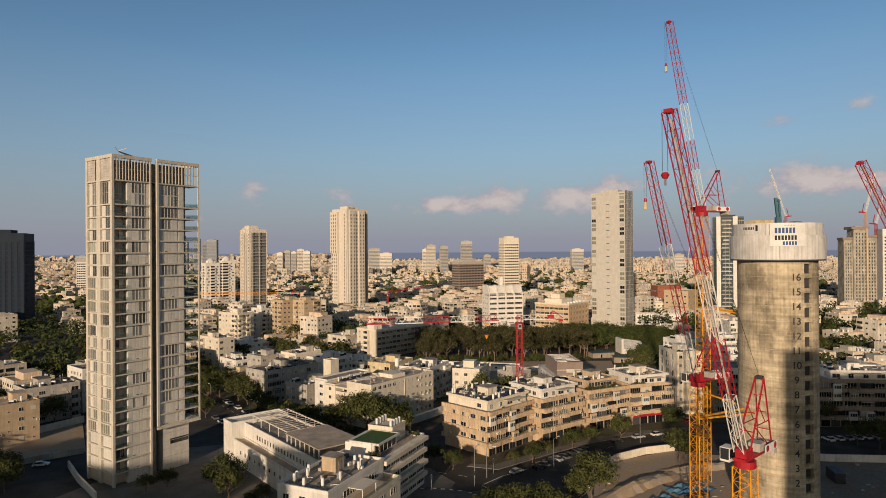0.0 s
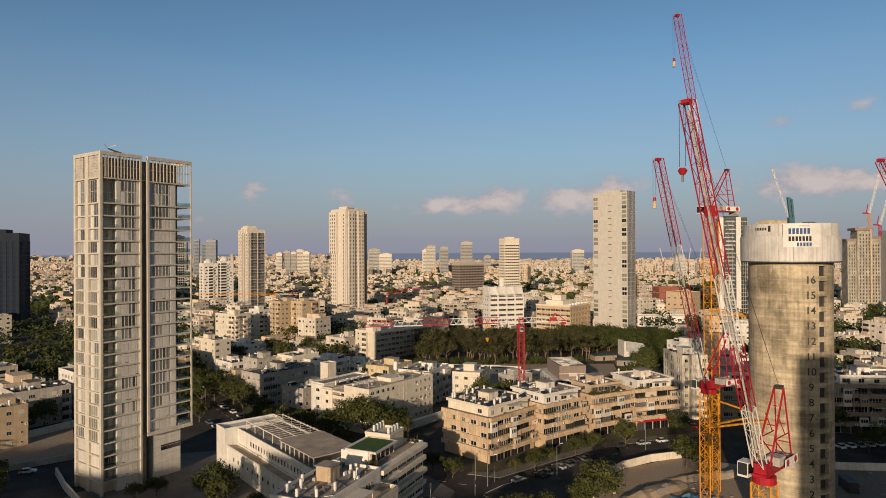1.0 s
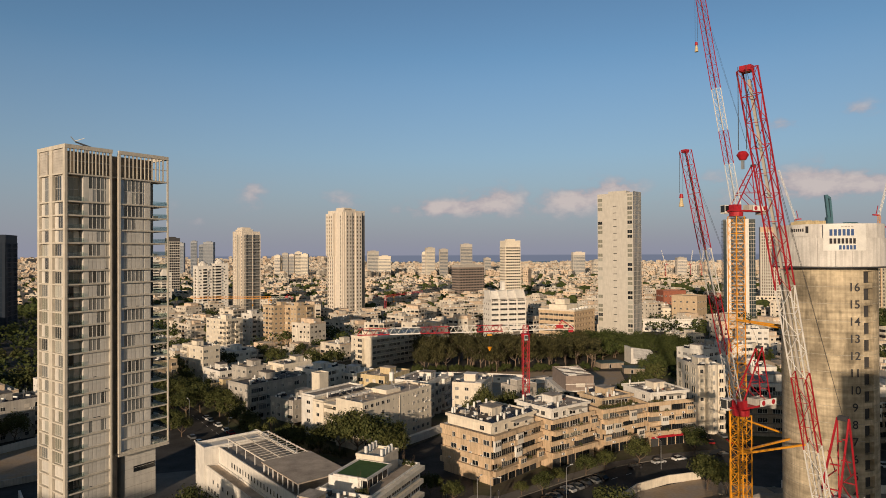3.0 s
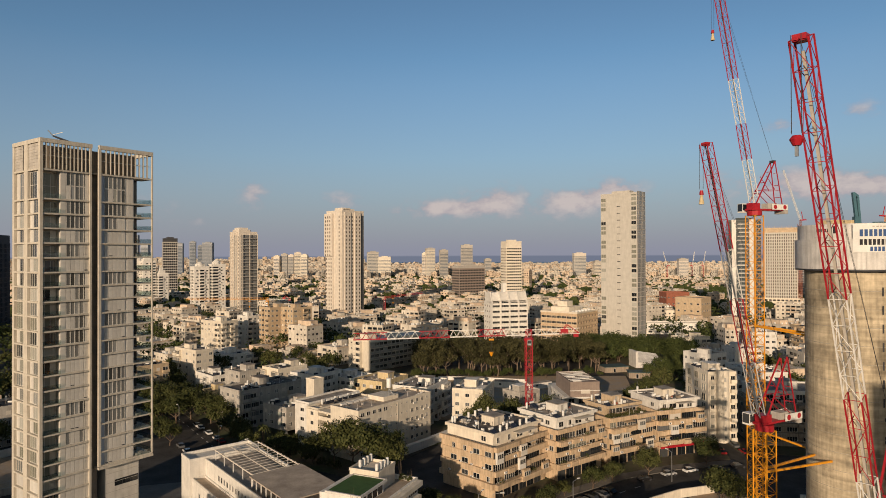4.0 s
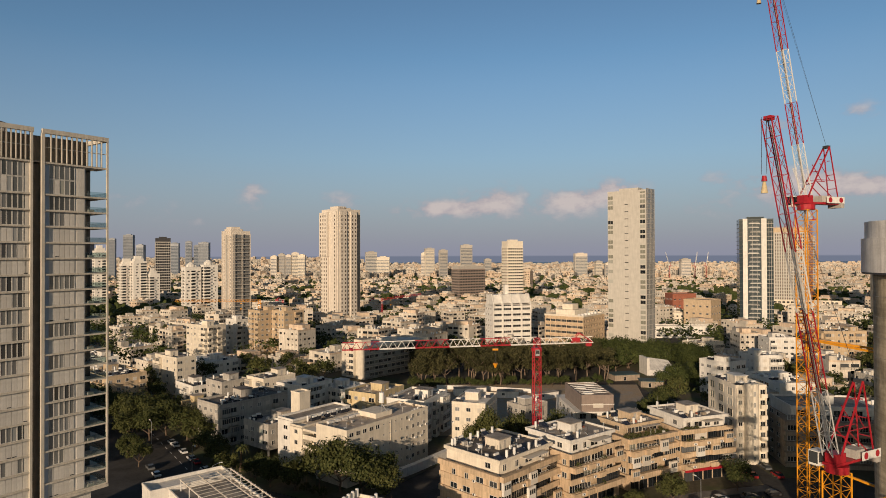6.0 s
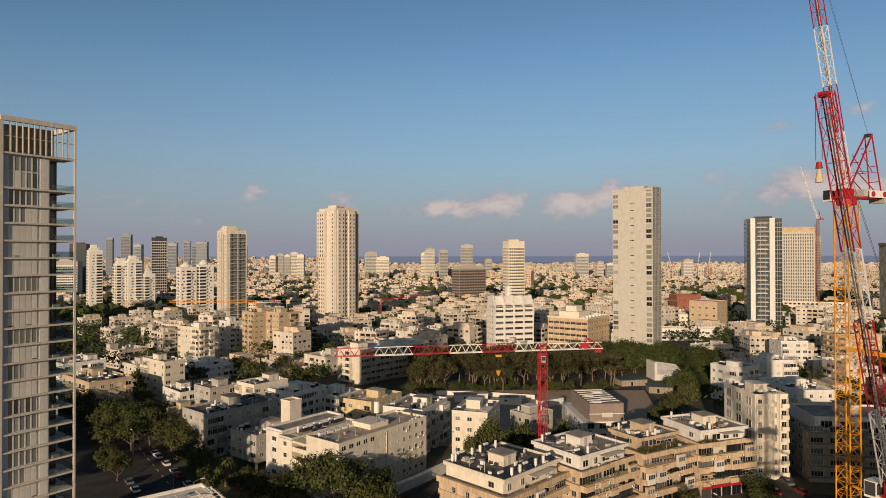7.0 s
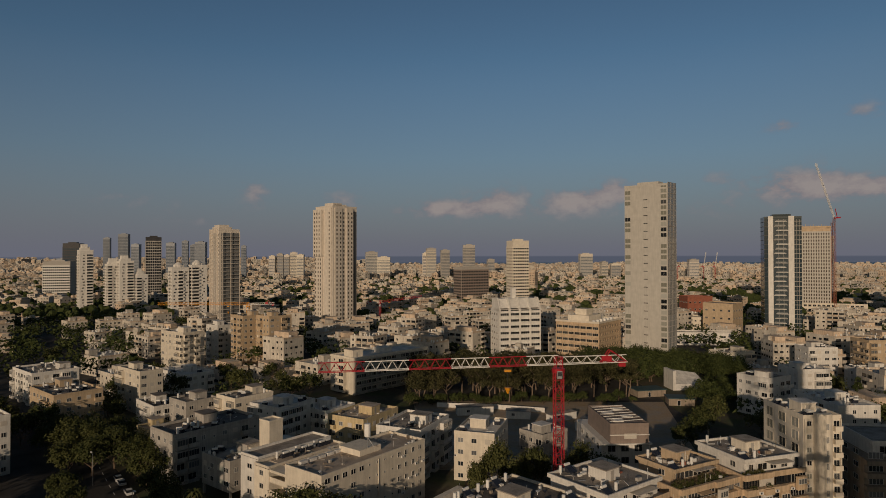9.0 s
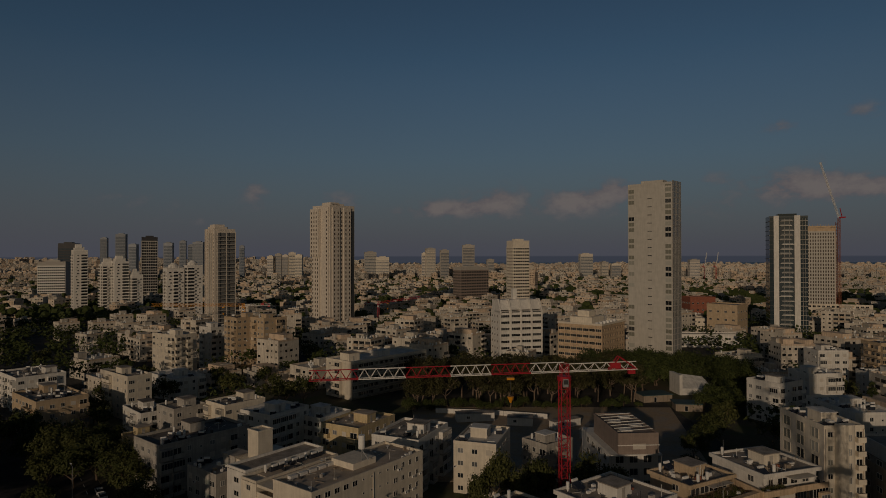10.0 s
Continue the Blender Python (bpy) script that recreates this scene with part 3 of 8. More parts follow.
    out = bpy.data.meshes.new(name)
    out.from_pydata(verts, [], faces)
    for mt in mats:
        out.materials.append(mt)
    out.polygons.foreach_set("material_index", idx)
    out.update()
    return piece(name, out, parent)


# ---- ground ----
g = MB()
g.face((-4400, -700, 0), (4400, -700, 0), (4400, 2750, 0), (-350, 2750, 0), (-1500, 6200, 0), (-5600, 6200, 0), (-4400, 2750, 0))
tagged(part("ground", g, "asphalt"), "dark asphalt and soil ground of a dense city", "ground", kind="structure")
g = MB()
g.face((-1500, 2750, -0.5), (4400, 2750, -0.5), (3200, 4960, -0.5), (-1400, 4960, -0.5))
tagged(part("water", g, "sea"), "calm hazy blue sea at the horizon", "sea", kind="structure")


def plate(name, pts, mat, z1, label, cat, z0=-0.2):
    b = MB().prism(pts, z0, z1)
    return tagged(part(name, b, mat), label, cat, kind="structure")


def strip(a, b, w):
    """The corners of a straight strip from a to b."""
    (x0, y0), (x1, y1) = a, b
    L = math.hypot(x1 - x0, y1 - y0)
    nx, ny = -(y1 - y0) / L * w / 2, (x1 - x0) / L * w / 2
    return [(x0 - nx, y0 - ny), (x1 - nx, y1 - ny), (x1 + nx, y1 + ny), (x0 + nx, y0 + ny)]


# ---- dwellings ----
WINDOWS = [(1.5, 1.25, 2), (2.1, 1.3, 3), (0.7, 0.65, 1), (1.2, 1.3, 2), (2.6, 1.35, 4)]


def facade(root, face, w, d, floors, fh, z0, mat, rnd, full=True, density=1.0, kinds="wwbwsb"):
    """Windows, balconies and shutters along one wall, bay by bay."""
    length = w if face in "fk" else d
    bays = max(1, int(round(length / 3.3)))
    step = length / bays
    for k in range(bays):
        s = (k + 0.5) * step
        kind = rnd.choice(kinds)
        size = rnd.choice(WINDOWS[:4])
        if rnd.random() > density:
            continue
        for fl in range(floors):
            z = z0 + fl * fh
            m = on_face(face, s, z + 0.95, w, d, 0.002)
            if kind == "b" and step > 2.6:
                bw = min(step - 0.25, 3.2)
                if rnd.random() < 0.3:
                    piece("enclosed_balcony", shutter_box(round(bw, 1), mat), root, on_face(face, s, z + 0.1, w, d, 0.002))
                else:
                    balcony_at(root, round(bw, 1), mat, on_face(face, s, z + 0.1, w, d, 0.002))
            elif kind == "s" or rnd.random() < 0.12:
                piece("shutter", shutter_mesh(1.5, 1.3), root, m)
            else:
                piece("window", window_mesh(*size), root, m)
            if full and rnd.random() < 0.09:
                piece("air_conditioner", ac_mesh(), root, on_face(face, s + step * 0.36, z + 0.3, w, d, 0.002))


def shutter_box(w, mat):
    def make():
        b = MB()
        gridbox(b, split(-w / 2, w / 2, 4, 0.07), [-0.2, 0.9, 2.35, 2.65], lambda i, j: 1 if i % 2 and j == 1 else None, -1.2, -0.004, 0.08)
        return b.mesh("enclosed_balcony", mat, "glass")
    return cached(("enc", w, mat), make)


def ring_wall(x0, y0, x1, y1, t, z0, z1):
    """A low wall round a rectangle, t thick, in one piece."""
    b = MB()
    o = [(x0, y0), (x1, y0), (x1, y1), (x0, y1)]
    n = [(x0 + t, y0 + t), (x1 - t, y0 + t), (x1 - t, y1 - t), (x0 + t, y1 - t)]
    b.v += [(x, y, z0) for x, y in o] + [(x, y, z1) for x, y in o] + [(x, y, z1) for x, y in n] + [(x, y, z0) for x, y in n]
    for k in range(4):
        j = (k + 1) % 4
        b.f += [(k, j, 4 + j, 4 + k), (4 + k, 4 + j, 8 + j, 8 + k), (8 + k, 8 + j, 12 + j, 12 + k)]
    b.mi = [0] * 12
    return b


def shell(root, w, d, h, mat, roof, pilotis=False, base=0.0, parapet=0.8):
    b = MB()
    z0 = base + (2.8 if pilotis else 0.0)
    b.box(0, 0, z0, w, d, h)
    part("wall", b, mat, root)
    if pilotis:
        for i in range(max(2, int(w / 5)) + 1):
            for j in (0.4, d - 0.4):
                x = 0.4 + i * (w - 0.8) / max(2, int(w / 5))
                piece("pillar", cached(("pil", z0, mat), lambda: MB().box(-0.25, -0.25, 0, 0.25, 0.25, z0 + 0.02).mesh("pillar", mat)), root, pose(x, j, 0))
    t = 0.22
    p = ring_wall(-0.03, -0.03, w + 0.03, d + 0.03, t, h + 0.004, h + parapet)
    part("parapet", p, mat, root)
    r = MB()
    r.box(t, t, h - 0.1, w - t, d - t, h + 0.08)
    part("roof", r, roof, root)


def hut_part(root, x, y, z, w, d, h, mat, roof="roof_grey"):
    b = MB()
    b.box(x, y, z, x + w, y + d, z + h)
    o = part("stair_house", b, mat, root)
    c = MB()
    c.box(x - 0.25, y - 0.25, z + h + 0.002, x + w + 0.25, y + d + 0.25, z + h + 0.2)
    part("hut_roof", c, roof, o)
    q = MB()
    q.box(x + w * 0.35, y - 0.04, z, x + w * 0.35 + 0.9, y - 0.002, z + 2.0)
    part("door", q, "grey", o)


def clutter(root, x0, y0, x1, y1, z, n, rnd):
    """Pipes, small boxes, boards and dishes left on a flat roof, too small to tell apart."""
    b = MB()
    for k in range(n):
        p, q = rnd.uniform(x0, x1), rnd.uniform(y0, y1)
        b.cur = rnd.choice((0, 0, 1, 2, 3))
        r = rnd.random()
        if r < 0.35:
            a = rnd.uniform(0, 6.28)
            L = rnd.uniform(0.8, 2.4)
            ex, ey = min(x1, max(x0, p + L * math.cos(a))), min(y1, max(y0, q + L * math.sin(a)))
            b.bar((p, q, z + 0.12), (ex, ey, z + 0.12 + rnd.uniform(0, 0.3)), 0.1)
        elif r < 0.5:
            b.bar((p, q, z), (p, q, z + rnd.uniform(1.2, 2.6)), 0.06)
        elif r < 0.62:
            b.cyl(p, q, z + 0.5, z + 0.75, 0.12, 8, 0.45)
            b.bar((p, q, z), (p, q, z + 0.5), 0.08)
        else:
            b.box(p, q, z, p + rnd.uniform(0.3, 1.2), q + rnd.uniform(0.3, 0.9), z + rnd.uniform(0.15, 0.9))
    tagged(part("roof_clutter", b, ("tank", "grey", "taupe", "dark"), root), kind="stuff")


def apartment(x, y, ang, w, d, floors, wall="white", roof="roof_grey", fh=3.1, pilotis=False, seed=1, faces="fl", hut=True, heaters=4, base=0.0,
              kinds="wwbwsb", density=1.0, tanks=False, label="", name="apartment_building", full=True, pad=1.0):
    """A flat-roofed block of flats whose nearest corner stands at x, y."""
    rnd = random.Random(seed)
    if not label:
        label = f"{ {'white': 'white', 'cream': 'cream', 'tan': 'tan', 'grey': 'weathered grey', 'yellow': 'yellowish', 'stone': 'beige stone'}.get(wall, wall)} plastered {floors}-storey apartment block with a flat roof"
    root = thing(name, pose(x, y, 0, 0, 0, ang), label, "building", "apartment blocks of the quarter")
    h = base + floors * fh
    shell(root, w, d, h, wall, roof, pilotis, base)
    for f in faces:
        z0 = base + (fh if pilotis else 0)
        facade(root, f, w, d, floors - (1 if pilotis else 0), fh, z0, wall, rnd, full, density, kinds)
    claim(x, y, ang, w, d, pad)
    if hut and w > 7 and d > 7:
        hw, hd = min(4.2, w * 0.4), min(5.0, d * 0.4)
        hx, hy = rnd.uniform(1.5, w - hw - 1.5), rnd.uniform(1.5, d - hd - 1.5)
        hut_part(root, hx, hy, h + 0.08, hw, hd, 2.5, wall, roof)
    else:
        hx = hy = -9
        hw = hd = 0
    clutter(root, 0.6, 0.6, w - 1.2, d - 1.2, h + 0.08, int(w * d / 11), rnd)
    for k in range(heaters):
        for tries in range(6):
            p, q = rnd.uniform(1.2, w - 1.2), rnd.uniform(1.2, d - 1.2)
            if not (hx - 1.4 < p < hx + hw + 1.4 and hy - 1.4 < q < hy + hd + 1.4):
                gx, gy = local(x, y, ang, p, q)
                heater_at(gx, gy, h + 0.08, rnd.choice((-90, -70, -110)), tanks or rnd.random() < 0.35)
                break
    return root


# ---- blocks that stand round the street, nearest first ----
apartment(-51.7, 237.5, 52, 14, 12.5, 3, "grey", "roof_grey", 3.3, True, 11, kinds="wwww", heaters=3, label="grey three-storey block on pillars with square shuttered windows")
apartment(-22.7, 267.2, 60, 18, 13.5, 4, "yellow", "roof_dust", 3.1, False, 12, heaters=2)
apartment(-5.4, 254.6, 66, 19, 14, 4, "white", "roof_grey", 3.2, False, 13, heaters=3)
apartment(-68.6, 291.7, 50, 15, 11.5, 4, "cream", "roof_grey", 3.25, False, 14, heaters=4)
apartment(-84.5, 291.0, 50, 11, 11.5, 4, "grey", "roof_grey", 3.0, False, 15, heaters=3)
apartment(-70.7, 250.1, 50, 26, 14, 4, "grey", "roof_tar", 3.2, False, 16, heaters=9, label="long weathered grey apartment block with a cluttered roof")
apartment(-90.6, 277.3, 50, 9, 8, 2, "yellow", "roof_dust", 3.4, False, 17, heaters=1)
apartment(-98.1, 297.5, 45, 9, 17, 3, "white", "roof_tar", 3.0, False, 18, heaters=5)
apartment(-51.8, 283.2, 56, 16, 14, 4, "white", "roof_white", 3.0, False, 19, heaters=4)
apartment(-38.0, 291.0, 56, 14, 12, 3, "white", "roof_white", 3.0, False, 20, heaters=3)
apartment(-132.6, 297.7, 50, 16, 24, 4, "tan", "roof_grey", 3.2, False, 21, heaters=10, label="tan four-storey block with balconies and many water tanks")
apartment(-115.8, 324.0, 50, 9, 20, 5, "cream", "roof_grey", 3.2, False, 22, heaters=3)
apartment(-111.7, 354.2, 48, 14, 24, 3, "white", "roof_white", 3.0, False, 23, heaters=6)
apartment(-92.4, 418.3, 48, 14, 13, 9, "tan", "roof_dust", 3.1, False, 24, heaters=4, kinds="wbbw", label="nine-storey brown stone apartment tower with balconies")
apartment(-107.4, 421.0, 48, 13, 13, 9, "tan", "roof_dust", 3.1, False, 25, heaters=4, kinds="wbbw", label="nine-storey brown stone apartment tower with balconies")
apartment(-130.2, 398.6, 55, 12, 20, 7, "cream", "roof_white", 3.1, False, 26, heaters=5)
apartment(-124.5, 430.5, 50, 11, 12, 7, "white", "roof_white", 3.1, False, 27, heaters=2)
apartment(-168, 340, 50, 18, 24, 4, "white", "roof_grey", 3.1, False, 28, heaters=8)
apartment(-150, 268, 50, 13, 18, 4, "grey", "roof_tar", 3.1, False, 29, heaters=6)
apartment(-148, 222, 50, 18, 13, 4, "grey", "roof_tar", 3.1, False, 30, heaters=7)
apartment(-138, 240, 50, 26, 15, 5, "white", "roof_grey", 3.2, False, 31, heaters=4, kinds="wwww")
apartment(-142, 196, 50, 14, 14, 4, "tan", "roof_dust", 3.1, False, 32, heaters=4)
sl = apartment(87.1, 233.8, 3, 9.4, 17, 7, "cream", "roof_white", 3.15, False, 33, heaters=8, density=0.0, label="tall pale slab block with a half-round stair bay")
for fl in range(7):
    z = 0.4 + fl * 3.15
    for s in (3.2, 8.6, 14.0):
        piece("window", window_mesh(2.8, 2.3, 2, "glass_pale" if (fl * 3 + int(s)) % 5 else "glass_smoke", "cream", 0.14), sl, on_face("l", s, z, 9.4, 17, 0.003))
    piece("window", window_mesh(1.2, 1.2, 2, "glass_pale" if fl % 3 else "glass_dark"), sl, pose(1.4, -0.003, z + 0.9))
    piece("stair_window", window_mesh(0.7, 1.5, 1, "glass_grey", "frame", 0.1), sl, pose(4.6, -2.12, z + 0.5))
    piece("balcony", tray_mesh(1.9, "cream", 1.1), sl, pose(8.2, -0.003, z))
    piece("balcony_door", window_mesh(1.5, 2.1, 2, "glass_dark"), sl, pose(8.2, -0.005, z + 0.05))
bay = MB()
bn = 14
for zz in (0.0, 23.4):
    bay.v += [(4.6 - 2.15 * math.cos(math.pi * k / bn), -2.15 * math.sin(math.pi * k / bn), zz) for k in range(bn + 1)]
for k in range(bn):
    bay.f.append((k, k + 1, bn + 2 + k, bn + 1 + k))
bay.f.append(tuple(bn + 1 + k for k in range(bn + 1)))
bay.mi = [0] * len(bay.f)
part("stair_bay", bay, "cream", sl)
for px in (0.25, 3.0, 6.2, 9.1):
    part("fin", MB().box(px - 0.1, -0.5, 0.2, px + 0.1, -0.004, 22.0), "cream", sl)
apartment(127.7, 285.2, 3, 14, 24, 4, "white", "roof_white", 3.0, False, 34, heaters=12)
apartment(145.2, 339.7, 5, 14, 13, 4, "white", "roof_white", 3.4, False, 35, heaters=3)
apartment(175.4, 384.1, 0, 14, 12, 5, "white", "roof_grey", 3.2, False, 36, heaters=5)
apartment(121.6, 317.0, 30, 14, 13, 4, "white", "roof_grey", 3.6, False, 37, heaters=4)
apartment(145.2, 403.1, 20, 18, 13, 3, "cream", "roof_grey", 3.5, False, 38, heaters=5)
apartment(205, 385, 3, 24, 13, 6, "tan", "roof_grey", 3.2, False, 39, heaters=6, kinds="wbbw", label="brown six-storey apartment block with loggias")
apartment(184, 360, 0, 17, 11, 3, "white", "roof_grey", 3.3, False, 40, heaters=4)
apartment(152, 190, 5, 22, 12, 4, "grey", "roof_grey", 3.2, False, 42, heaters=5)
apartment(14.4, 250.9, 72, 17, 11.3, 4, "cream", "roof_white", 3.2, False, 47, heaters=3, kinds="wwsw")
apartment(29, 262, 40, 11, 9, 3, "grey", "roof_white", 3.1, False, 44, heaters=2)


# ---- the pale residential tower with framed facades ----
def residential_tower():
    rnd = random.Random(77)
    W, D, FH, Z1 = 25.4, 13.9, 3.2, 73.85
    root = thing("residential_tower", pose(-85.6, 162.5, 0, 0, 0, 54.9), "tall pale stone residential tower with framed facades and shutter panels", "tower")
    claim(-85.6, 162.5, 54.9, W, D, 5)
    levels = [Z1 - FH * k for k in range(23)]
    low2 = Z1 - FH * 19
    # cores behind the facades; the loggias are cut back between them
    part("wall", MB().box(4.3, 0.62, 0, 10.66, D - 0.4, 80.2), "cream_panel", root)
    part("wall", MB().box(0.62, 2.3, 0, 4.29, D - 0.4, 80.2), "loggia", root, "tan plaster at the back of the loggias")
    part("wall", MB().box(12.9, 0.62, low2, 20.9, D - 0.4, 80.2), "cream_panel", root)
    part("wall", MB().box(20.91, 4.6, low2, W - 1.6, D - 0.4, 80.2), "glass_smoke", root, "dark glass walls behind the corner balconies")
    part("groove", MB().box(10.67, 1.9, 0, 12.89, D - 1.2, 84.5), "taupe", root, "recess between the two halves")
    part("wall", MB().box(14.4, 1.2, 0, 22.4, D - 1.5, low2 - 0.02), "cream_panel", root, "recessed panelled base")
    piece("window", window_mesh(5.6, 1.5, 3, "glass_dark", "dark"), root, pose(19.4, 1.19, 7.2))
    for k in range(5):
        part("base_joint", MB().box(14.5, 1.16, 1.6 + k * 2.2, 22.3, 1.197, 1.68 + k * 2.2), "grey", root)
    # columns
    for x0, y0, x1, y1, zb, name in ((0, 0, 0.6, 0.9, 0, "corner_column"), (10.3, 0, 10.75, 0.6, 0, "column"), (12.3, 0, 12.89, 0.6, low2, "column"), (25.05, 0, 25.4, 0.4, low2, "column"),
                                     (0, 6.1, 0.6, 8.0, 0, "column"), (0, 12.9, 0.6, 13.9, 0, "column"), (24.9, D - 0.5, 25.4, D, low2, "column")):
        part(name, MB().box(x0, y0, zb, x1, y1, 86.0), "tower_stone", root)
    # slab edges on each floor
    slab1 = MB().box(0.6, 0.1, -0.17, 10.3, 2.3, 0.17).mesh("slab_edge", "tower_stone")
    slab2 = MB().box(12.89, 0.08, -0.17, 25.05, 4.6, 0.17).mesh("slab_edge", "tower_stone")
    slab3 = MB().box(-0.03, 0.9, -0.17, 0.6, 12.9, 0.17).mesh("slab_edge", "tower_stone")
    for k, z in enumerate(levels + [80.2]):
        piece("slab_edge", slab1, root, pose(0, 0, z))
        piece("slab_edge", slab3, root, pose(0, 0, z))
        if z >= low2 - 0.1:
            piece("slab_edge", slab2, root, pose(0, 0, z))
    part("frame_beam", MB().box(12.3, -0.1, low2 - 0.75, 25.4, 4.6, low2 - 0.18), "tower_stone", root)
    # panels and windows, floor by floor
    panel = {}

    def slat(w, h, kind):
        key = (w, h, kind)
        if key not in panel:
            if kind == "p":
                panel[key] = MB().box(-w / 2 + 0.035, -0.06, 0, w / 2 - 0.035, 0, h).mesh("panel", "cream_panel")
            else:
                panel[key] = window_mesh(w - 0.05, h, 1, {"d": "glass_smoke", "g": "glass_grey", "c": "glass_pale"}[kind], "frame", 0.08, 2 if h > 4 else 1)
        return panel[key]

    def run(x0, wide, z, h, style, top):
        """Five sliding panels: shut, open to dark glass, or half drawn over grey blinds."""
        shut = rnd.randint(0, 3)
        for n in range(5):
            if style == "closed":
                kind = "p"
            elif style == "grey":
                kind = "g" if n < 4 or rnd.random() < 0.5 else "p"
            elif style == "open":
                kind = "d" if rnd.random() < 0.85 else "g"
            else:
                kind = "p" if n in (shut, shut + 1) else rnd.choice("dgg")
            m = pose(x0 + n * wide, 0.6, z)
            if top:
                piece("window", slat(wide, h * 0.48, "d" if rnd.random() < 0.75 else "g"), root, m @ pose(0, 0, h * 0.52))
                piece("window", slat(wide, h * 0.5, rnd.choice("ggpdc")), root, m)
                continue
            piece("window" if kind != "p" else "panel", slat(wide, h, kind), root, m)
            if kind == "p" and rnd.random() < 0.16:
                piece("vent", cached("rt_vent", lambda: MB().box(-0.36, -0.09, 0.12, 0.36, -0.062, 0.3).mesh("vent", "dark")), root, m)
    rail1 = MB().box(0.62, 0.2, 0.0, 4.28, 0.24, 1.0).mesh("balustrade", "glass_clear")
    rail2 = MB().box(20.93, 0.14, 0.0, 25.03, 0.18, 1.05).mesh("balustrade", "glass_clear")
    rail3 = MB().box(25.2, 0.45, 0.0, 25.24, 12.0, 1.05).mesh("balustrade", "glass_clear")
    side = MB().box(21.0, 4.6, -0.17, 25.38, D - 0.6, 0.17).mesh("slab_edge", "tower_stone")
    curtain = MB().box(-0.6, -0.05, 0, 0.6, 0, 2.8).mesh("curtain", "shutter")
    floors = [(Z1 - FH * (k + 1), FH - 0.36, k + 1) for k in range(22)] + [(Z1, 5.9, 0)]
    for z, h, k in floors:
        z += 0.18
        style = rnd.choice(("closed", "closed", "closed", "open", "half", "half", "grey"))
        if k in (1, 2):
            style = "open"
        run(5.95, 0.94, z, h, style if k < 19 else "closed", k == 0)
        piece("panel", slat(1.1, h, "p"), root, pose(4.88, 0.6, z))
        piece("panel", slat(0.75, h, "p"), root, pose(9.9, 0.6, z))
        # loggia at the corner: glazing behind, a curtain at times, a clear parapet
        piece("window", window_mesh(3.4, round(h - 0.35, 2), 3, "glass_pale" if rnd.random() < 0.8 else "glass_smoke", "frame", 0.05, 2 if h > 4 else 1), root, pose(2.45, 2.295, z))
        if k and rnd.random() < 0.5:
            piece("curtain", curtain, root, pose(rnd.choice((1.3, 3.5)), 2.2, z))
        piece("balustrade", rail1, root, pose(0, 0, z))
        # narrow face: a window in each of two bays
        for y0, y1 in ((0.9, 6.1), (8.0, 12.9)):
            mid_y, wide = (y0 + y1) / 2, y1 - y0
            if k > 19:
                piece("panel", slat(round(wide - 0.1, 2), h, "p"), root, pose(0.6, mid_y, z, 0, 0, -90))
                continue
            dark = rnd.random() < 0.3
            lean = rnd.choice((-1, 1))
            piece("window", window_mesh(round(wide * 0.62, 2), round(h - 0.05, 2), 3, "glass_smoke" if dark else rnd.choice(("glass_pale", "glass_grey", "glass_pale")), "frame", 0.06, 2 if h > 4 else 1), root, pose(0.598, mid_y + lean * wide * 0.17, z, 0, 0, -90))
            piece("panel", slat(round(wide * 0.34, 2), h, "p"), root, pose(0.6, mid_y - lean * wide * 0.32, z, 0, 0, -90))
        if z < low2:
            continue
        style = rnd.choice(("closed", "closed", "closed", "open", "half", "grey"))
        if k == 1:
            style = "open"
        run(14.35, 0.98, z, h, style, k == 0)
        part("panel", MB().box(12.95, 0.5, z, 13.8, 0.617, z + h), "panel_blue", root, "bluish glass panel beside the recess")
        piece("panel", slat(1.55, h, "p"), root, pose(19.95, 0.6, z))
        piece("balustrade", rail2, root, pose(0, 0, z))
        piece("balustrade", rail3, root, pose(0, 0, z))
        piece("slab_edge", side, root, pose(0, 0, z - 0.18))
        if k % 3 == 1:
            part("planter", MB().box(21.4, 0.35, z, 22.6, 0.75, z + 0.5), "grey", root)
    # crown: upright fins between beams round the plant room
    for x0, x1 in ((0, 10.9), (12.45, W)):
        part("crown_beam", MB().box(x0, -0.05, 86.0, x1, 0.7, 86.9), "tower_stone", root)
    part("crown_beam", MB().box(-0.05, 0.7, 86.0, 0.6, D, 86.9), "tower_stone", root)
    part("crown_beam", MB().box(0.6, D - 0.6, 86.0, W, D, 86.9), "tower_stone", root)
    part("crown_beam", MB().box(W - 0.6, 0.7, 86.0, W, D - 0.6, 86.9), "tower_stone", root)
    fin = MB().box(-0.09, 0, 0, 0.09, 0.45, 5.6).mesh("fin", "tower_stone")
    for x0, x1 in ((0.5, 10.3), (13.1, 25.0)):
        n = 12
        for k in range(1, n):
            piece("fin", fin, root, pose(x0 + (x1 - x0) * k / n, 0.05, 80.42))
        part("rail", MB().box(x0, 0.2, 83.2, x1, 0.3, 83.35), "tower_stone", root)
    for y0, y1 in ((1.2, 7.6), (9.0, 13.3)):
        b = MB()
        zs = [80.42 + 5.58 * k / 16 for k in range(17)]
        gridbox(b, [-(y1 - y0) / 2, -(y1 - y0) / 2 + 0.1, (y1 - y0) / 2 - 0.1, (y1 - y0) / 2], zs, lambda i, j: 0 if i == 1 and j % 2 else None, -0.1, 0, 0.06)
        part("louvre", b, "grey", root, m=pose(0.3, (y0 + y1) / 2, 0, 0, 0, -90))
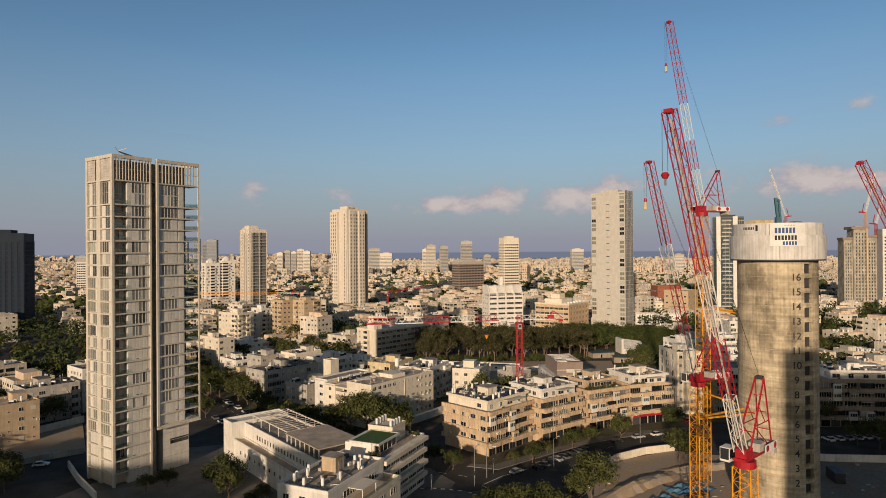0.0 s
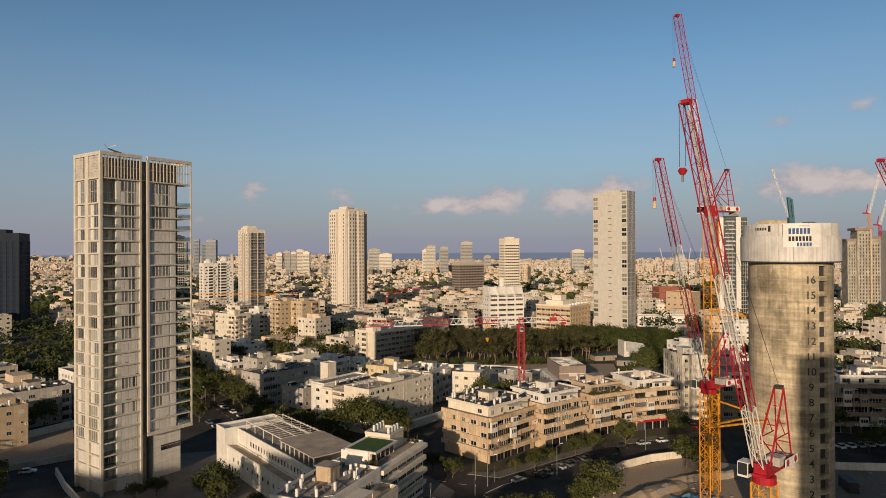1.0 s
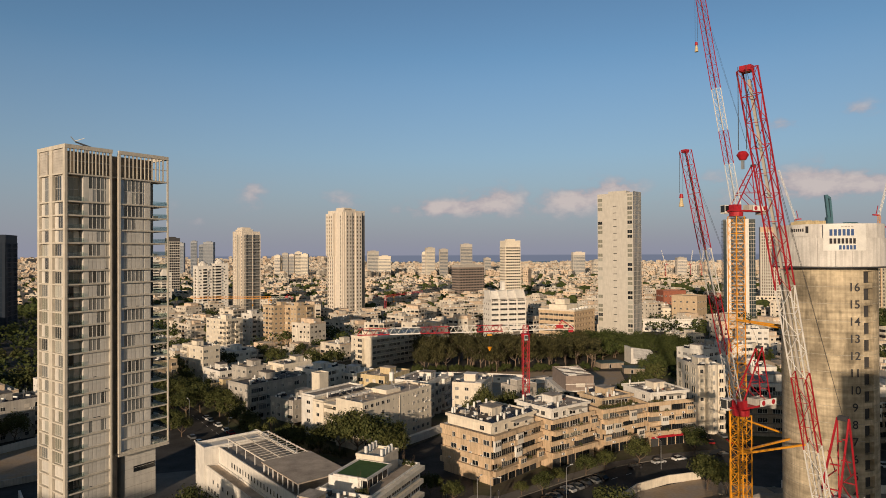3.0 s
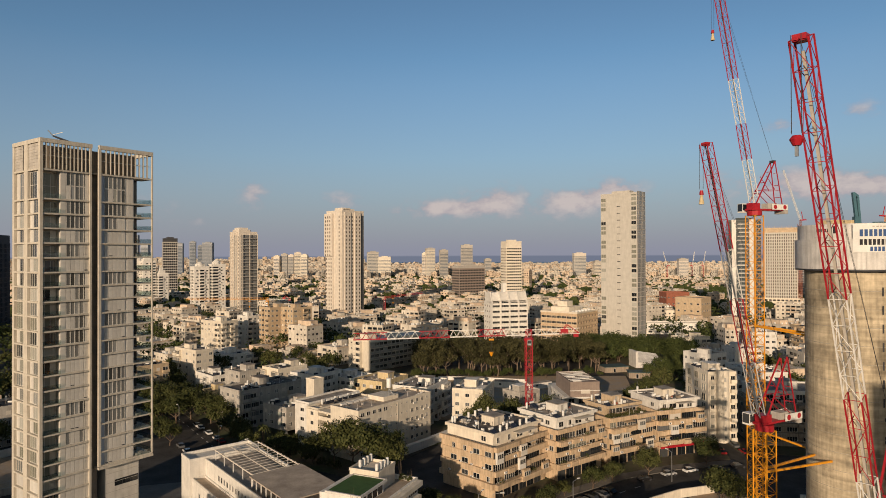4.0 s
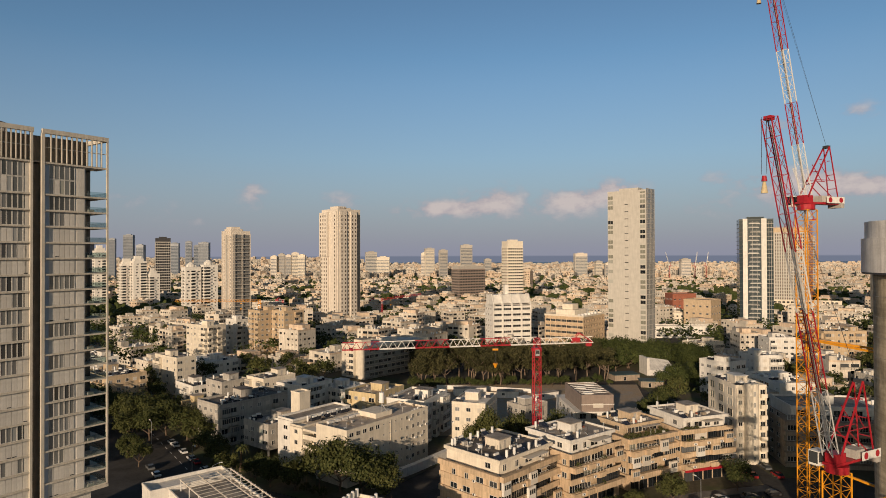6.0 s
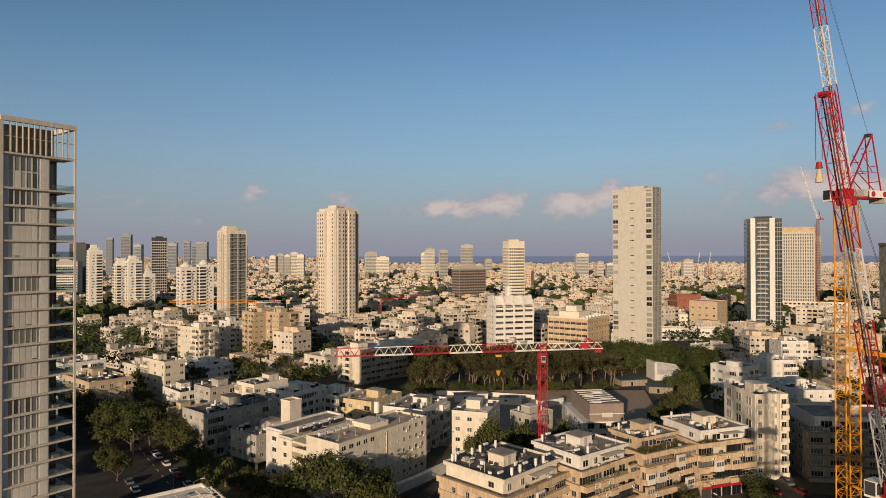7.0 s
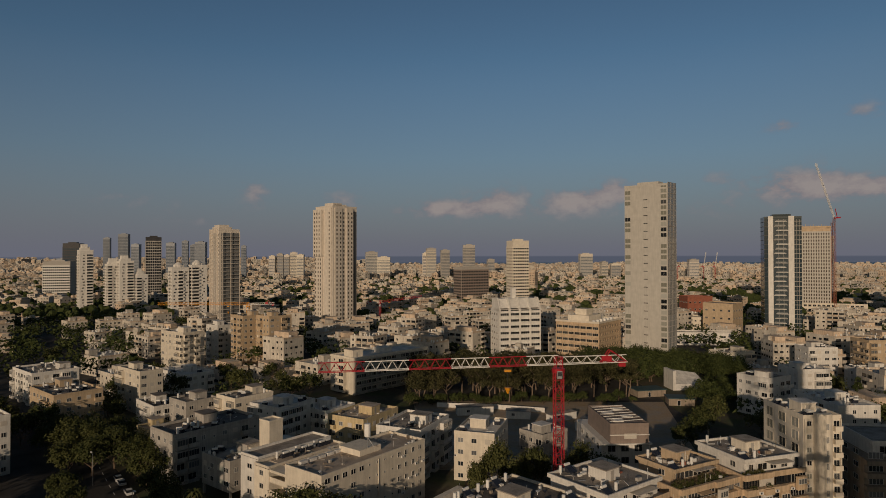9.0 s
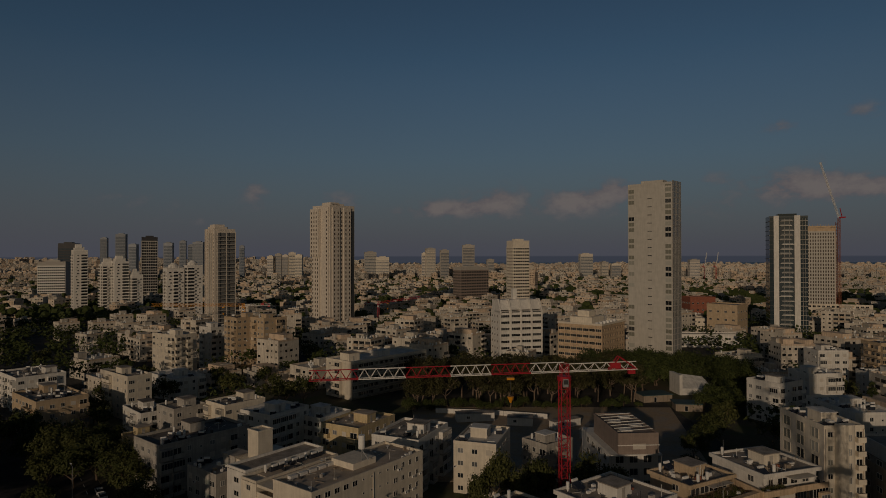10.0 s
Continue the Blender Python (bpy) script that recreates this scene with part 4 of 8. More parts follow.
    part("plant_room", MB().box(1.4, 1.7, 80.2, 22.0, D - 1.6, 85.6), "taupe", root)
    part("roof", MB().box(0.6, 0.7, 80.2, W - 0.6, D - 0.6, 80.5), "roof_grey", root)
    # facade-cleaning jib on the roof
    rig = thing("cleaning_jib", pose(-86.0, 172.5, 85.6), "dark folded facade-cleaning jib on the tower's roof", "crane")
    part("mast", MB().bar((0, 0, 0), (0, 0, 2.4), 0.5), "dark", rig)
    part("boom", MB().bar((1.9, 1.2, 1.5), (-2.2, -1.4, 3.2), 0.6, 0.3), "dark", rig)
    part("tail", MB().bar((-2.2, -1.4, 3.2), (-3.0, -1.9, 4.4), 0.2), "steel", rig)
    part("arm", MB().bar((-2.3, -1.4, 3.4), (-0.6, -0.4, 4.2), 0.14), "cwhite", rig)


residential_tower()


# ---- further towers ----
def lattice_box(x0, y0, z0, x1, y1, z1):
    """An open hoist mast: four posts with rungs and braces."""
    b = MB()
    c = [(x0, y0), (x1, y0), (x1, y1), (x0, y1)]
    n = int((z1 - z0) / 3)
    for k in range(4):
        (px, py), (qx, qy) = c[k], c[(k + 1) % 4]
        b.bar((px, py, z0), (px, py, z1), 0.3)
        for e in range(n):
            z = z0 + (z1 - z0) * e / n
            b.bar((px, py, z), (qx, qy, z + (z1 - z0) / n), 0.18)
    return b


def plain_tower(name, x, y, ang, w, d, h, mat, label, cols, kind="window", ww=1.3, wh=1.6, fh=3.2, glass="glass_dark", faces="fl", first=1, band=False, frame="frame", skip=None, panes=0):
    root = thing(name, pose(x, y, 0, 0, 0, ang), label, "tower")
    claim(x, y, ang, w, d, 3)
    part("wall", MB().box(0, 0, 0, w, d, h), mat, root)
    part("parapet", ring_wall(-0.05, -0.05, w + 0.05, d + 0.05, 0.3, h + 0.005, h + 1.2), mat, root)
    part("plant_room", MB().box(w * 0.25, d * 0.25, h, w * 0.75, d * 0.75, h + 3), mat, root)
    n = int((h - 3) / fh)
    for face in faces:
        L = w if face in "fk" else d
        if band:
            # far off: one curtain wall a side, its panes sunk between mullions and floor bands
            b = MB()
            zs = [0.0]
            for fl in range(n):
                zs += [fl * fh + 0.9, fl * fh + 0.9 + wh]
            zs.append(n * fh + 1.0)
            k = panes or max(4, int(L / 2.4))
            gridbox(b, split(-L / 2 + 0.15, L / 2 - 0.15, k, L / k * (0.5 if panes else 0.16)), zs, lambda i, j: 1 if i % 2 and j % 2 else None, -0.3, 0, 0.25)
            part("curtain_wall", b, (frame, glass), root, m=on_face(face, L / 2, 0, w, d, 0.003))
            continue
        rows = []
        for fl in range(first, n):
            for s in (cols[face] if isinstance(cols, dict) else cols):
                if skip and skip(face, fl, s):
                    continue
                rows.append((window_mesh(ww, wh, 1, glass, frame), on_face(face, s * L, fl * fh + 0.8, w, d, 0.003)))
        if rows:
            merged(kind + "_rows", rows, root)
    return root


# slender pale tower: blank stone front with a slot of vents, glazed side
rt = plain_tower("residential_tower", 127.3, 438.0, 49, 13.2, 25.6, 100.6, "pale_stone", "slender pale stone tower with narrow vents and a glazed side", {"l": (0.5,)}, "vent", 2.6, 0.55, 4.6, faces="l", frame="pale_stone")
rr = random.Random(8)
for fl in range(32):
    for s in (0.06, 0.9):
        if rr.random() < 0.75:
            dark = rr.random() < 0.22
            piece("window", window_mesh(3.4, 2.3, 2, "glass_dark" if dark else "glass_pale", "pale_stone", 0.06), rt, on_face("l", s * 25.6 + 0.6, 2 + fl * 3.15, 13.2, 25.6, 0.003))
for k in range(4):
    b = MB()
    zs = [0.0]
    for fl in range(8):
        zs += [fl * 3.15 + 0.25, fl * 3.15 + 3.0]
    zs.append(25.2)
    gridbox(b, split(-6.4, 6.4, 6, 0.14), zs, lambda i, j: 1 if i % 2 and j % 2 else None, -0.2, 0, 0.1)
    part("glazing", b, ("grey", "glass_grey"), rt, m=pose(6.6, -0.003, 1.5 + k * 25.3))
# cream tower with a notched corner
ml = plain_tower("office_tower", -91.0, 600.0, 46, 25, 24, 101.0, "rose", "cream stone tower with punched windows and a stepped corner", {}, faces="")
for x0, y0, y1, z0, z1 in ((-1.3, 13.0, 23.4, 0, 60), (-2.6, 12.4, 24.2, 60, 99.5), (-0.9, 1.0, 5.6, 0, 100.5)):
    part("bay", MB().box(x0, y0, z0, -0.003, y1, z1), "rose", ml)
part("bay", MB().box(13.5, -1.2, 0, 20.5, -0.003, 100.5), "rose", ml)
part("bay", MB().box(2.2, -0.8, 0, 9.5, -0.003, 100.5), "rose", ml)
mlw = window_mesh(1.35, 2.0, 1, "glass_brown", "rose", 0.12)
for fl in range(1, 28):
    z = fl * 3.5 + 0.6
    for px, out in ((3.9, 0.803), (7.6, 0.803), (11.5, 0.003), (15.2, 1.203), (18.8, 1.203)):
        piece("window", mlw, ml, pose(px, -out, z))
    out = 2.603 if z > 59 else 1.303
    for py, o in ((22.0, out), (18.4, out), (15.2, out), (3.3, 0.903)):
        piece("window", mlw, ml, pose(-o, py, z, 0, 0, -90))
    piece("balcony", cached("mlb", lambda: MB().box(0, 0, 0, 2.4, 16, 0.35).mesh("balcony", "grey")), ml, pose(25.01, 3, z))
part("glazing", MB().box(20.7, -0.05, 3, 24.8, -0.003, 98), "glass_dark", ml, "dark recessed corner glazing")
part("upper_storey", MB().box(5, 6, 102.2, 14, 18, 105), "rose", ml)
# ribbed tower with a stepped crown, a blue glass strip and open balconies round the corner
rib = plain_tower("residential_tower", -186.0, 606.0, 42, 17, 20.5, 82.0, "rose", "beige tower with a blue glazed strip, stepped crown and open balconies", {}, faces="")
part("glazing", MB().box(-0.08, 5.6, 3, -0.003, 12.0, 80), "glass_grey", rib, "pale blue glazed strip")
part("glazing", MB().box(1.2, -0.06, 2, 16.6, -0.003, 80), "glass_smoke", rib, "dark glazing behind the balconies")
for s in (0.4, 5.2, 8.8, 12.4, 16.4, 20.0):
    part("rib", MB().box(-0.8, s - 0.5, 0, -0.09, s + 0.5, 83.4), "rose", rib)
ribw = window_mesh(1.7, 1.9, 1, "glass_smoke", "rose", 0.1)
for k in range(24):
    z = 3.5 + k * 3.2
    for py in (2.8, 14.4, 18.2):
        piece("window", ribw, rib, pose(-0.003, py, z, 0, 0, -90))
    # grey, not rose: the right side's shade is put into these balconies
    piece("balcony", cached("ribb", lambda: MB().box(1.0, -2.0, 0, 16.6, -0.07, 0.42).mesh("balcony", "grey")), rib, pose(0, 0, z - 0.6))
    piece("balcony", cached("ribd", lambda: MB().box(-0.9, 12.9, 0, -0.09, 15.9, 0.8).mesh("balcony", "rose")), rib, pose(0, 0, z - 0.9))
for x in (1.0, 8.4, 16.1):
    part("column", MB().box(x, -2.1, 0, x + 0.5, -1.7, 81), "rose", rib)
for x0, y0, x1, y1, z1 in ((0.5, 2.5, 11, 17, 85.2), (1.2, 4.0, 9.5, 14.5, 87.0)):
    part("crown", MB().box(x0, y0, 83.3, x1, y1, z1), "rose", rib)
for k in range(6):
    part("crown_pier", MB().box(0.2, 2.8 + k * 2.4, 83.3, 0.49, 3.7 + k * 2.4, 85.0), "rose", rib)
# dark glass tower with white piers and balconies
dk = plain_tower("residential_tower", 228.3, 529.0, -20, 23.4, 20, 86.8, "glass_sea", "dark blue glass tower with pale piers and stacked white balconies", {}, faces="")
for x, wide in ((2.4, 3.2), (15.1, 3.6)):
    part("pier", MB().box(x, -0.9, 0, x + wide, 0.6, 88.2), "white", dk)
part("glass_front", MB().box(5.7, -0.3, 2, 15.0, -0.003, 86), "glass_sea", dk, "greenish blue glass between the piers")
for k in range(26):
    z = 3 + k * 3.25
    piece("balcony", cached("dkb", lambda: MB().box(5.9, -1.5, 0, 13.6, -0.31, 0.32).mesh("balcony", "white")), dk, pose((k % 3) * 0.7, 0, z))
    piece("balustrade", cached("dkr", lambda: MB().box(6.4, -1.48, 0.31, 13.0, -1.43, 1.2).mesh("balustrade", "glass_grey")), dk, pose((k % 3) * 0.7, 0, z))
    piece("floor_band", cached("dkc", lambda: MB().box(18.8, -0.25, 0, 23.4, -0.003, 0.35).mesh("floor_band", "grey")), dk, pose(0, 0, z))
    piece("floor_band", cached("dke", lambda: MB().box(0, -0.25, 0, 2.3, -0.003, 0.3).mesh("floor_band", "dark")), dk, pose(0, 0, z))
    piece("floor_band", cached("dkf", lambda: MB().box(-0.25, 0.3, 0, -0.003, 19.7, 0.3).mesh("floor_band", "grey")), dk, pose(0, 0, z))
for x in (9.0, 12.1, 20.2, 21.8):
    part("mullion", MB().box(x, -0.42, 2, x + 0.2, -0.305 if x < 15 else -0.26, 86), "grey", dk)
# unfinished tower beyond it
plain_tower("glass_tower", 490.5, 900.0, -18, 15, 15, 84, "grey", "distant grey glazed tower behind the unfinished one", {}, fh=3.4, wh=2.3, glass="glass_haze", frame="grey", band=True)
cb = plain_tower("unfinished_tower", 346.0, 702.0, -24, 31, 20, 85.6, "stone", "unfinished beige tower with rows of narrow openings", {}, fh=3.3, wh=2.0, glass="glass_brown", faces="fl", frame="pale_stone", band=True, panes=14)
part("hoist", lattice_box(31.3, 1.0, 0, 32.7, 2.4, 92), "brick_red", cb)
part("crown_frame", ring_wall(-0.3, -0.3, 31.3, 20.3, 0.4, 87.0, 88.6), "stone", cb)
for k in range(13):
    part("starter_bar", MB().box(0.4 + k * 2.25, -0.2, 88.61, 0.7 + k * 2.25, 0.1, 89.6 + (k * 5 % 3) * 0.5), "stone", cb)
part("podium", MB().box(-6, -3, 0, 60, -0.31, 14), "cream", cb)
for fl in range(3):
    for k in range(16):
        piece("window", window_mesh(2.6, 1.9, 2, "glass_dark", "cream"), cb, pose(-3 + k * 3.9, -3.003, 2.2 + fl * 4.2))
# two more beyond the round core
cb2 = plain_tower("unfinished_tower", 394.5, 602.0, -10, 12.5, 14, 79.0, "concrete", "unfinished brown tower with open floors and formwork on top", {}, fh=3.3, wh=2.0, glass="glass_dark", faces="fl", frame="concrete", band=True, panes=4)
for x0, x1, hh in ((-8.0, -0.01, 69.0), (12.51, 21.0, 71.0)):
    part("wing", MB().box(x0, 2.0, 0, x1, 15, hh), "concrete", cb2)
    wb = MB()
    zs = [0.0]
    for fl in range(20):
        zs += [fl * 3.3 + 1.0, fl * 3.3 + 2.9]
    zs.append(67.5)
    gridbox(wb, split(-(x1 - x0) / 2 + 0.2, (x1 - x0) / 2 - 0.2, 3, 1.3), zs, lambda i, j: 1 if i % 2 and j % 2 else None, -0.3, 0, 0.25)
    part("curtain_wall", wb, ("concrete", "glass_dark"), cb2, m=pose((x0 + x1) / 2, 1.997, 0))
    part("formwork", MB().box(x0 - 1.2, 1.0, hh, x1, 14, hh + 2.2), "brown", cb2)
part("formwork", MB().box(-2.4, -1.2, 79.0, 13.5, 15, 81.5), "brown", cb2)
part("hoist", MB().box(10.6, -1.2, 0, 11.8, -0.4, 80), "stone", cb2)
plain_tower("residential_tower", 425.0, 606.0, -10, 26, 15, 78.0, "white", "white tower with gridded windows", {}, band=True, panes=9, wh=1.5, fh=3.3, faces="f", frame="white")
# single tower before the sea, low slab beside it
plain_tower("office_tower", 73.0, 742.0, 20, 19, 15, 75.0, "cream", "brown tower with strip windows", {}, band=True, fh=3.3, wh=1.4, frame="cream")
plain_tower("office_slab", 22.0, 850.0, 30, 40, 18, 45.0, "grey", "dark slab with many small windows", {}, band=True, fh=3.5, wh=1.9, frame="brown")
# stepped white towers and a round-topped pair further left
def deep_balcony(w):
    """A balcony's tray with its glazed door behind, in one piece."""
    def make():
        b = MB()
        gridbox(b, split(-w / 2, w / 2, 1, 0.2), [0.0, 0.25, 2.5, 2.8], lambda i, j: 1 if i == 1 and j == 1 else None, -0.15, 0.0, 0.12)
        gridbox(b, [-w / 2, -w / 2 + 0.15, w / 2 - 0.15, w / 2], [-0.2, 0.0, 0.95], lambda i, j: None, -1.5, -0.152, 0.02)
        return b.mesh("balcony", "white", "glass_dark")
    return cached(("deepb", w), make)


def white_tower(x, y, ang, w, d, h, label, drum=False, seed=1):
    """A white block of flats: balcony stacks between plain corners, stepped storeys on top."""
    rnd = random.Random(seed)
    o = plain_tower("residential_tower", x, y, ang, w, d, h, "white", label, {}, faces="")
    for face, L in (("f", w), ("l", d)):
        n = max(2, int(L / 5))
        for k in range(n):
            s, open_stack = (k + 0.5) * L / n, (k + seed) % 2
            for fl in range(1, int(h / 3.15)):
                z = fl * 3.15
                if open_stack:
                    piece("balcony", deep_balcony(round(L / n - 0.5, 1)), o, on_face(face, s, z, w, d, 0.003))
                else:
                    piece("window", window_mesh(1.4 if rnd.random() < 0.6 else 2.2, 1.3, 2, "glass_dark", "white", 0.12), o, on_face(face, s + rnd.choice((-0.8, 0, 0.8)), z + 0.9, w, d, 0.003))
    if drum:
        part("drum", MB().cyl(w / 2, d / 2, h, h + 3.4, 4.6, 20), "white", o)
        part("dome", MB().cyl(w / 2, d / 2, h + 3.41, h + 5.6, 4.2, 20, 1.6), "white", o)
    else:
        part("upper_storey", MB().box(1.5, 2, h, w - 3.0, d - 3, h + 3.6), "white", o)
        part("upper_storey", MB().box(2.5, 4, h + 3.61, w - 5.0, d - 5, h + 7.2), "white", o)
        part("stair_house", MB().box(w - 5.5, 5, h + 1.3, w - 2.6, 8, h + 4.6), "white", o)


for n, (x, y, h, w) in enumerate(((-384, 745, 66, 13), (-358, 752, 51, 15), (-343, 748, 54, 14), (-327, 752, 40, 11))):
    white_tower(x, y, 38, w, 17, h, "stepped white residential tower with rows of balconies", seed=n)
for n, (x, y, h, w) in enumerate(((-250, 662, 49, 15), (-236, 672, 51, 14))):
    white_tower(x, y, 38, w, 15, h, "white tower with stacked balconies and a round roof", True, n + 6)
plain_tower("office_tower", -388.0, 900.0, 25, 19, 18, 84, "dark", "dark blue-grey tower with a white grid", {}, band=True, wh=2.6, fh=3.6, glass="glass_dark", frame="grey")
plain_tower("office_tower", -557.0, 1000.0, 15, 22, 24, 78, "dark", "black glass office tower", {}, band=True, wh=2.4, fh=3.8, glass="glass_blue", frame="dark")
plain_tower("office_tower", -548.0, 940.0, 15, 34, 24, 52, "grey", "grey office block with strip windows", {}, band=True, wh=1.7, fh=3.6)
ot = plain_tower("office_tower", -365.0, 478.0, 18, 40, 26, 76, "navy", "dark blue glass office tower with faint horizontal bands", {}, band=True, panes=9, wh=3.1, fh=3.7, glass="glass_navy", frame="navy", faces="fr")
part("upper_storey", MB().box(14, 4, 76, 30, 20, 80), "navy", ot)
part("roof_box", MB().box(8, 5, 77.2, 13, 9, 80.4), "white", ot)
sk = random.Random(21)
# skyline towers; those far left take colours with the haze painted in
for x, w, h in ((-788, 14, 101), (-754, 22, 110), (-727, 18, 86), (-653, 20, 90), (-615, 14, 94), (-586, 12, 84), (-570, 24, 91), (-465, 11, 82), (-404, 14, 58), (-388, 15, 63), (-371, 13, 60), (-355, 17, 66), (-335, 16, 61), (-169, 27, 67), (-141, 30, 55), (-43, 14, 64),
                (-28, 22, 75), (4, 20, 71), (59, 28, 83), (111, 16, 49), (335, 30, 62), (400, 22, 39), (581, 23, 48), (380, 16, 43), (-891, 27, 53)):
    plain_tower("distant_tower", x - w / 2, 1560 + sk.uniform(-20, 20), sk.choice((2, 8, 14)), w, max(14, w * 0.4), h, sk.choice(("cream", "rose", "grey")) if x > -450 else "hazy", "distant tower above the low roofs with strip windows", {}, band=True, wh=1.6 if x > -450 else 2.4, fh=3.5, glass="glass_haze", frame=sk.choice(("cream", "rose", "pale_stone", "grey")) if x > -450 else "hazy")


# ---- white office with slanted fins, tan office, dark slab office ----
def fin_office():
    W, D = 25.7, 14.0
    root = thing("office_building", pose(32.3, 441.0, 0, 0, 0, 16), "white seven-storey office with strip windows and slanted roof fins", "building")
    claim(32.3, 441.0, 16, W, D, 3)
    part("wall", MB().box(0, 0, 0, W, D, 30), "white", root)
    bay = W / 4
    for fl in range(8):
        z = 1.6 + fl * 3.55
        for k in range(4):
            piece("window_band", window_mesh(5.3, 1.45, 4, "glass_dark", "white"), root, pose((k + 0.5) * bay, -0.003, z))
        part("sill_band", MB().box(-0.25, -0.35, z - 0.55, W, -0.003, z - 0.1), "white", root)
        for s in (3.5, 7.5, 11.2):
            piece("window", window_mesh(1.5, 1.3, 2, "glass_dark", "white"), root, on_face("l", s, z, W, D, 0.003))
    for k in range(5):
        part("pier", MB().box(k * (W - 0.7) / 4, -0.55, 0, k * (W - 0.7) / 4 + 0.7, -0.004, 29.9), "white", root)
        x = k * (W - 0.8) / 4
        b = MB()
        b.v += [(x, -1.0, 29.2), (x, 7, 29.2), (x, 7, 36.6), (x, 3.4, 36.6), (x + 0.8, -1.0, 29.2), (x + 0.8, 7, 29.2), (x + 0.8, 7, 36.6), (x + 0.8, 3.4, 36.6)]
        b.f += [(3, 2, 1, 0), (4, 5, 6, 7), (0, 1, 5, 4), (1, 2, 6, 5), (2, 3, 7, 6), (3, 0, 4, 7)]
        b.mi = [0] * 6
        part("fin", b, "white", root)
        if k < 4:
            c = MB()
            c.v += [(x + 0.82, 0.6, 30.8), (x + bay - 0.2, 0.6, 30.8), (x + bay - 0.2, 4.4, 35.8), (x + 0.82, 4.4, 35.8)]
            c.v += [(px, py + 0.25, pz - 0.2) for px, py, pz in c.v]
            c.f += [(0, 1, 2, 3), (7, 6, 5, 4), (0, 4, 5, 1), (1, 5, 6, 2), (2, 6, 7, 3), (3, 7, 4, 0)]
            c.mi = [0] * 6
            part("sloping_roof", c, "white", root)
            piece("window_band", window_mesh(5.0, 0.8, 4, "glass_dark", "white"), root, pose((k + 0.5) * bay, -0.003, 29.1))
    part("upper_storey", MB().box(0.5, 4.7, 30, W - 0.5, D - 0.5, 35.9), "white", root)
    part("chimney", MB().box(11.5, 8.5, 35.9, 14.0, 11.5, 42), "white", root)


fin_office()

# blocks round the foot of the slender tower
def plain_block(x, y, ang, w, d, h, mat, label, rows, cols, ww=1.8):
    root = thing("building", pose(x, y, 0, 0, 0, ang), label, "building")
    claim(x, y, ang, w, d, 2)
    part("wall", MB().box(0, 0, 0, w, d, h), mat, root)
    part("parapet", ring_wall(-0.1, -0.1, w + 0.1, d + 0.1, 0.3, h + 0.003, h + 0.9), mat, root)
    part("roof", MB().box(0.3, 0.3, h - 0.1, w - 0.3, d - 0.3, h + 0.1), "roof_grey", root)
    for fl in range(rows):
        for face in "fl":
            L = w if face == "f" else d
            for k in range(cols):
                piece("window", window_mesh(ww, 1.4, 2, "glass_dark"), root, on_face(face, (k + 0.5) * L / cols, 1.2 + fl * (h - 0.5) / rows, w, d, 0.003))


plain_block(156, 509, -5, 42, 11, 8, "white", "long low white building below the slender tower", 2, 7, 3.0)
plain_block(213, 545, 45, 20, 22, 24, "tan", "tall cream and ochre hall-like building", 4, 4)
plain_block(182, 579, -8, 22, 14, 11.5, "cream", "cream plastered block with small square windows", 3, 6, 1.4)
plain_block(236, 690, 5, 25, 18, 20, "brick_red", "red brick building among pale blocks", 3, 5)


def far_crane(x, y, z0, z1, tx, tz, mat, label):
    root = thing("distant_crane", pose(x, y, 0), label, "crane")
    part("mast", lattice(MB(), (0, 0, z0), (0, 0, z1), 1.8, 1.8, max(3, int((z1 - z0) / 3)), 0.22, 0.12), mat, root)
    part("jib", lattice(MB(), (0, 0, z1), (tx - x, 0, tz), 1.2, 1.2, max(3, int(abs(tz - z1) / 4)), 0.18, 0.1), "cwhite", root)
    part("counter_jib", MB().bar((0, 0, z1), (6 if tx < x else -6, 0, z1 + 0.5), 1.2), "red", root)
    part("a_frame", MB().bar((3 if tx < x else -3, 0, z1), (1 if tx < x else -1, 0, z1 + 9), 0.5), "red", root)


def tan_office():
    W, D, H = 31.0, 26.0, 23.4
    root = thing("office_building", pose(85.6, 427.0, 0, 0, 0, 52), "sunlit tan concrete office with strip windows and cream bands", "building")
    claim(85.6, 427.0, 52, W, D, 3)
    part("wall", MB().box(0, 0, 0, W, D, H), "stone", root)
    part("parapet", ring_wall(-0.3, -0.3, W + 0.3, D + 0.3, 0.4, H + 0.01, H + 1.0), "cream", root)
    part("roof", MB().box(0.2, 0.2, H - 0.1, W - 0.2, D - 0.2, H + 0.1), "roof_white", root)
    part("upper_storey", MB().box(5, 8, H + 0.1, 21, 21, H + 3.6), "cream", root)
    part("upper_storey", MB().box(8, 11, H + 3.61, 16, 18, H + 7.0), "cream", root)
    part("plant_room", MB().box(22.5, 10, H + 0.1, 29, 18, H + 2.8), "white", root)
    for k in range(6):
        part("roof_box", MB().box(2 + k * 4.6, 3.0, H + 0.1, 3.4 + k * 4.6, 4.6, H + 1.5), "tank", root)
    for fl in range(6):
        z = 2.0 + fl * 3.5
        for k in range(13):
            piece("window", window_mesh(1.25, 1.5, 1, "glass_brown", "stone", 0.12), root, pose(1.6 + k * 2.35, -0.003, z + 0.6))
        part("floor_band", MB().box(-0.45, -0.4, z + 2.35, W, -0.003, z + 2.75), "stone", root)
        part("floor_band", MB().box(-0.6, 0, z + 2.3, -0.003, D, z + 2.9), "stone", root)
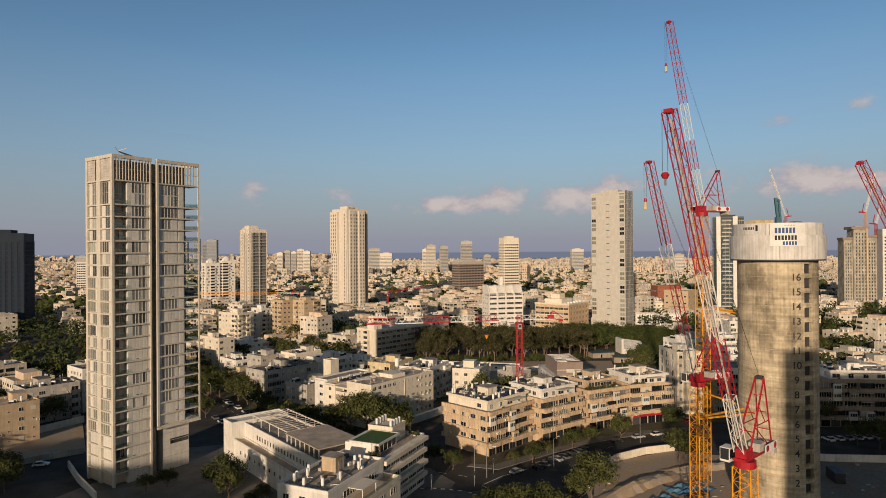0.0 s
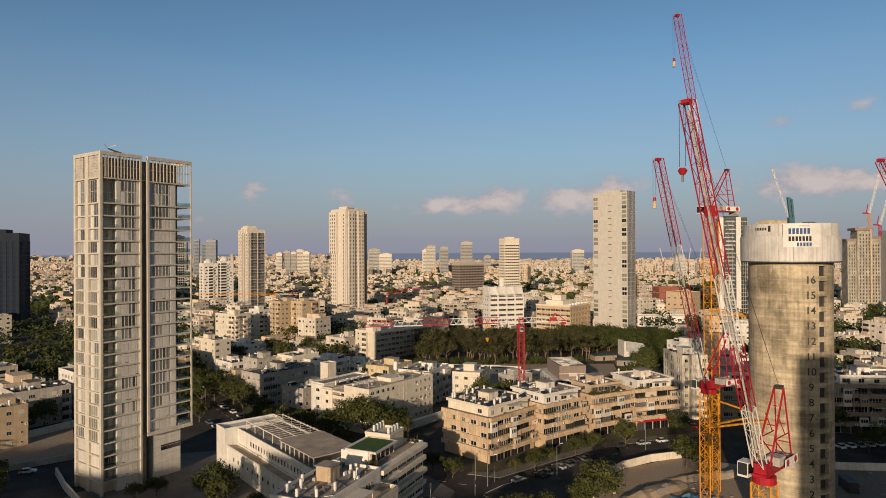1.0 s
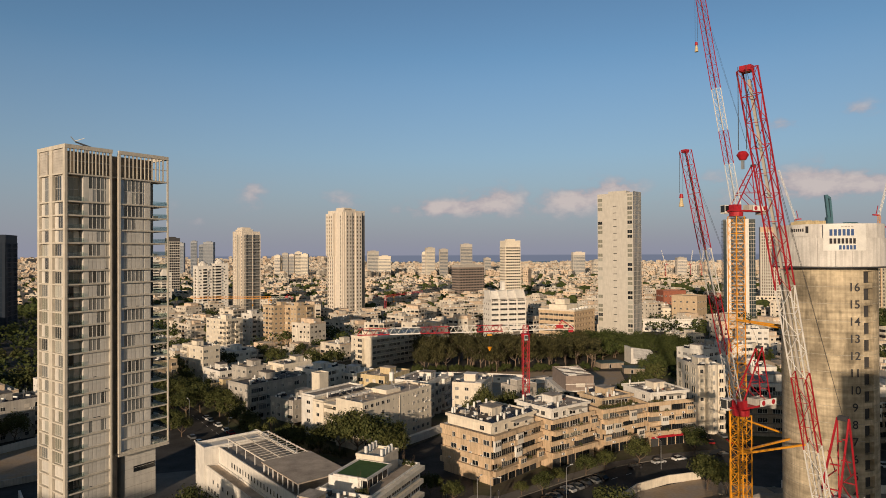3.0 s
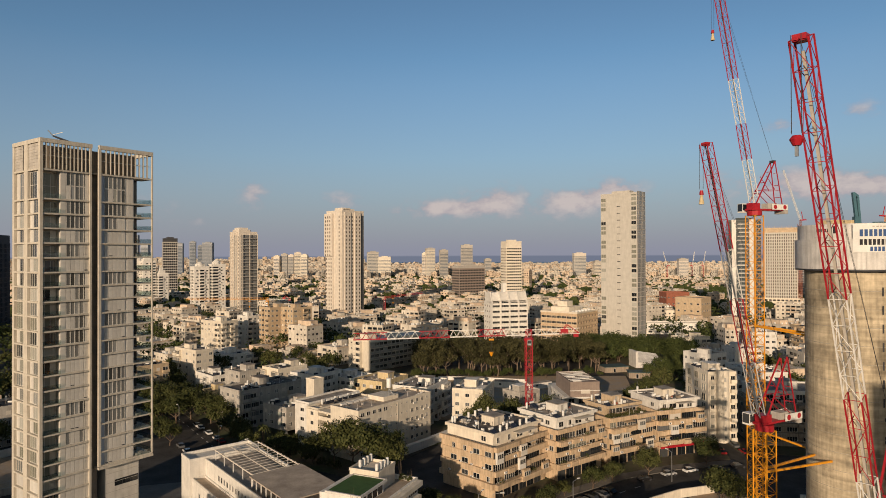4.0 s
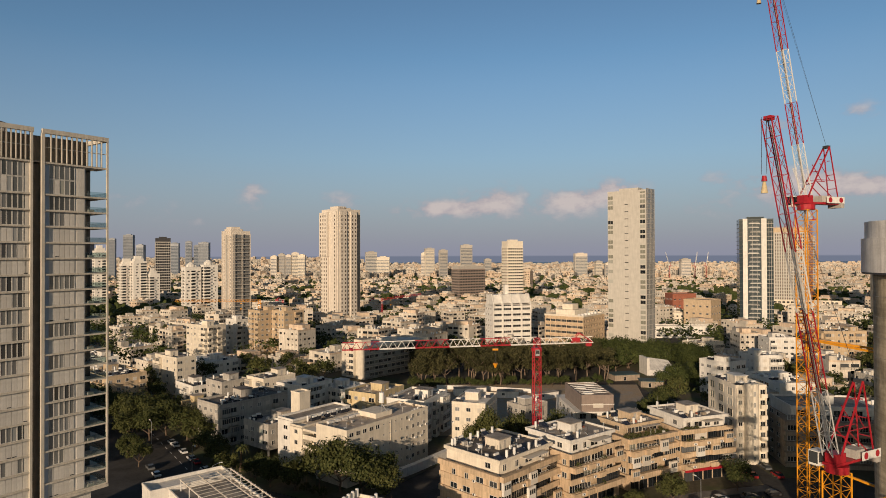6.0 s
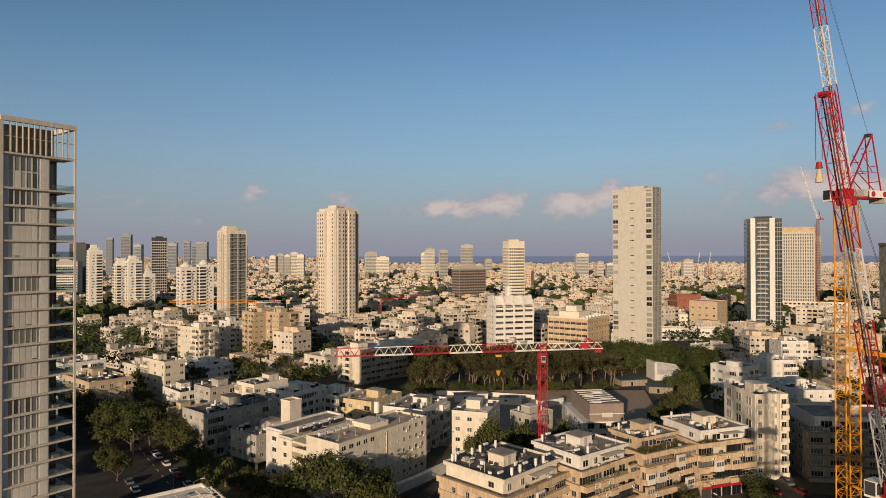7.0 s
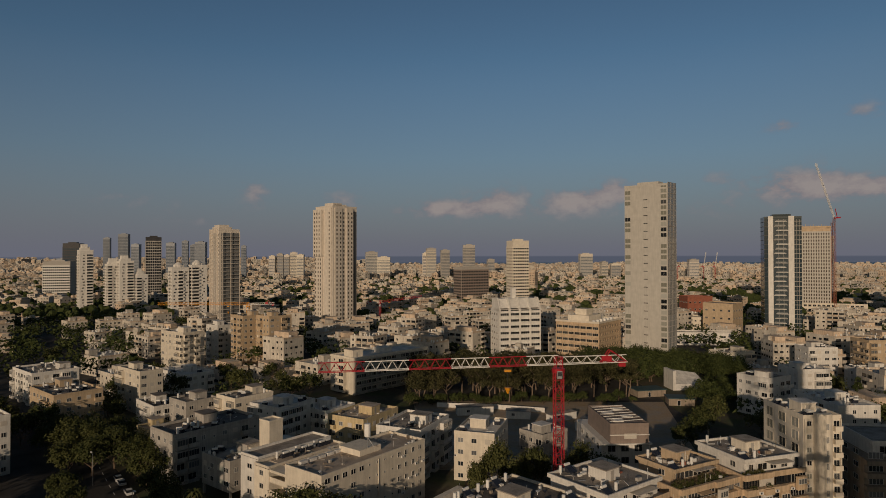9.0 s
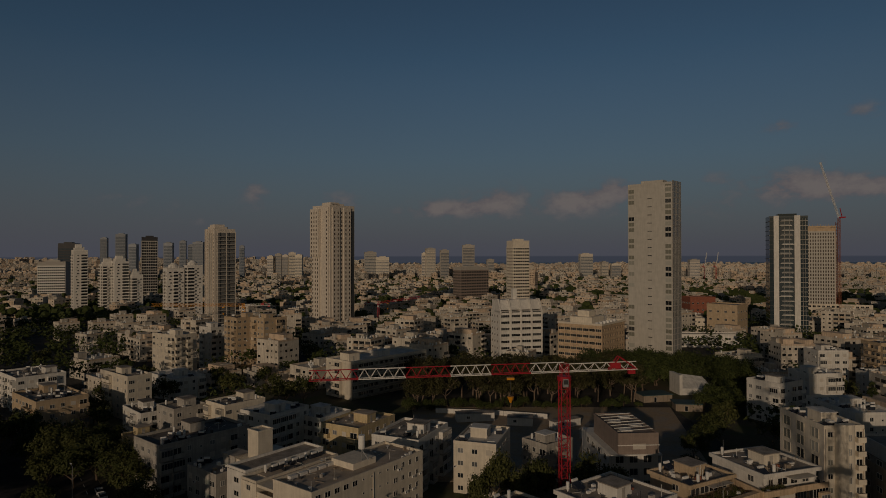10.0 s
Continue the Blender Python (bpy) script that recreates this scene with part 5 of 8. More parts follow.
        for k in range(7):
            piece("window", window_mesh(3.3, 1.5, 3, "glass_dark", "cream"), root, on_face("l", 2.0 + k * 3.65, z + 0.5, W, D, 0.003))


tan_office()


def slab_office():
    W, D, H = 46.0, 17.0, 15.6
    root = thing("office_building", pose(-38.0, 357.0, 0, 0, 0, 48), "weathered five-storey office with a shade-grey long front, strip windows and end balconies", "building")
    claim(-38.0, 357.0, 48, W, D, 3)
    part("wall", MB().box(0, 0, 0, W, D, H), "cream", root)
    part("parapet", ring_wall(-0.1, -0.1, W + 0.1, D + 0.1, 0.3, H + 0.01, H + 0.9), "cream", root)
    part("roof", MB().box(0.3, 0.3, H - 0.1, W - 0.3, D - 0.3, H + 0.1), "roof_white", root)
    # grey over the cream wall: this side's shade is put into its colour
    part("long_front", MB().box(0.3, -0.3, 0.4, W, -0.003, H - 0.2), "grey", root, "grey sheet that darkens the shaded long front")
    hut_part(root, 3, 5, H + 0.1, 6, 6, 3.2, "cream")
    part("plant_room", MB().box(20, 6, H + 0.1, 28, 11, H + 2.4), "white", root)
    for fl in range(5):
        z = 1.0 + fl * 3.0
        for k in range(15):
            piece("window", window_mesh(2.5, 1.45, 3, "glass_dark" if (k * 7 + fl * 5) % 4 else "glass_pale", "shutter", 0.1), root, pose(2.0 + k * 3.0, -0.305, z + 0.5))
        part("ledge", MB().box(0.3, -0.95, z + 2.25, W, -0.306, z + 2.42), "cream", root)
        part("ledge", MB().box(0.3, -0.75, z + 0.1, W, -0.306, z + 0.22), "shutter", root)
        piece("balcony", tray_mesh(5.4, "cream", 1.7, 0.9), root, on_face("l", 8.8, z - 0.1, W, D, 0.003))
        piece("balcony_door", window_mesh(4.6, 2.1, 4, "glass_dark"), root, on_face("l", 8.8, z - 0.07, W, D, 0.005))
        part("side_wall", MB().box(-1.7, 5.7, z - 0.3, -0.006, 5.95, z + 2.7), "cream", root)
        for s in (14.2,):
            piece("window", window_mesh(0.9, 1.0, 1, "glass_dark"), root, on_face("l", s, z + 0.8, W, D, 0.003))


slab_office()


def rail_mesh(w):
    """White posts and a top rail above a parapet."""
    b = MB()
    b.box(-w / 2, -0.03, 0.40, w / 2, 0.03, 0.45)
    n = max(4, int(w / 1.1))
    for k in range(n + 1):
        x = -w / 2 + k * (w - 0.07) / n
        b.box(x, -0.03, 0, x + 0.07, 0.03, 0.38)
    return b.mesh("railing", "frame")


# ---- the curved row of stone terraced houses with shops ----
def terrace_block(x, y, ang, w, d, seed, label, pent=(1.6, 1.6, 3.0), stone="stone", fh=3.1, ground=3.4, floors=3, tanks=6, roof="roof_grey", awning=None, pwall="white", group="curved row of stone houses"):
    rnd = random.Random(seed)
    root = thing("terraced_apartment_house", pose(x, y, 0, 0, 0, ang), label, "building", group)
    claim(x, y, ang, w, d, 2)
    h = ground + floors * fh
    part("wall", MB().box(0.9, 2.0, 0, w, d, h), stone, root)
    part("shop_front", MB().box(0.9, 0.9, 0, w, 1.99, ground - 0.36), stone, root)
    # shops
    for k in range(int(w / 3.2)):
        piece("shop_window", window_mesh(2.8, 2.6, 2, "glass_dark", "dark"), root, pose(2.6 + k * 3.2, 0.898, 0.15))
    part("canopy", MB().box(0.2, -0.5, ground - 0.55, w - 0.2, 0.895, ground - 0.35), awning or stone, root)
    if awning:
        part("awning", MB().box(0.4, -0.75, ground - 1.0, w * 0.75, -0.51, ground - 0.3), awning, root, "bold red shop awning")
    for fl in range(floors + 1):
        z = ground + fl * fh
        o = (0.0, 0.8, 0.2, 1.1, 0.4)[(fl + seed) % 5]
        top = 1.15 if fl < floors else 1.0
        # stepped parapets, in two runs that jut differently
        cutx = w * rnd.uniform(0.35, 0.65)
        part("parapet", MB().box(0.002, -o, z - 0.35, cutx, 0.25, z + top - 0.15), stone, root)
        part("parapet", MB().box(cutx, -o + rnd.choice((-0.5, 0.4)), z - 0.35, w, 0.25, z + top - 0.15), stone, root)
        part("parapet", MB().box(-o * 0.6, 0.26, z - 0.35, 0.25, d, z + top - 0.15), stone, root)
        part("floor_slab", MB().box(0.26, 0.26, z - 0.3, w - 0.01, d, z), stone, root)
        if fl == floors:
            break
        n = int(w / 4.2)
        for k in range(n):
            ww = w / n
            s = (k + 0.5) * ww
            r = rnd.random()
            if r < 0.45:
                piece("railing", cached(("rail", round(ww - 0.2, 1)), lambda: rail_mesh(round(ww - 0.2, 1))), root, pose(s, -o * 0.3 + 0.1, z + 0.998))
                piece("balcony_door", window_mesh(round(ww * 0.9, 1), 2.3, 4, "glass_dark" if r < 0.38 else "glass_pale"), root, pose(s, 1.997, z + 0.05))
                if rnd.random() < 0.35:
                    part("awning", MB().box(s - ww * 0.42, -0.55 - o, z + fh - 0.62, s + ww * 0.42, 0.2, z + fh - 0.52), rnd.choice(("shutter", "white", "tan")), root)
            elif r < 0.9:
                piece("ribbon_window", window_mesh(round(ww - 0.25, 1), fh - 1.15 + 0.25, 5, "glass_dark" if r < 0.8 else "glass", ("frame", "taupe", "dark")[int(r * 97) % 3], 0.055), root, pose(s, 0.35 if r < 0.6 else 0.7, z + 0.72))
            elif r < 0.96:
                piece("shutter", shutter_mesh(round(ww - 0.3, 1), 1.9), root, pose(s, 0.6, z + 0.8))
            else:
                piece("balcony_door", window_mesh(2.4, 2.2, 2, "glass_dark"), root, pose(s, 1.995, z + 0.05))
            if rnd.random() < 0.5:
                piece("air_conditioner", ac_mesh(), root, pose(s + ww * 0.3, -o, z - 0.05))
            if rnd.random() < 0.22:
                gb = MB()
                clump(gb, 0, 0, 0, 0.75, 60, 0.13, rnd)
                part("balcony_plant", gb, "leaf", root, "green plant over the parapet", m=pose(s, -o * 0.5 + 0.2, z + 1.15))
            if rnd.random() < 0.25:
                bx = s + ww * rnd.uniform(-0.3, 0.1)
                bay_part = part("enclosed_balcony", MB().box(bx - 1.3, -o - 0.55, z - 0.3, bx + 1.3, -o + 0.1, z + fh - 0.5), rnd.choice(("shutter", "white", stone)), root)
                piece("window", window_mesh(2.3, 1.2, 3, "glass_smoke"), bay_part, pose(bx, -o - 0.553, z + 0.95))
            if rnd.random() < 0.3:
                part("bay", MB().box(s - ww * 0.46, -o - 0.45, z - 0.35, s + ww * 0.1, -o - 0.003, z + 0.85), stone, root)
        # end wall
        part("end_wall", MB().box(0.3, 0.9, z, 0.89, d, z + fh - 0.36), stone, root)
        for k in range(int(d / 4)):
            s = 2.4 + k * 4.0
            if rnd.random() < 0.8:
                piece("window", window_mesh(rnd.choice((1.1, 1.5, 2.2)), 1.35, 2, "glass_dark" if rnd.random() < 0.6 else "glass"), root, pose(0.298, s, z + 1.0, 0, 0, -90))
            if rnd.random() < 0.45:
                piece("air_conditioner", ac_mesh(), root, pose(0.298, s + 1.5, z + 0.85, 0, 0, -90))
    part("roof_terrace", MB().box(0.3, 0.3, h - 0.02, w - 0.05, d - 0.05, h + 0.06), "roof_dust", root)
    if pent:
        px, py, ph = pent
        part("penthouse", MB().box(px + 0.6, py + 0.8, h + 0.05, w - 1.0, d - 0.4, h + ph), pwall, root)
        part("roof_parapet", ring_wall(px, py, w - 0.4, d, 0.3, h + ph - 0.25, h + ph + 0.55), pwall, root)
        part("roof", MB().box(px + 0.3, py + 0.3, h + ph - 0.1, w - 0.7, d - 0.3, h + ph + 0.05), roof, root)
        hut_part(root, px + (w - px) * 0.35, py + (d - py) * 0.35, h + ph + 0.05, 4.2, 4.4, 2.3, "cream" if seed % 2 else pwall, "roof_grey")
        for k in range(4):
            piece("window", window_mesh(rnd.choice((1.2, 1.8, 2.6)), 1.5, 2, "glass_dark"), root, pose(px + 2.5 + k * (w - px - 5) / 3.5, py + 0.797, h + 0.6))
        piece("window", window_mesh(1.6, 1.3, 2, "glass_dark"), root, pose(px + 0.597, py + 4, h + 0.9, 0, 0, -90))
        part("awning", MB().box(w * 0.45, py - 1.6, h + 2.3, w * 0.8, py + 0.795, h + 2.42), "shutter", root)
        zt = h + ph + 0.05
    else:
        px = py = 0.5
        zt = h + 0.06
    # ducts, pipes and stored boards on the roof
    for k in range(9):
        p, q = rnd.uniform(px + 1, w - 3), rnd.uniform(py + 1, d - 2)
        if rnd.random() < 0.4:
            part("roof_pipe", MB().bar((p, q, zt + 0.2), (p + rnd.uniform(1.5, 4) * rnd.choice((-1, 1)) * 0.5, q + rnd.uniform(-2, 2), zt + 0.2), 0.14), rnd.choice(("steel", "tank")), root)
        else:
            part("roof_box", MB().box(p, q, zt, p + rnd.uniform(0.5, 1.6), q + rnd.uniform(0.4, 1.2), zt + rnd.uniform(0.25, 0.9)), rnd.choice(("grey", "tan", "white", "dark", "brick_red")), root)
    clutter(root, px + 0.8, py + 0.8, w - 1.8, d - 1.2, zt, 34, rnd)
    if pent:
        clutter(root, 0.5, 0.5, w - 1.0, min(pent[1] + 0.5, 2.0), h + 0.06, 12, rnd)
    part("roof_antenna", MB().bar((px + 2.2, d - 2, zt), (px + 2.2, d - 2, zt + 3.6), 0.06), "steel", root)
    for k in range(tanks):
        p = px + 1.2 + (k * 1.37 % (w - px - 3))
        q = (d - 1.3) if k % 2 else (py + 1.3)
        gx, gy = local(x, y, ang, p, q)
        heater_at(gx, gy, zt, ang + 90, k % 3 != 0)
    return root


terrace_block(13.2, 184.2, 45, 22.0, 19.0, 3, "beige stone corner house with stepped parapets and a cream penthouse", floors=3, tanks=14, roof="roof_tar", pwall="cream")
terrace_block(31.0, 197.0, 37, 19.0, 17.0, 4, "beige stone house with ribbon windows and a white penthouse", floors=3, ground=4.0, tanks=4, roof="roof_grey")
terrace_block(48.6, 209.8, 29, 17.5, 15.0, 6, "ochre stone house with planted roof terraces", floors=3, ground=3.8, pent=(3.0, 4.0, 2.6), pwall="tan", tanks=5)
terrace_block(128.0, 214.0, -6, 27.0, 15.0, 8, "grey-brown terraced block with deep shaded balconies", stone="taupe", floors=4, ground=3.2, tanks=7, pent=(5.0, 3.0, 2.8), group="")
terrace_block(64.8, 216.6, 19, 17.5, 17.0, 9, "beige stone house with a red shop canopy and white penthouse", floors=3, ground=4.2, awning="red", tanks=3)


# ---- pale block with the stair tower ----
def stair_block():
    root = thing("institution_building", pose(-24.6, 214.1, 0, 0, 0, 52), "cream plastered five-storey block with a stair tower and small windows", "building")
    claim(-24.6, 214.1, 52, 34, 13, 2)
    claim(-36.5, 226.4, 52, 22, 14, 1)
    W, D, H = 33.7, 12.1, 14.6
    part("wall", MB().box(0, 0, 0, W, D, H), "cream", root)
    part("parapet", ring_wall(-0.02, -0.02, W + 0.02, D + 0.02, 0.3, H + 0.003, H + 0.75), "cream", root)
    part("roof", MB().box(0.3, 0.3, H - 0.05, W - 0.3, D - 0.3, H + 0.12), "roof_dust", root)
    rnd = random.Random(4)
    for fl in range(5):
        z = 1.2 + fl * 2.9
        for k in range(13):
            s = 1.6 + k * 2.5
            if k < 5:
                size = (1.5, 1.2, 2) if (fl in (2, 4) or rnd.random() < 0.4) else None
            elif k < 9:
                size = (0.55, 0.5, 1)
            else:
                size = (1.1, 1.2, 2)
            if size:
                piece("window", window_mesh(*size, "glass_dark"), root, pose(s, -0.003, z + (0.9 if size[0] < 0.8 else 0.4)))
            if k > 8 and rnd.random() < 0.5:
                piece("air_conditioner", ac_mesh(), root, pose(s + 1.1, -0.003, z))
        if fl in (1, 3):
            piece("window", window_mesh(1.5, 1.2, 2, "glass_dark"), root, on_face("l", 3.6, z + 0.4, W, D, 0.003))
    part("downpipe", MB().bar((17, -0.12, 0), (17, -0.12, H), 0.16), "cream", root)
    part("raised_roof", MB().box(15, 4, H + 0.1, 22, 11, H + 1.5), "cream", root)
    # landings open to the street beside the end wall, then the rear wings
    part("wing", MB().box(4.2, D + 0.004, 0, 24, 18.6, 12.6), "cream", root)
    part("wing", MB().box(0.5, 18.6, 0, 24, 24.0, 12.6), "cream", root)
    part("wing", MB().box(1.6, 24.01, 0, 24, 31.0, 13.4), "white", root)
    part("rear_wing", MB().box(9, 31.004, 0, 22, 40, 12.0), "cream", root)
    part("roof", MB().box(4.5, D + 0.4, 12.61, 23.6, 23.6, 12.72), "roof_dust", root)
    part("roof", MB().box(2.0, 24.3, 13.41, 23.6, 30.7, 13.5), "roof_grey", root)
    part("parapet", ring_wall(0.5, 18.62, 24, 24.0, 0.3, 12.73, 13.3), "cream", root)
    part("parapet", ring_wall(1.6, 24.02, 24, 31.0, 0.3, 13.51, 14.1), "white", root)
    part("slot_roof", MB().box(0.8, D + 0.01, 12.0, 4.19, 18.59, 12.6), "cream", root)
    for fl in range(4):
        z = 0.9 + fl * 3.0
        part("landing", MB().box(0.8, D + 0.02, z - 0.2, 4.19, 18.59, z), "cream", root)
        part("landing_parapet", MB().box(0.8, D + 0.02, z + 0.001, 1.0, 18.59, z + 1.05), "cream", root)
        # dark pane on the back wall gives the open landing its shade
        piece("opening", window_mesh(5.4, 2.0, 2, "glass_dark", "cream", 0.1), root, pose(4.197, D + 3.2, z + 0.3, 0, 0, -90))
        piece("window", window_mesh(1.4, 1.2, 2, "glass_dark"), root, pose(0.497, 21.3, z + 0.9, 0, 0, -90))
        piece("window", window_mesh(1.8, 1.2, 2, "glass_dark"), root, pose(1.597, 27.4, z + 0.9, 0, 0, -90))
    part("stair_tower", MB().box(11.5, 33.2, 11.9, 15.7, 37.4, 18.6), "cream", root)
    part("tower_parapet", ring_wall(11.4, 33.1, 15.8, 37.5, 0.3, 18.61, 19.0), "cream", root)
    for k in range(9):
        gx, gy = local(-24.6, 214.1, 52, 6 + k * 1.9, 22.8)
        heater_at(gx, gy, 12.73, 52 - 90, k % 3 == 0)
    clutter(root, 0.8, 0.8, 13.5, D - 2.4, H + 0.12, 16, rnd)
    clutter(root, 23.0, 0.8, W - 1.2, D - 1.4, H + 0.12, 14, rnd)
    clutter(root, 6.0, D + 1.0, 22.5, 22.0, 12.72, 22, rnd)
    for k in range(5):
        part("skylight", MB().box(3 + k * 2.6, D - 1.9, H + 0.13, 5.0 + k * 2.6, D - 0.9, H + 0.8), "roof_white", root)
    mast = thing("antenna_mast", pose(*local(-24.6, 214.1, 52, 18, 4.5), H + 1.5), "white ring-shaped antenna on a steel mast on the roof", "antenna")
    part("pole", MB().cyl(0, 0, 0, 6.5, 0.12, 8), "steel", mast)
    part("drum", MB().cyl(0, 0, 2.6, 5.6, 0.75, 14), "tank", mast)
    part("brace", MB().bar((1.6, 0, 0), (0, 0, 2.4), 0.12), "steel", mast)


stair_block()


# ---- long white building with roof pergola ----
def pergola_building():
    A = 39.5
    root = thing("public_building", pose(-36.5, 152.8, 0, 0, 0, A), "long white building with small windows and a roof pergola", "building")
    claim(-36.5, 152.8, A, 17, 46, 1)
    L = 46.5
    # lower front storey and set-back upper storey
    part("wall", MB().box(0, -8, 0, 3.2, L - 8, 6.4), "white", root)
    part("parapet", ring_wall(-0.05, -8.05, 3.19, L - 7.95, 0.25, 6.41, 7.0), "white", root)
    part("terrace", MB().box(0.25, -7.7, 6.3, 3.18, L - 8.3, 6.5), "roof_dust", root)
    part("wall", MB().box(3.2, -6, 0, 17.0, L - 8, 10.4), "white", root)
    part("end_block", MB().box(-0.6, L - 7.99, 0, 17.0, L - 1.5, 10.9), "white", root)
    part("parapet", ring_wall(-0.65, L - 7.98, 17.05, L - 1.45, 0.3, 10.91, 11.6), "white", root)
    part("parapet", ring_wall(3.15, -6.05, 17.05, L - 8.0, 0.3, 10.41, 11.1), "white", root)
    part("roof", MB().box(3.5, -5.7, 10.3, 16.7, L - 8.3, 10.5), "roof_grey", root)
    for k in range(20):
        s = -4 + k * 1.75
        piece("window", window_mesh(0.8 if k < 16 else 1.1, 1.4, 1, "glass", "white"), root, pose(3.198, s, 7.9, 0, 0, -90))
    for k in range(13):
        piece("window", window_mesh(1.1, 1.2, 1, "glass", "white"), root, pose(-0.003, -5 + k * 3.2, 3.4, 0, 0, -90))
    for k in range(4):
        piece("window", window_mesh(1.2, 1.2, 1, "glass", "white"), root, pose(-0.003, 30 + k * 2.2, 0.9, 0, 0, -90))
    # pergola of pale steel
    for x in (5.2, 9.2, 13.2, 16.2):
        part("pergola_beam", MB().box(x - 0.1, 14, 12.9, x + 0.1, L - 9, 13.15), "shutter", root)
    for k in range(13):
        y0 = 14.2 + k * 1.9
        part("pergola_slat", MB().box(5.0, y0 - 0.06, 13.16, 16.4, y0 + 0.06, 13.26), "shutter", root)
        if k % 3 == 0:
            for x in (5.2, 16.2):
                part("pergola_post", MB().box(x - 0.08, y0 - 0.08, 10.5, x + 0.08, y0 + 0.08, 12.9), "cwhite", root)
    part("canopy", MB().box(4.2, -4.5, 12.9, 16.8, 13.9, 13.15), "roof_dust", root, "flat dusty canopy over the roof terrace")
    for k in range(8):
        part("canopy_post", MB().box(4.6, -4 + k * 2.5, 10.5, 4.8, -3.8 + k * 2.5, 12.9), "cwhite", root)


pergola_building()


# ---- stepped block with the green roof ----
def green_roof_block():
    A = 66
    X, Y = -20.3, 128.7
    root = thing("apartment_building", pose(X, Y, 0, 0, 0, A), "white stepped apartment block with a green turf roof", "building")
    claim(X, Y, A, 42, 13, 1)
    part("wall", MB().box(-6.0, 0, 0, 16, 12.4, 13.2), "white", root)
    part("parapet", ring_wall(-6.05, -0.05, 16.05, 12.45, 0.35, 13.21, 13.9), "white", root)
    part("roof", MB().box(-5.65, 0.35, 13.1, 15.6, 12.1, 13.3), "roof_grey", root)
    hut_part(root, 5.0, 5.6, 13.3, 3.4, 3.6, 3.0, "tan", "roof_grey")
    part("lower_wing", MB().box(-4.0, -4.4, 0, 15.9, -0.06, 9.6), "cream", root)
    part("terrace", MB().box(-3.7, -4.1, 9.55, 15.6, -0.07, 9.7), "roof_dust", root)
    part("parapet", ring_wall(-4.05, -4.45, 15.95, -0.07, 0.25, 9.71, 10.6), "cream", root)
    part("glass_rail", MB().box(-3.9, -4.4, 10.61, 15.8, -4.35, 11.3), "glass_clear", root)
    part("pergola_roof", MB().box(1.0, -3.6, 12.2, 7.0, -0.07, 12.35), "shutter", root, "pale awning over the terrace")
    for px in (1.2, 6.6):
        part("pergola_post", MB().box(px, -3.5, 9.7, px + 0.15, -3.35, 12.2), "cwhite", root)
    for k in range(3):
        piece("glass_door", window_mesh(2.4, 2.3, 2, "glass_dark"), root, pose(0.5 + k * 5.0, -0.063, 9.75))
    for k, (p, q) in enumerate(((-3.0, 10.4), (-1.6, 10.8), (0.4, 9.6), (-4.4, 7.0), (-3.0, 3.4), (1.6, 2.2), (8.6, 2.0), (10.6, 2.6), (11.8, 5.0), (2.6, 10.9))):
        gx, gy = local(X, Y, A, p, q)
        heater_at(gx, gy, 13.3, A, True)
    for k in range(4):
        part("roof_pipe", MB().bar((-4.6 + k * 4.4, 1.4 + k % 2 * 2, 13.5), (-2.2 + k * 4.4, 4.6 + k % 3, 13.5), 0.13), "steel", root)
        part("roof_box", MB().box(9.6 + k * 1.4, 8.4, 13.3, 10.5 + k * 1.4, 9.4, 13.9 + 0.3 * (k % 2)), ("grey", "tan", "white", "dark")[k], root)
    clutter(root, -5.2, 0.8, 15, 11.4, 13.3, 30, random.Random(5))
    dish = MB().cyl(2.0, 3.2, 13.3, 14.1, 0.06, 6).cyl(2.0, 3.2, 14.1, 14.35, 0.2, 12, 0.62)
    part("satellite_dish", dish, "tank", root)
    part("wall", MB().box(16.0, 0.8, 0, 39, 13, 12.2), "white", root)
    part("terrace", MB().box(16.3, 1.1, 12.21, 38.7, 12.7, 12.3), "roof_dust", root)
    part("parapet", ring_wall(15.9, 0.75, 39.05, 13.05, 0.3, 12.31, 13.3), "white", root)
    part("penthouse", MB().box(19.5, 4.6, 12.3, 31, 12.5, 15.2), "white", root)
    part("turf_roof", MB().box(20.0, 3.6, 15.21, 29.6, 11.0, 15.45), "grass", root, "flat roof covered with green turf")
    part("roof_edge", ring_wall(19.6, 3.2, 30.0, 11.4, 0.38, 15.05, 15.55), "white", root)
    part("upper_roof", MB().box(30.2, 5.4, 12.3, 37.2, 12.4, 16.0), "cream", root)
    part("parapet", ring_wall(30.1, 5.3, 37.3, 12.5, 0.2, 16.01, 16.6), "cream", root)
    for k in range(5):
        piece("glass_door", window_mesh(2.0, 2.4, 1, "glass_dark", "white"), root, pose(21 + k * 2.1, 4.597, 12.4))
    for k in range(8):
        gx, gy = local(X, Y, A, 31.2 + k * 0.75, 6.4 + (k % 2) * 4.5)
        heater_at(gx, gy, 16.02, A, True)
    # right-hand street front: bands of windows between white parapets
    for fl in range(4):
        z = 1.0 + fl * 3.05
        jut = (0.25, 0.5, 0.25, 0.6)[fl]
        for k in range(5):
            x0 = 16.4 + k * 4.5
            part("balcony_parapet", MB().box(x0, -jut, z + 1.75, x0 + 4.4, 0.79, z + 2.75), "cream", root)
            piece("ribbon_window", window_mesh(4.0, 1.6, 4, "glass_dark", "frame"), root, pose(x0 + 2.2, 0.797, z + 0.05))
        for k in range(4):
            piece("window", window_mesh(2.2, 1.5, 3, "glass_dark"), root, pose(-1.5 + k * 4.6, -4.403 if fl < 3 else -0.003, z + (0.4 if fl < 3 else -0.4)))
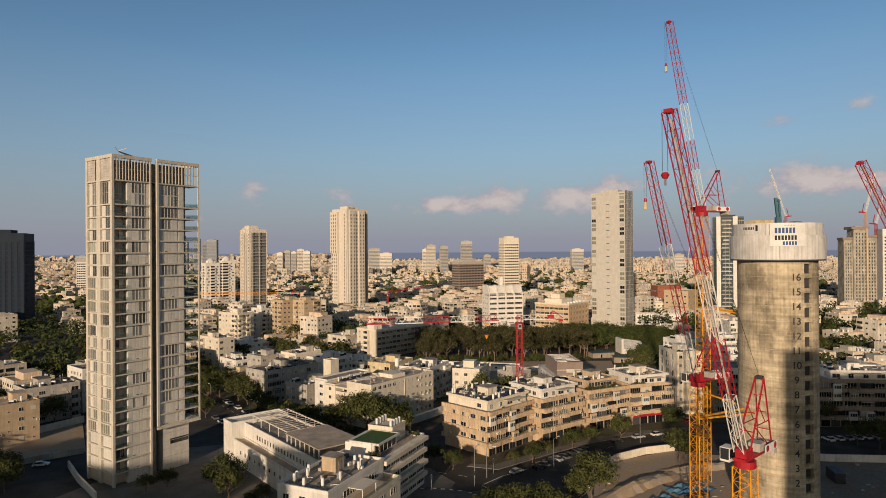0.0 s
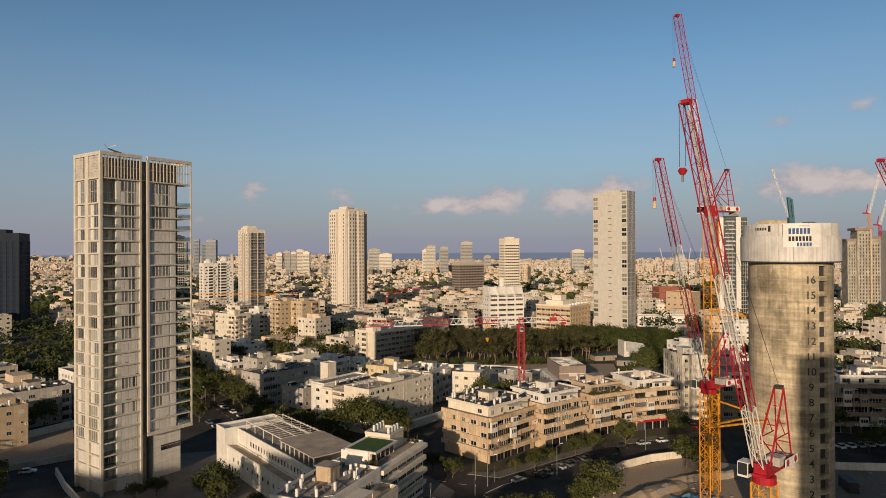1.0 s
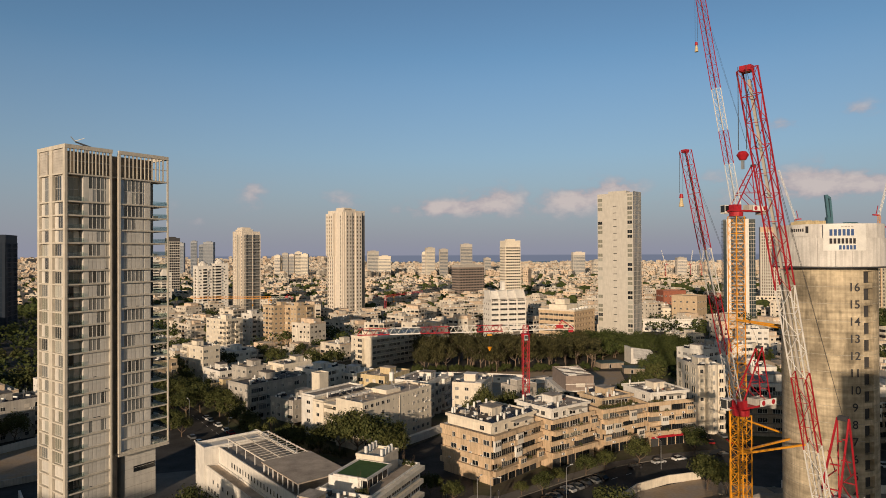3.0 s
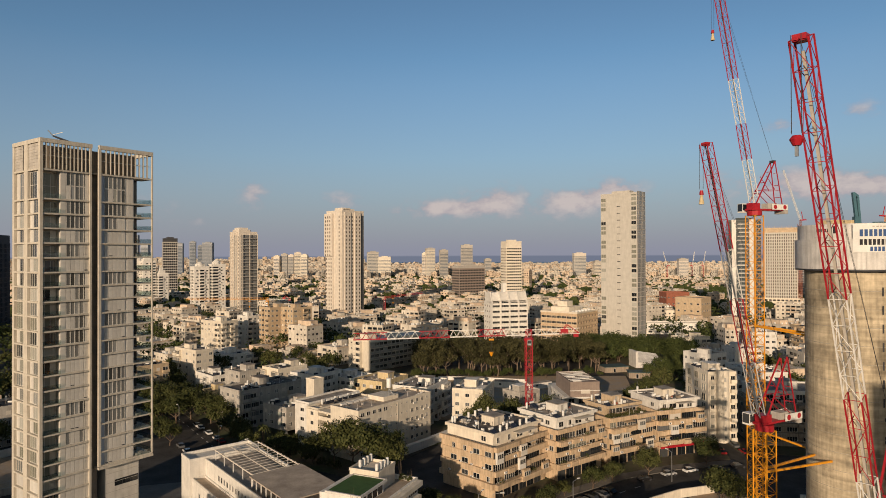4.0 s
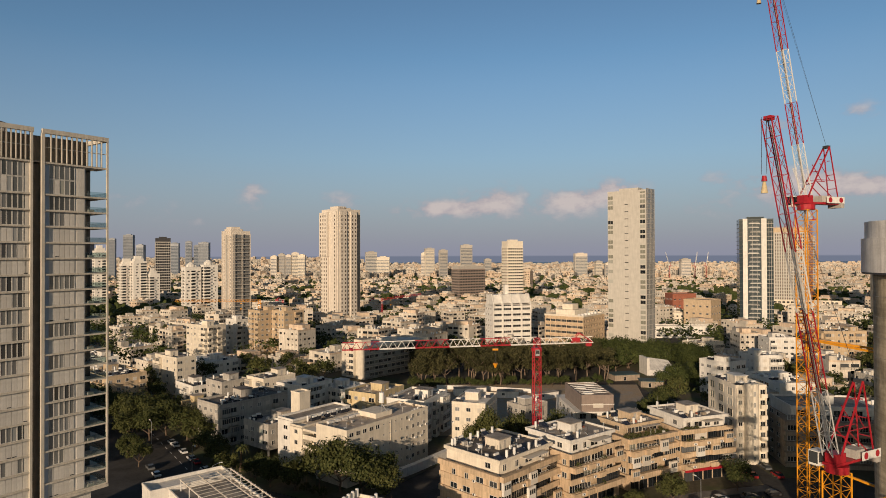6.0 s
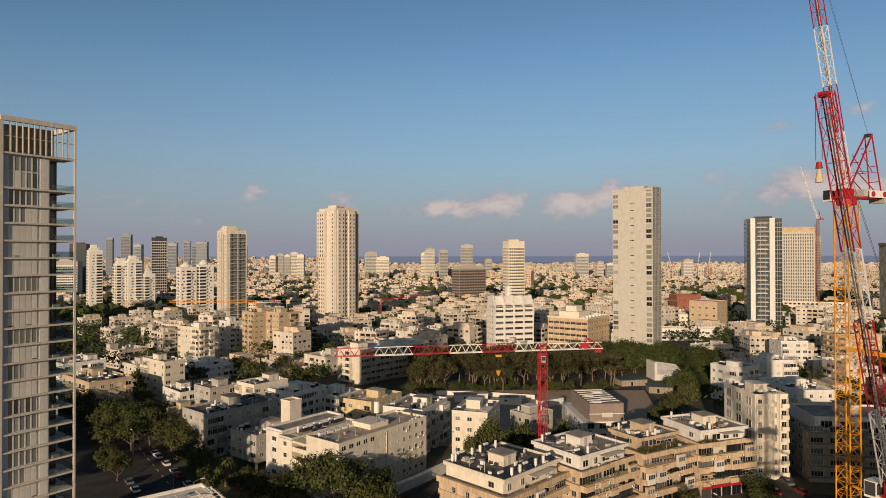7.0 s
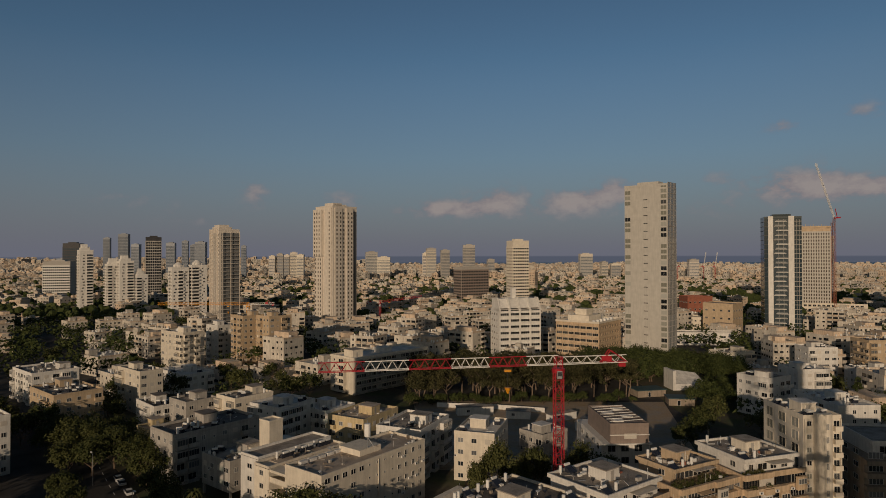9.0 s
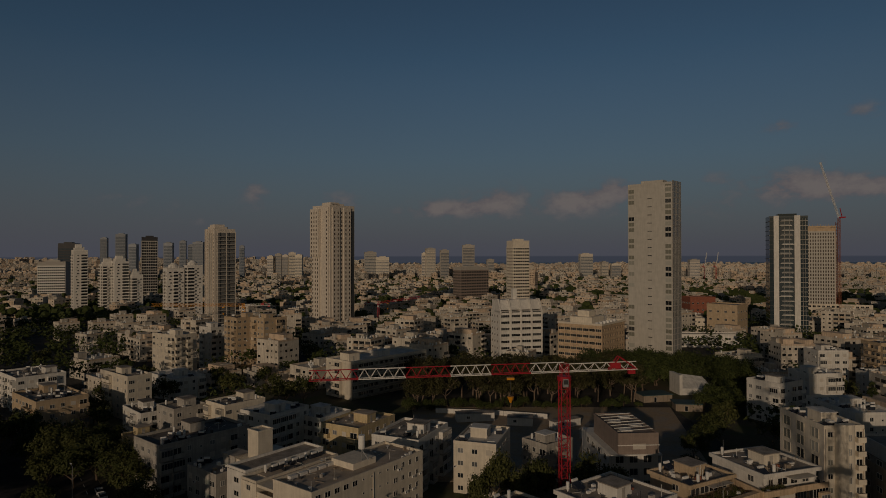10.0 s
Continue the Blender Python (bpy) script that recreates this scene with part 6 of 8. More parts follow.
        for k in range(3):
            piece("window", window_mesh(1.5, 1.4, 2, "glass_dark"), root, pose(-6.003, 2.2 + k * 4, z + 0.5, 0, 0, -90))
    for k, (p, q) in enumerate(((17.2, 2.0), (18.6, 3.0), (17.8, 3.6), (38.0, 2.2), (38.2, 4.0))):
        gx, gy = local(X, Y, A, p, q)
        SHRUBS.append((gx, gy, 12.3, 0.9 + 0.25 * (k % 3)))


SHRUBS = []
green_roof_block()


# ---- modern brown block, long grey block with penthouse ----
def brown_block():
    root = thing("apartment_building", pose(43.9, 252.0, 0, 0, 0, 4), "modern block with brown upper floor and rows of roof panels", "building")
    claim(43.9, 252.0, 4, 14, 26, 2)
    part("wall", MB().box(0, 2, 0, 13, 26, 10.4), "white", root)
    part("upper_storey", MB().box(2.0, 0.6, 10.41, 12.6, 21, 15.2), "brown", root, "brown clad upper storeys")
    part("parapet", ring_wall(1.95, 0.55, 12.65, 21.05, 0.25, 15.21, 15.8), "brown", root)
    part("terrace", MB().box(0, 0.2, 10.0, 13.4, 1.99, 10.4), "white", root)
    for k in range(7):
        part("roof_beam", MB().bar((2.4, 2.2 + k * 2.7, 15.9), (12.2, 3.6 + k * 2.7, 16.0), 0.16), "cwhite", root)
    for k in range(4):
        part("roof_panel", MB().box(4.0 + (k % 2) * 4.2, 4.0 + k * 4.2, 15.25, 7.0 + (k % 2) * 4.2, 6.2 + k * 4.2, 15.7), "roof_white", root)
    part("ledge", MB().box(1.8, 0.3, 12.6, 12.8, 0.59, 12.8), "white", root)
    for fl in range(3):
        for s in (5, 10, 15, 20):
            piece("window", window_mesh(2.2, 1.6, 2, "glass_dark"), root, pose(-0.003, s, 1.4 + fl * 3.2, 0, 0, -90))
        for s in (2.8, 6.5, 10.2):
            piece("window", window_mesh(2.2, 1.8, 2, "glass_dark"), root, pose(s, 1.997, 1.3 + fl * 3.2))
    piece("shutter", shutter_mesh(3.4, 1.4), root, pose(7.5, 0.597, 11.6))


brown_block()


def grey_block():
    A = -7
    root = thing("apartment_building", pose(99.5, 230.0, 0, 0, 0, A), "grey-brown five-storey block with wide balconies and a white penthouse", "building")
    claim(99.5, 230.0, A, 30, 20, 2)
    part("wall", MB().box(0, 0.9, 0, 30, 19, 13.4), "taupe", root)
    for fl in range(5):
        z = 0.6 + fl * 3.0
        part("balcony_parapet", MB().box(-0.1, -0.6, z - 0.4, 13.5, 0.89, z + 0.75), "taupe", root)
        part("balcony_parapet", MB().box(13.6, -1.2, z - 0.4, 30, 0.89, z + 0.75), "taupe", root)
        for k in range(6):
            piece("window", window_mesh(3.2, 1.6, 4, "glass_dark" if k % 2 else "glass"), root, pose(2.6 + k * 4.9, 0.897, z + 0.8))
        for s in (4.5, 9.5, 15):
            piece("window", window_mesh(2.2, 1.3, 2, "glass_dark"), root, on_face("l", s, z + 0.9, 30, 19, 0.003))
    part("penthouse", MB().box(3, 3, 13.4, 26, 18.4, 16.4), "white", root)
    part("roof_parapet", ring_wall(2.7, 2.7, 26.3, 18.7, 0.3, 16.2, 17.1), "white", root)
    part("roof", MB().box(3.0, 3.0, 16.41, 26, 18.4, 16.55), "roof_grey", root)
    hut_part(root, 12, 8, 16.55, 5, 5, 2.6, "white")
    for k in range(4):
        piece("window", window_mesh(3.0, 1.9, 3, "glass_dark"), root, pose(6 + k * 5, 2.997, 14.0))


grey_block()

# slanted-roof hall among the fig trees
hall = thing("hall", pose(104.0, 366.0, 0, 0, 0, 5) @ Matrix.Diagonal((0.85, 0.9, 0.85, 1)), "small white hall with a sloping grey roof among trees", "building")
claim(101.0, 366.0, 5, 20, 14, 1)
part("wall", MB().box(0, 0, 0, 1.6, 11, 10.5), "white", hall)
b = MB()
b.v += [(1.6, 0, 0), (18, 0, 0), (18, 11, 0), (1.6, 11, 0), (1.6, 0, 3.6), (18, 0, 3.2), (18, 11, 7.2), (1.6, 11, 9.6)]
b.f += [(3, 2, 1, 0), (4, 5, 6, 7), (0, 1, 5, 4), (1, 2, 6, 5), (2, 3, 7, 6), (3, 0, 4, 7)]
b.mi = [0] * 6
part("sloping_roof", b, "roof_white", hall)
for k in range(8):
    x = 2.6 + k * 2.0
    part("roof_rib", MB().bar((x, 0.2, 3.68 - k * 0.05), (x, 10.8, 9.3 - k * 0.3), 0.14), "frame", hall)



# ---- the round concrete core under construction ----
# blotchy shadows on the core are painted into its concrete colour
M["core"] = surface("poured_concrete_core", (0.53, 0.445, 0.315), rough=0.9, var=0.5, scale=0.16, streak=0.25, bump=0.4, layers=0.25, shade_patch=0.42)


def round_core():
    X, Y, R = 78.0, 146.2, 8.4
    root = thing("concrete_core", pose(X, Y, 0), "round raw concrete building core with painted storey numbers", "concrete core")
    claim(X, Y, 0, 1, 1, 12)
    seg, fh = 64, 3.23
    zs = [0.0]
    for fl in range(18):
        zs += [fl * fh + 0.55, fl * fh + 2.75]
    zs.append(59.0)
    first = int(round((radians(-71) % (2 * math.pi)) / (2 * math.pi) * seg)) - 1
    hole = {first % seg, (first + 1) % seg, (first + 2) % seg}
    b = MB()
    for z in zs:
        b.v += [(R * math.cos(2 * math.pi * k / seg), R * math.sin(2 * math.pi * k / seg), z) for k in range(seg)]
    for j in range(len(zs) - 1):
        opening = j % 2 == 1 and j > 3
        run = sorted(hole, key=lambda k: (k - first) % seg)
        for k in range(seg):
            if opening and k in hole:
                continue
            k2 = (k + 1) % seg
            b.f.append((j * seg + k, j * seg + k2, (j + 1) * seg + k2, (j + 1) * seg + k))
            b.mi.append(0)
        if opening:
            i = len(b.v)
            ks = run + [(run[-1] + 1) % seg]
            for jj in (j, j + 1):
                b.v += [(b.v[jj * seg + k][0] * 0.9, b.v[jj * seg + k][1] * 0.9, zs[jj]) for k in ks]
            n = len(ks)
            # closed backs are coloured dark to stand for the unlit inside
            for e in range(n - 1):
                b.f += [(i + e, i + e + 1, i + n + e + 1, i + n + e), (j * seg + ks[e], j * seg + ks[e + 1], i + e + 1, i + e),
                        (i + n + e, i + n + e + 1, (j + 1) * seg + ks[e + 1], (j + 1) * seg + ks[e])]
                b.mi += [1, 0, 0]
            b.f += [(j * seg + ks[0], i, i + n, (j + 1) * seg + ks[0]), (i + n - 1, j * seg + ks[-1], (j + 1) * seg + ks[-1], i + n + n - 1)]
            b.mi += [0, 0]
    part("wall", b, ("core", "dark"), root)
    # pour joints
    ring = MB()
    for q, z in ((R + 0.035, 0), (R + 0.035, 0.09)):
        ring.v += [(q * math.cos(2 * math.pi * k / seg), q * math.sin(2 * math.pi * k / seg), z) for k in range(seg)]
    keep = [k for k in range(seg) if k not in hole]
    ring.f = [(k, (k + 1) % seg, seg + (k + 1) % seg, seg + k) for k in keep]
    ring.mi = [0] * len(ring.f)
    ringm = ring.mesh("pour_joint", "concrete")
    for fl in range(1, 19):
        piece("pour_joint", ringm, root, pose(0, 0, fl * fh - 0.2))
    # storey numbers
    az = radians(-92)
    for n in range(2, 17):
        cu = bpy.data.curves.new("storey_number", "FONT")
        cu.body, cu.size, cu.align_x, cu.extrude, cu.offset = str(n), 2.2, "CENTER", 0.01, 0.02
        cu.materials.append(M["dark"])
        o = new("storey_number", cu)
        o.parent = root
        a = az
        o.matrix_basis = Matrix.Translation((math.cos(a) * (R + 0.12), math.sin(a) * (R + 0.12), (n - 0.1) * fh + 2.6)) @ Matrix.Rotation(a + math.pi / 2, 4, "Z") @ Matrix.Rotation(math.pi / 2, 4, "X")
    # climbing formwork: two tiers of curved panels
    for r0, z0, z1, n, name in ((10.0, 58.6, 64.0, 22, "formwork_panel"), (9.5, 62.4, 66.7, 22, "guard_panel")):
        for k in range(n):
            a0, a1 = 2 * math.pi * k / n, 2 * math.pi * (k + 0.985) / n
            c = MB()
            m = 4
            for q in (r0, r0 - 0.12):
                for z in (z0, z1):
                    c.v += [(q * math.cos(a0 + (a1 - a0) * e / m), q * math.sin(a0 + (a1 - a0) * e / m), z) for e in range(m + 1)]
            s = m + 1
            for e in range(m):
                c.f += [(e, e + 1, s + e + 1, s + e), (3 * s + e, 3 * s + e + 1, 2 * s + e + 1, 2 * s + e), (s + e, s + e + 1, 3 * s + e + 1, 3 * s + e), (2 * s + e, 2 * s + e + 1, e + 1, e)]
            c.f += [(0, s, 3 * s, 2 * s), (m, 2 * s + m, 3 * s + m, s + m)]
            c.mi = [0] * len(c.f)
            part(name, c, "form", root)
    part("working_deck", MB().cyl(0, 0, 58.3, 58.55, 9.95, 48), "dark", root)
    part("upper_deck", MB().cyl(0, 0, 65.2, 65.4, 9.3, 48), "roof_dust", root)
    # banners with bars for writing
    def banner(a_mid, width, z0, z1, r, mat, bars):
        n = 8
        c = MB()
        for z in (z0, z1):
            c.v += [(r * math.cos(a_mid + width * (e / n - 0.5)), r * math.sin(a_mid + width * (e / n - 0.5)), z) for e in range(n + 1)]
        for e in range(n):
            c.f.append((e, e + 1, n + 2 + e, n + 1 + e))
            c.mi.append(0)
        bn = part("banner", c, mat, root, "white cloth banner with bars of dark writing")
        for a0, a1, za, zb, bm in bars:
            d = MB()
            q = r + 0.03
            k = 6
            for z in (za, zb):
                d.v += [(q * math.cos(a_mid + width * (a0 + (a1 - a0) * e / k)), q * math.sin(a_mid + width * (a0 + (a1 - a0) * e / k)), z) for e in range(k + 1)]
            for e in range(k):
                d.f.append((e, e + 1, k + 2 + e, k + 1 + e))
                d.mi.append(0)
            part("writing", d, bm, bn)
    rows = []
    for za, zb, n, lo, hi, bm in ((64.4, 65.6, 6, -0.36, 0.22, "ink_blue"), (62.9, 63.9, 7, -0.36, 0.26, "ink"), (61.8, 62.6, 5, -0.15, 0.26, "ink_blue"), (66.0, 66.2, 4, -0.1, 0.2, "grey")):
        for k in range(n):
            w = (hi - lo) / n
            rows.append((lo + k * w, lo + k * w + w * 0.7, za, zb, bm))
    banner(radians(-105), 0.72, 61.6, 66.6, 10.08, "tank", rows)
    rows = [(-0.4 + k * 0.09, -0.4 + k * 0.09 + 0.06, 65.3, 65.9, "ink") for k in range(7)] + [(0.28, 0.4, 65.0, 66.3, "ink")]
    banner(radians(-151), 0.46, 64.4, 66.6, 9.62, "form", rows)
    # placing boom and timber on the deck
    boom = thing("placing_boom", pose(X + 0.8, Y + 1.0, 65.4), "dark blue folded concrete placing boom on the core's deck", "boom")
    part("mast", MB().bar((0, 0, 0), (0, 0, 3), 0.9), "blue_steel", boom)
    part("arm", MB().bar((0, 0, 3), (-0.5, 0, 7.6), 0.5), "blue_steel", boom)
    part("arm", MB().bar((0.5, 0.3, 6.8), (1.0, 0.3, 0.8), 0.4), "blue_steel", boom)
    part("elbow", MB().bar((-0.5, 0, 7.4), (0.5, 0.3, 6.8), 0.5), "blue_steel", boom)
    st = thing("formwork_stack", pose(X - 5.2, Y - 2.0, 65.4, 0, 0, 20), "stack of yellow timber formwork on the deck", "formwork")
    for k in range(6):
        part("board", MB().box(-2.6 + k * 0.95, -1.6, 0, -1.75 + k * 0.95, 1.6, 1.9 + 0.25 * (k % 2)), "yellow", st)
    bx = thing("generator_box", pose(X + 3.0, Y - 2.5, 65.4, 0, 0, 30), "blue steel equipment box on the deck", "box")
    part("body", MB().box(-1.2, -0.8, 0, 1.2, 0.8, 1.8), "blue_steel", bx)


M["ink"] = surface("banner_ink_black", (0.03, 0.03, 0.035), var=0.1, bump=0)
M["ink_blue"] = surface("banner_ink_blue", (0.05, 0.10, 0.24), var=0.1, bump=0)
round_core()


# ---- cranes ----
def lattice(b, p, q, w, h, n, chord=0.16, brace=0.08, side=None, taper=1.0):
    """Four chords with zigzag bracing from p to q."""
    p, q = Vector(p), Vector(q)
    d = (q - p).normalized()
    sx = side if side is not None else d.cross(Vector((0, 0, 1)))
    if sx.length < 0.05:
        sx = Vector((1, 0, 0))
    sx = (sx - d * sx.dot(d)).normalized()
    sy = d.cross(sx)

    def corner(k, t):
        f = 1 - (1 - taper) * t
        cx, cy = ((-1, -1), (1, -1), (1, 1), (-1, 1))[k]
        return p.lerp(q, t) + sx * (cx * w / 2 * f) + sy * (cy * h / 2 * f)
    for k in range(4):
        b.bar(corner(k, 0), corner(k, 1), chord)
        k2 = (k + 1) % 4
        for e in range(n):
            t0, t1 = e / n, (e + 1) / n
            if e % 2:
                b.bar(corner(k, t0), corner(k2, t1), brace)
            else:
                b.bar(corner(k2, t0), corner(k, t1), brace)
            b.bar(corner(k, t1), corner(k2, t1), brace)
    return b


def luffing_crane(x, y, zs, tip, scheme, jw=1.4, mast=2.5, reach=1.4, hook_z=None, hook="bell", label="", aframe=11.0, walkway=0.14):
    """A tower crane with a steep jib: scheme lists (share of the jib from its foot, colour)."""
    root = thing("luffing_crane", pose(x, y, 0), label, "crane", "luffing tower cranes on the site")
    claim(x, y, 0, 1, 1, 4)
    tip = Vector(tip) - Vector((x, y, 0))
    flat = Vector((tip.x, tip.y, 0)).normalized()
    sidev = Vector((-flat.y, flat.x, 0))
    n = int(zs / 9)
    for k in range(n):
        z0, z1 = zs * k / n, zs * (k + 1) / n
        part("mast_section", lattice(MB(), (0, 0, z0), (0, 0, z1), mast, mast, 5, 0.17, 0.08, sidev), "orange", root)
    part("slewing_ring", MB().cyl(0, 0, zs, zs + 1.0, mast * 0.6, 16), "red", root)
    turn = math.degrees(math.atan2(flat.y, flat.x))
    rot = pose(0, 0, zs + 1.0, 0, 0, turn)       # +x towards the jib
    part("turntable", MB().box(-8.2, -0.9, 0.1, 1.8, 0.9, 0.45), "red", root, m=rot)
    part("tower_head", MB().box(-0.8, -0.8, 0.45, 1.4, 0.8, 1.7), "red", root, m=rot)
    part("winch_house", MB().box(-5.2, -0.9, 0.5, -3.0, 0.9, 1.7), "grey", root, m=rot)
    cw = part("counterweight", MB().box(-8.3, -1.3, -0.5, -7.3, 1.3, 1.2), "grey", root, m=rot)
    for yy, e in ((-1.42, -0.02), (1.42, 0.02)):
        rp = part("side_panel", MB().box(-8.2, min(yy, yy - 3 * e), 0.3, -3.6, max(yy, yy - 3 * e), 1.5), "cwhite", root, m=rot)
        for cx in (-7.3, -4.5):
            s = MB()
            i = 14
            s.v += [(cx + 0.5 * math.cos(2 * math.pi * k / i), yy + e, 0.9 + 0.5 * math.sin(2 * math.pi * k / i)) for k in range(i)]
            s.f = [tuple(range(i))]
            s.mi = [0]
            part("sign", s, "red", rp)
    cab = part("cab", MB().box(0.0, -2.7, -0.3, 2.0, -1.3, 1.7), "cwhite", root, m=rot)
    part("cab_glass", MB().box(2.003, -2.6, 0.0, 2.05, -1.4, 1.6), "glass_dark", cab)
    part("cab_glass", MB().box(0.4, -2.75, 0.2, 1.9, -2.703, 1.5), "glass_dark", cab)
    part("cab_glass", MB().box(0.4, -1.297, 0.2, 1.9, -1.25, 1.5), "glass_dark", cab)
    # A-frame leaning back over the winches
    apex = Vector((-5.4, 0, aframe))
    af = MB()
    for yy in (-1.0, 1.0):
        af.bar((0.6, yy, 1.5), apex + Vector((0, yy * 0.6, 0)), 0.2)
        af.bar((-7.2, yy, 0.5), apex + Vector((0, yy * 0.6, 0)), 0.16)
        af.bar((-1.2, yy * 0.9, aframe * 0.42), (-6.0, yy * 0.9, aframe * 0.42), 0.11)
        af.bar((-2.6, yy * 0.8, aframe * 0.7), (-5.2, yy * 0.8, aframe * 0.42), 0.09)
        af.bar((-1.2, yy * 0.9, aframe * 0.42), (-6.6, yy, 0.6), 0.12)
    for t in (0.25, 0.5, 0.75, 1.0):
        af.bar(Vector((0.6, -1, 1.5)).lerp(apex, t) + Vector((0, -0.0, 0)), Vector((0.6, 1, 1.5)).lerp(apex, t), 0.14)
        af.bar(Vector((-7.2, -1, 0.5)).lerp(apex, t), Vector((-7.2, 1, 0.5)).lerp(apex, t), 0.12)
    part("a_frame", af, "red", root, m=rot)
    part("sheave_block", MB().box(-5.8, -0.5, aframe - 0.25, -5.0, 0.5, aframe + 0.25), "dark", root, m=rot)
    # jib in coloured lengths
    foot = Vector((0, 0, zs + 2.6)) + flat * reach
    t0 = 0.0
    L = (tip - foot).length
    for share, colour in scheme:
        t1 = t0 + share
        a, b2 = foot.lerp(tip, t0), foot.lerp(tip, t1)
        part("jib_section", lattice(MB(), a, b2, jw, jw * 0.95, max(3, int(L * share / 2.4)), 0.12, 0.05, sidev), colour, root)
        t0 = t1
    d = (tip - foot).normalized()
    up = sidev.cross(d)
    part("jib_walkway", MB().bar(foot + d * 2, tip - d, walkway), "shutter", root)
    part("jib_head", MB().box(-0.35, -0.5, -0.35, 0.5, 0.5, 0.2), "red", root, m=pose(tip.x, tip.y, tip.z, 0, 0, turn))
    ap = rot @ apex
    part("pendant_rope", MB().bar(ap, tip - d * 1.5 - up * 0.5, 0.03), "dark", root)
    part("hoist_rope", MB().bar(ap, tip + d * 0.3 + up * 0.3, 0.025), "dark", root)
    # hook, hanging plumb under the jib's head
    if hook_z is None:
        return root
    hx, hy = tip.x + flat.x * 1.1, tip.y + flat.y * 1.1
    hz = hook_z
    for off in (-0.35, 0.35):
        part("hook_rope", MB().bar((hx + sidev.x * off, hy + sidev.y * off, hz + 1.2), (hx + sidev.x * off, hy + sidev.y * off, tip.z), 0.045), "dark", root)
    if hook == "bell":
        hk = part("hook_block", MB().cyl(hx, hy, hz + 0.3, hz + 1.0, 0.36, 12, 0.25), "red", root)
        part("ballast", MB().cyl(hx, hy, hz - 1.2, hz + 0.25, 0.42, 14, 0.18), "yellow", hk, "yellow conical ballast under the hook")
    else:
        hk = part("hook_block", MB().cyl(0, 0, 0, 0.45, 0.28, 12, 0.52).cyl(0, 0, 0.45, 0.75, 0.52, 12, 0.3), "red", root, m=pose(hx, hy, hz + 0.3, 0, 0, turn + 90))
        part("hook", MB().bar((0, 0, -0.8), (0, 0, 0), 0.22), "steel", hk)
    return root


luffing_crane(54.8, 134.8, 31.6, (42.5, 128.3, 79.0), ((0.2, "cwhite"), (0.24, "red"), (0.18, "cwhite"), (0.38, "red")), hook_z=70.5, label="red and white luffing tower crane on an orange mast")
luffing_crane(68.3, 164.8, 69.7, (58.8, 161.2, 119.6), ((0.2, "cwhite"), (0.16, "red"), (0.2, "cwhite"), (0.44, "red")), hook_z=107.8, reach=0.0, label="tallest red and white luffing crane on an orange mast")
luffing_crane(43.1, 89.6, 29.9, (27.6, 75.6, 77.8), ((0.18, "cwhite"), (0.18, "red"), (0.2, "cwhite"), (0.44, "red")), jw=1.35, walkway=0.22, hook_z=69.2, hook="block", label="near red and white luffing crane with a wide red hook block")
luffing_crane(106.0, 130.0, 38.0, (78.3, 117.0, 77.0), ((0.2, "cwhite"), (0.2, "red"), (0.2, "cwhite"), (0.4, "red")), hook_z=None, label="red luffing crane reaching over the site's edge")


def tri_jib(p, q, w, h, n, side):
    """Two lower chords and one upper, with zigzag sides."""
    b = MB()
    p, q = Vector(p), Vector(q)
    up = Vector((0, 0, h))
    l0, l1 = side * (w / 2), side * (-w / 2)
    b.bar(p + l0, q + l0, 0.17)
    b.bar(p + l1, q + l1, 0.17)
    b.bar(p + up, q + up, 0.19)
    for k in range(n):
        a, m, c = p.lerp(q, k / n), p.lerp(q, (k + 0.5) / n), p.lerp(q, (k + 1) / n)
        for l in (l0, l1):
            b.bar(a + l, m + up, 0.09)
            b.bar(m + up, c + l, 0.09)
        b.bar(a + l0, a + l1, 0.08)
    return b


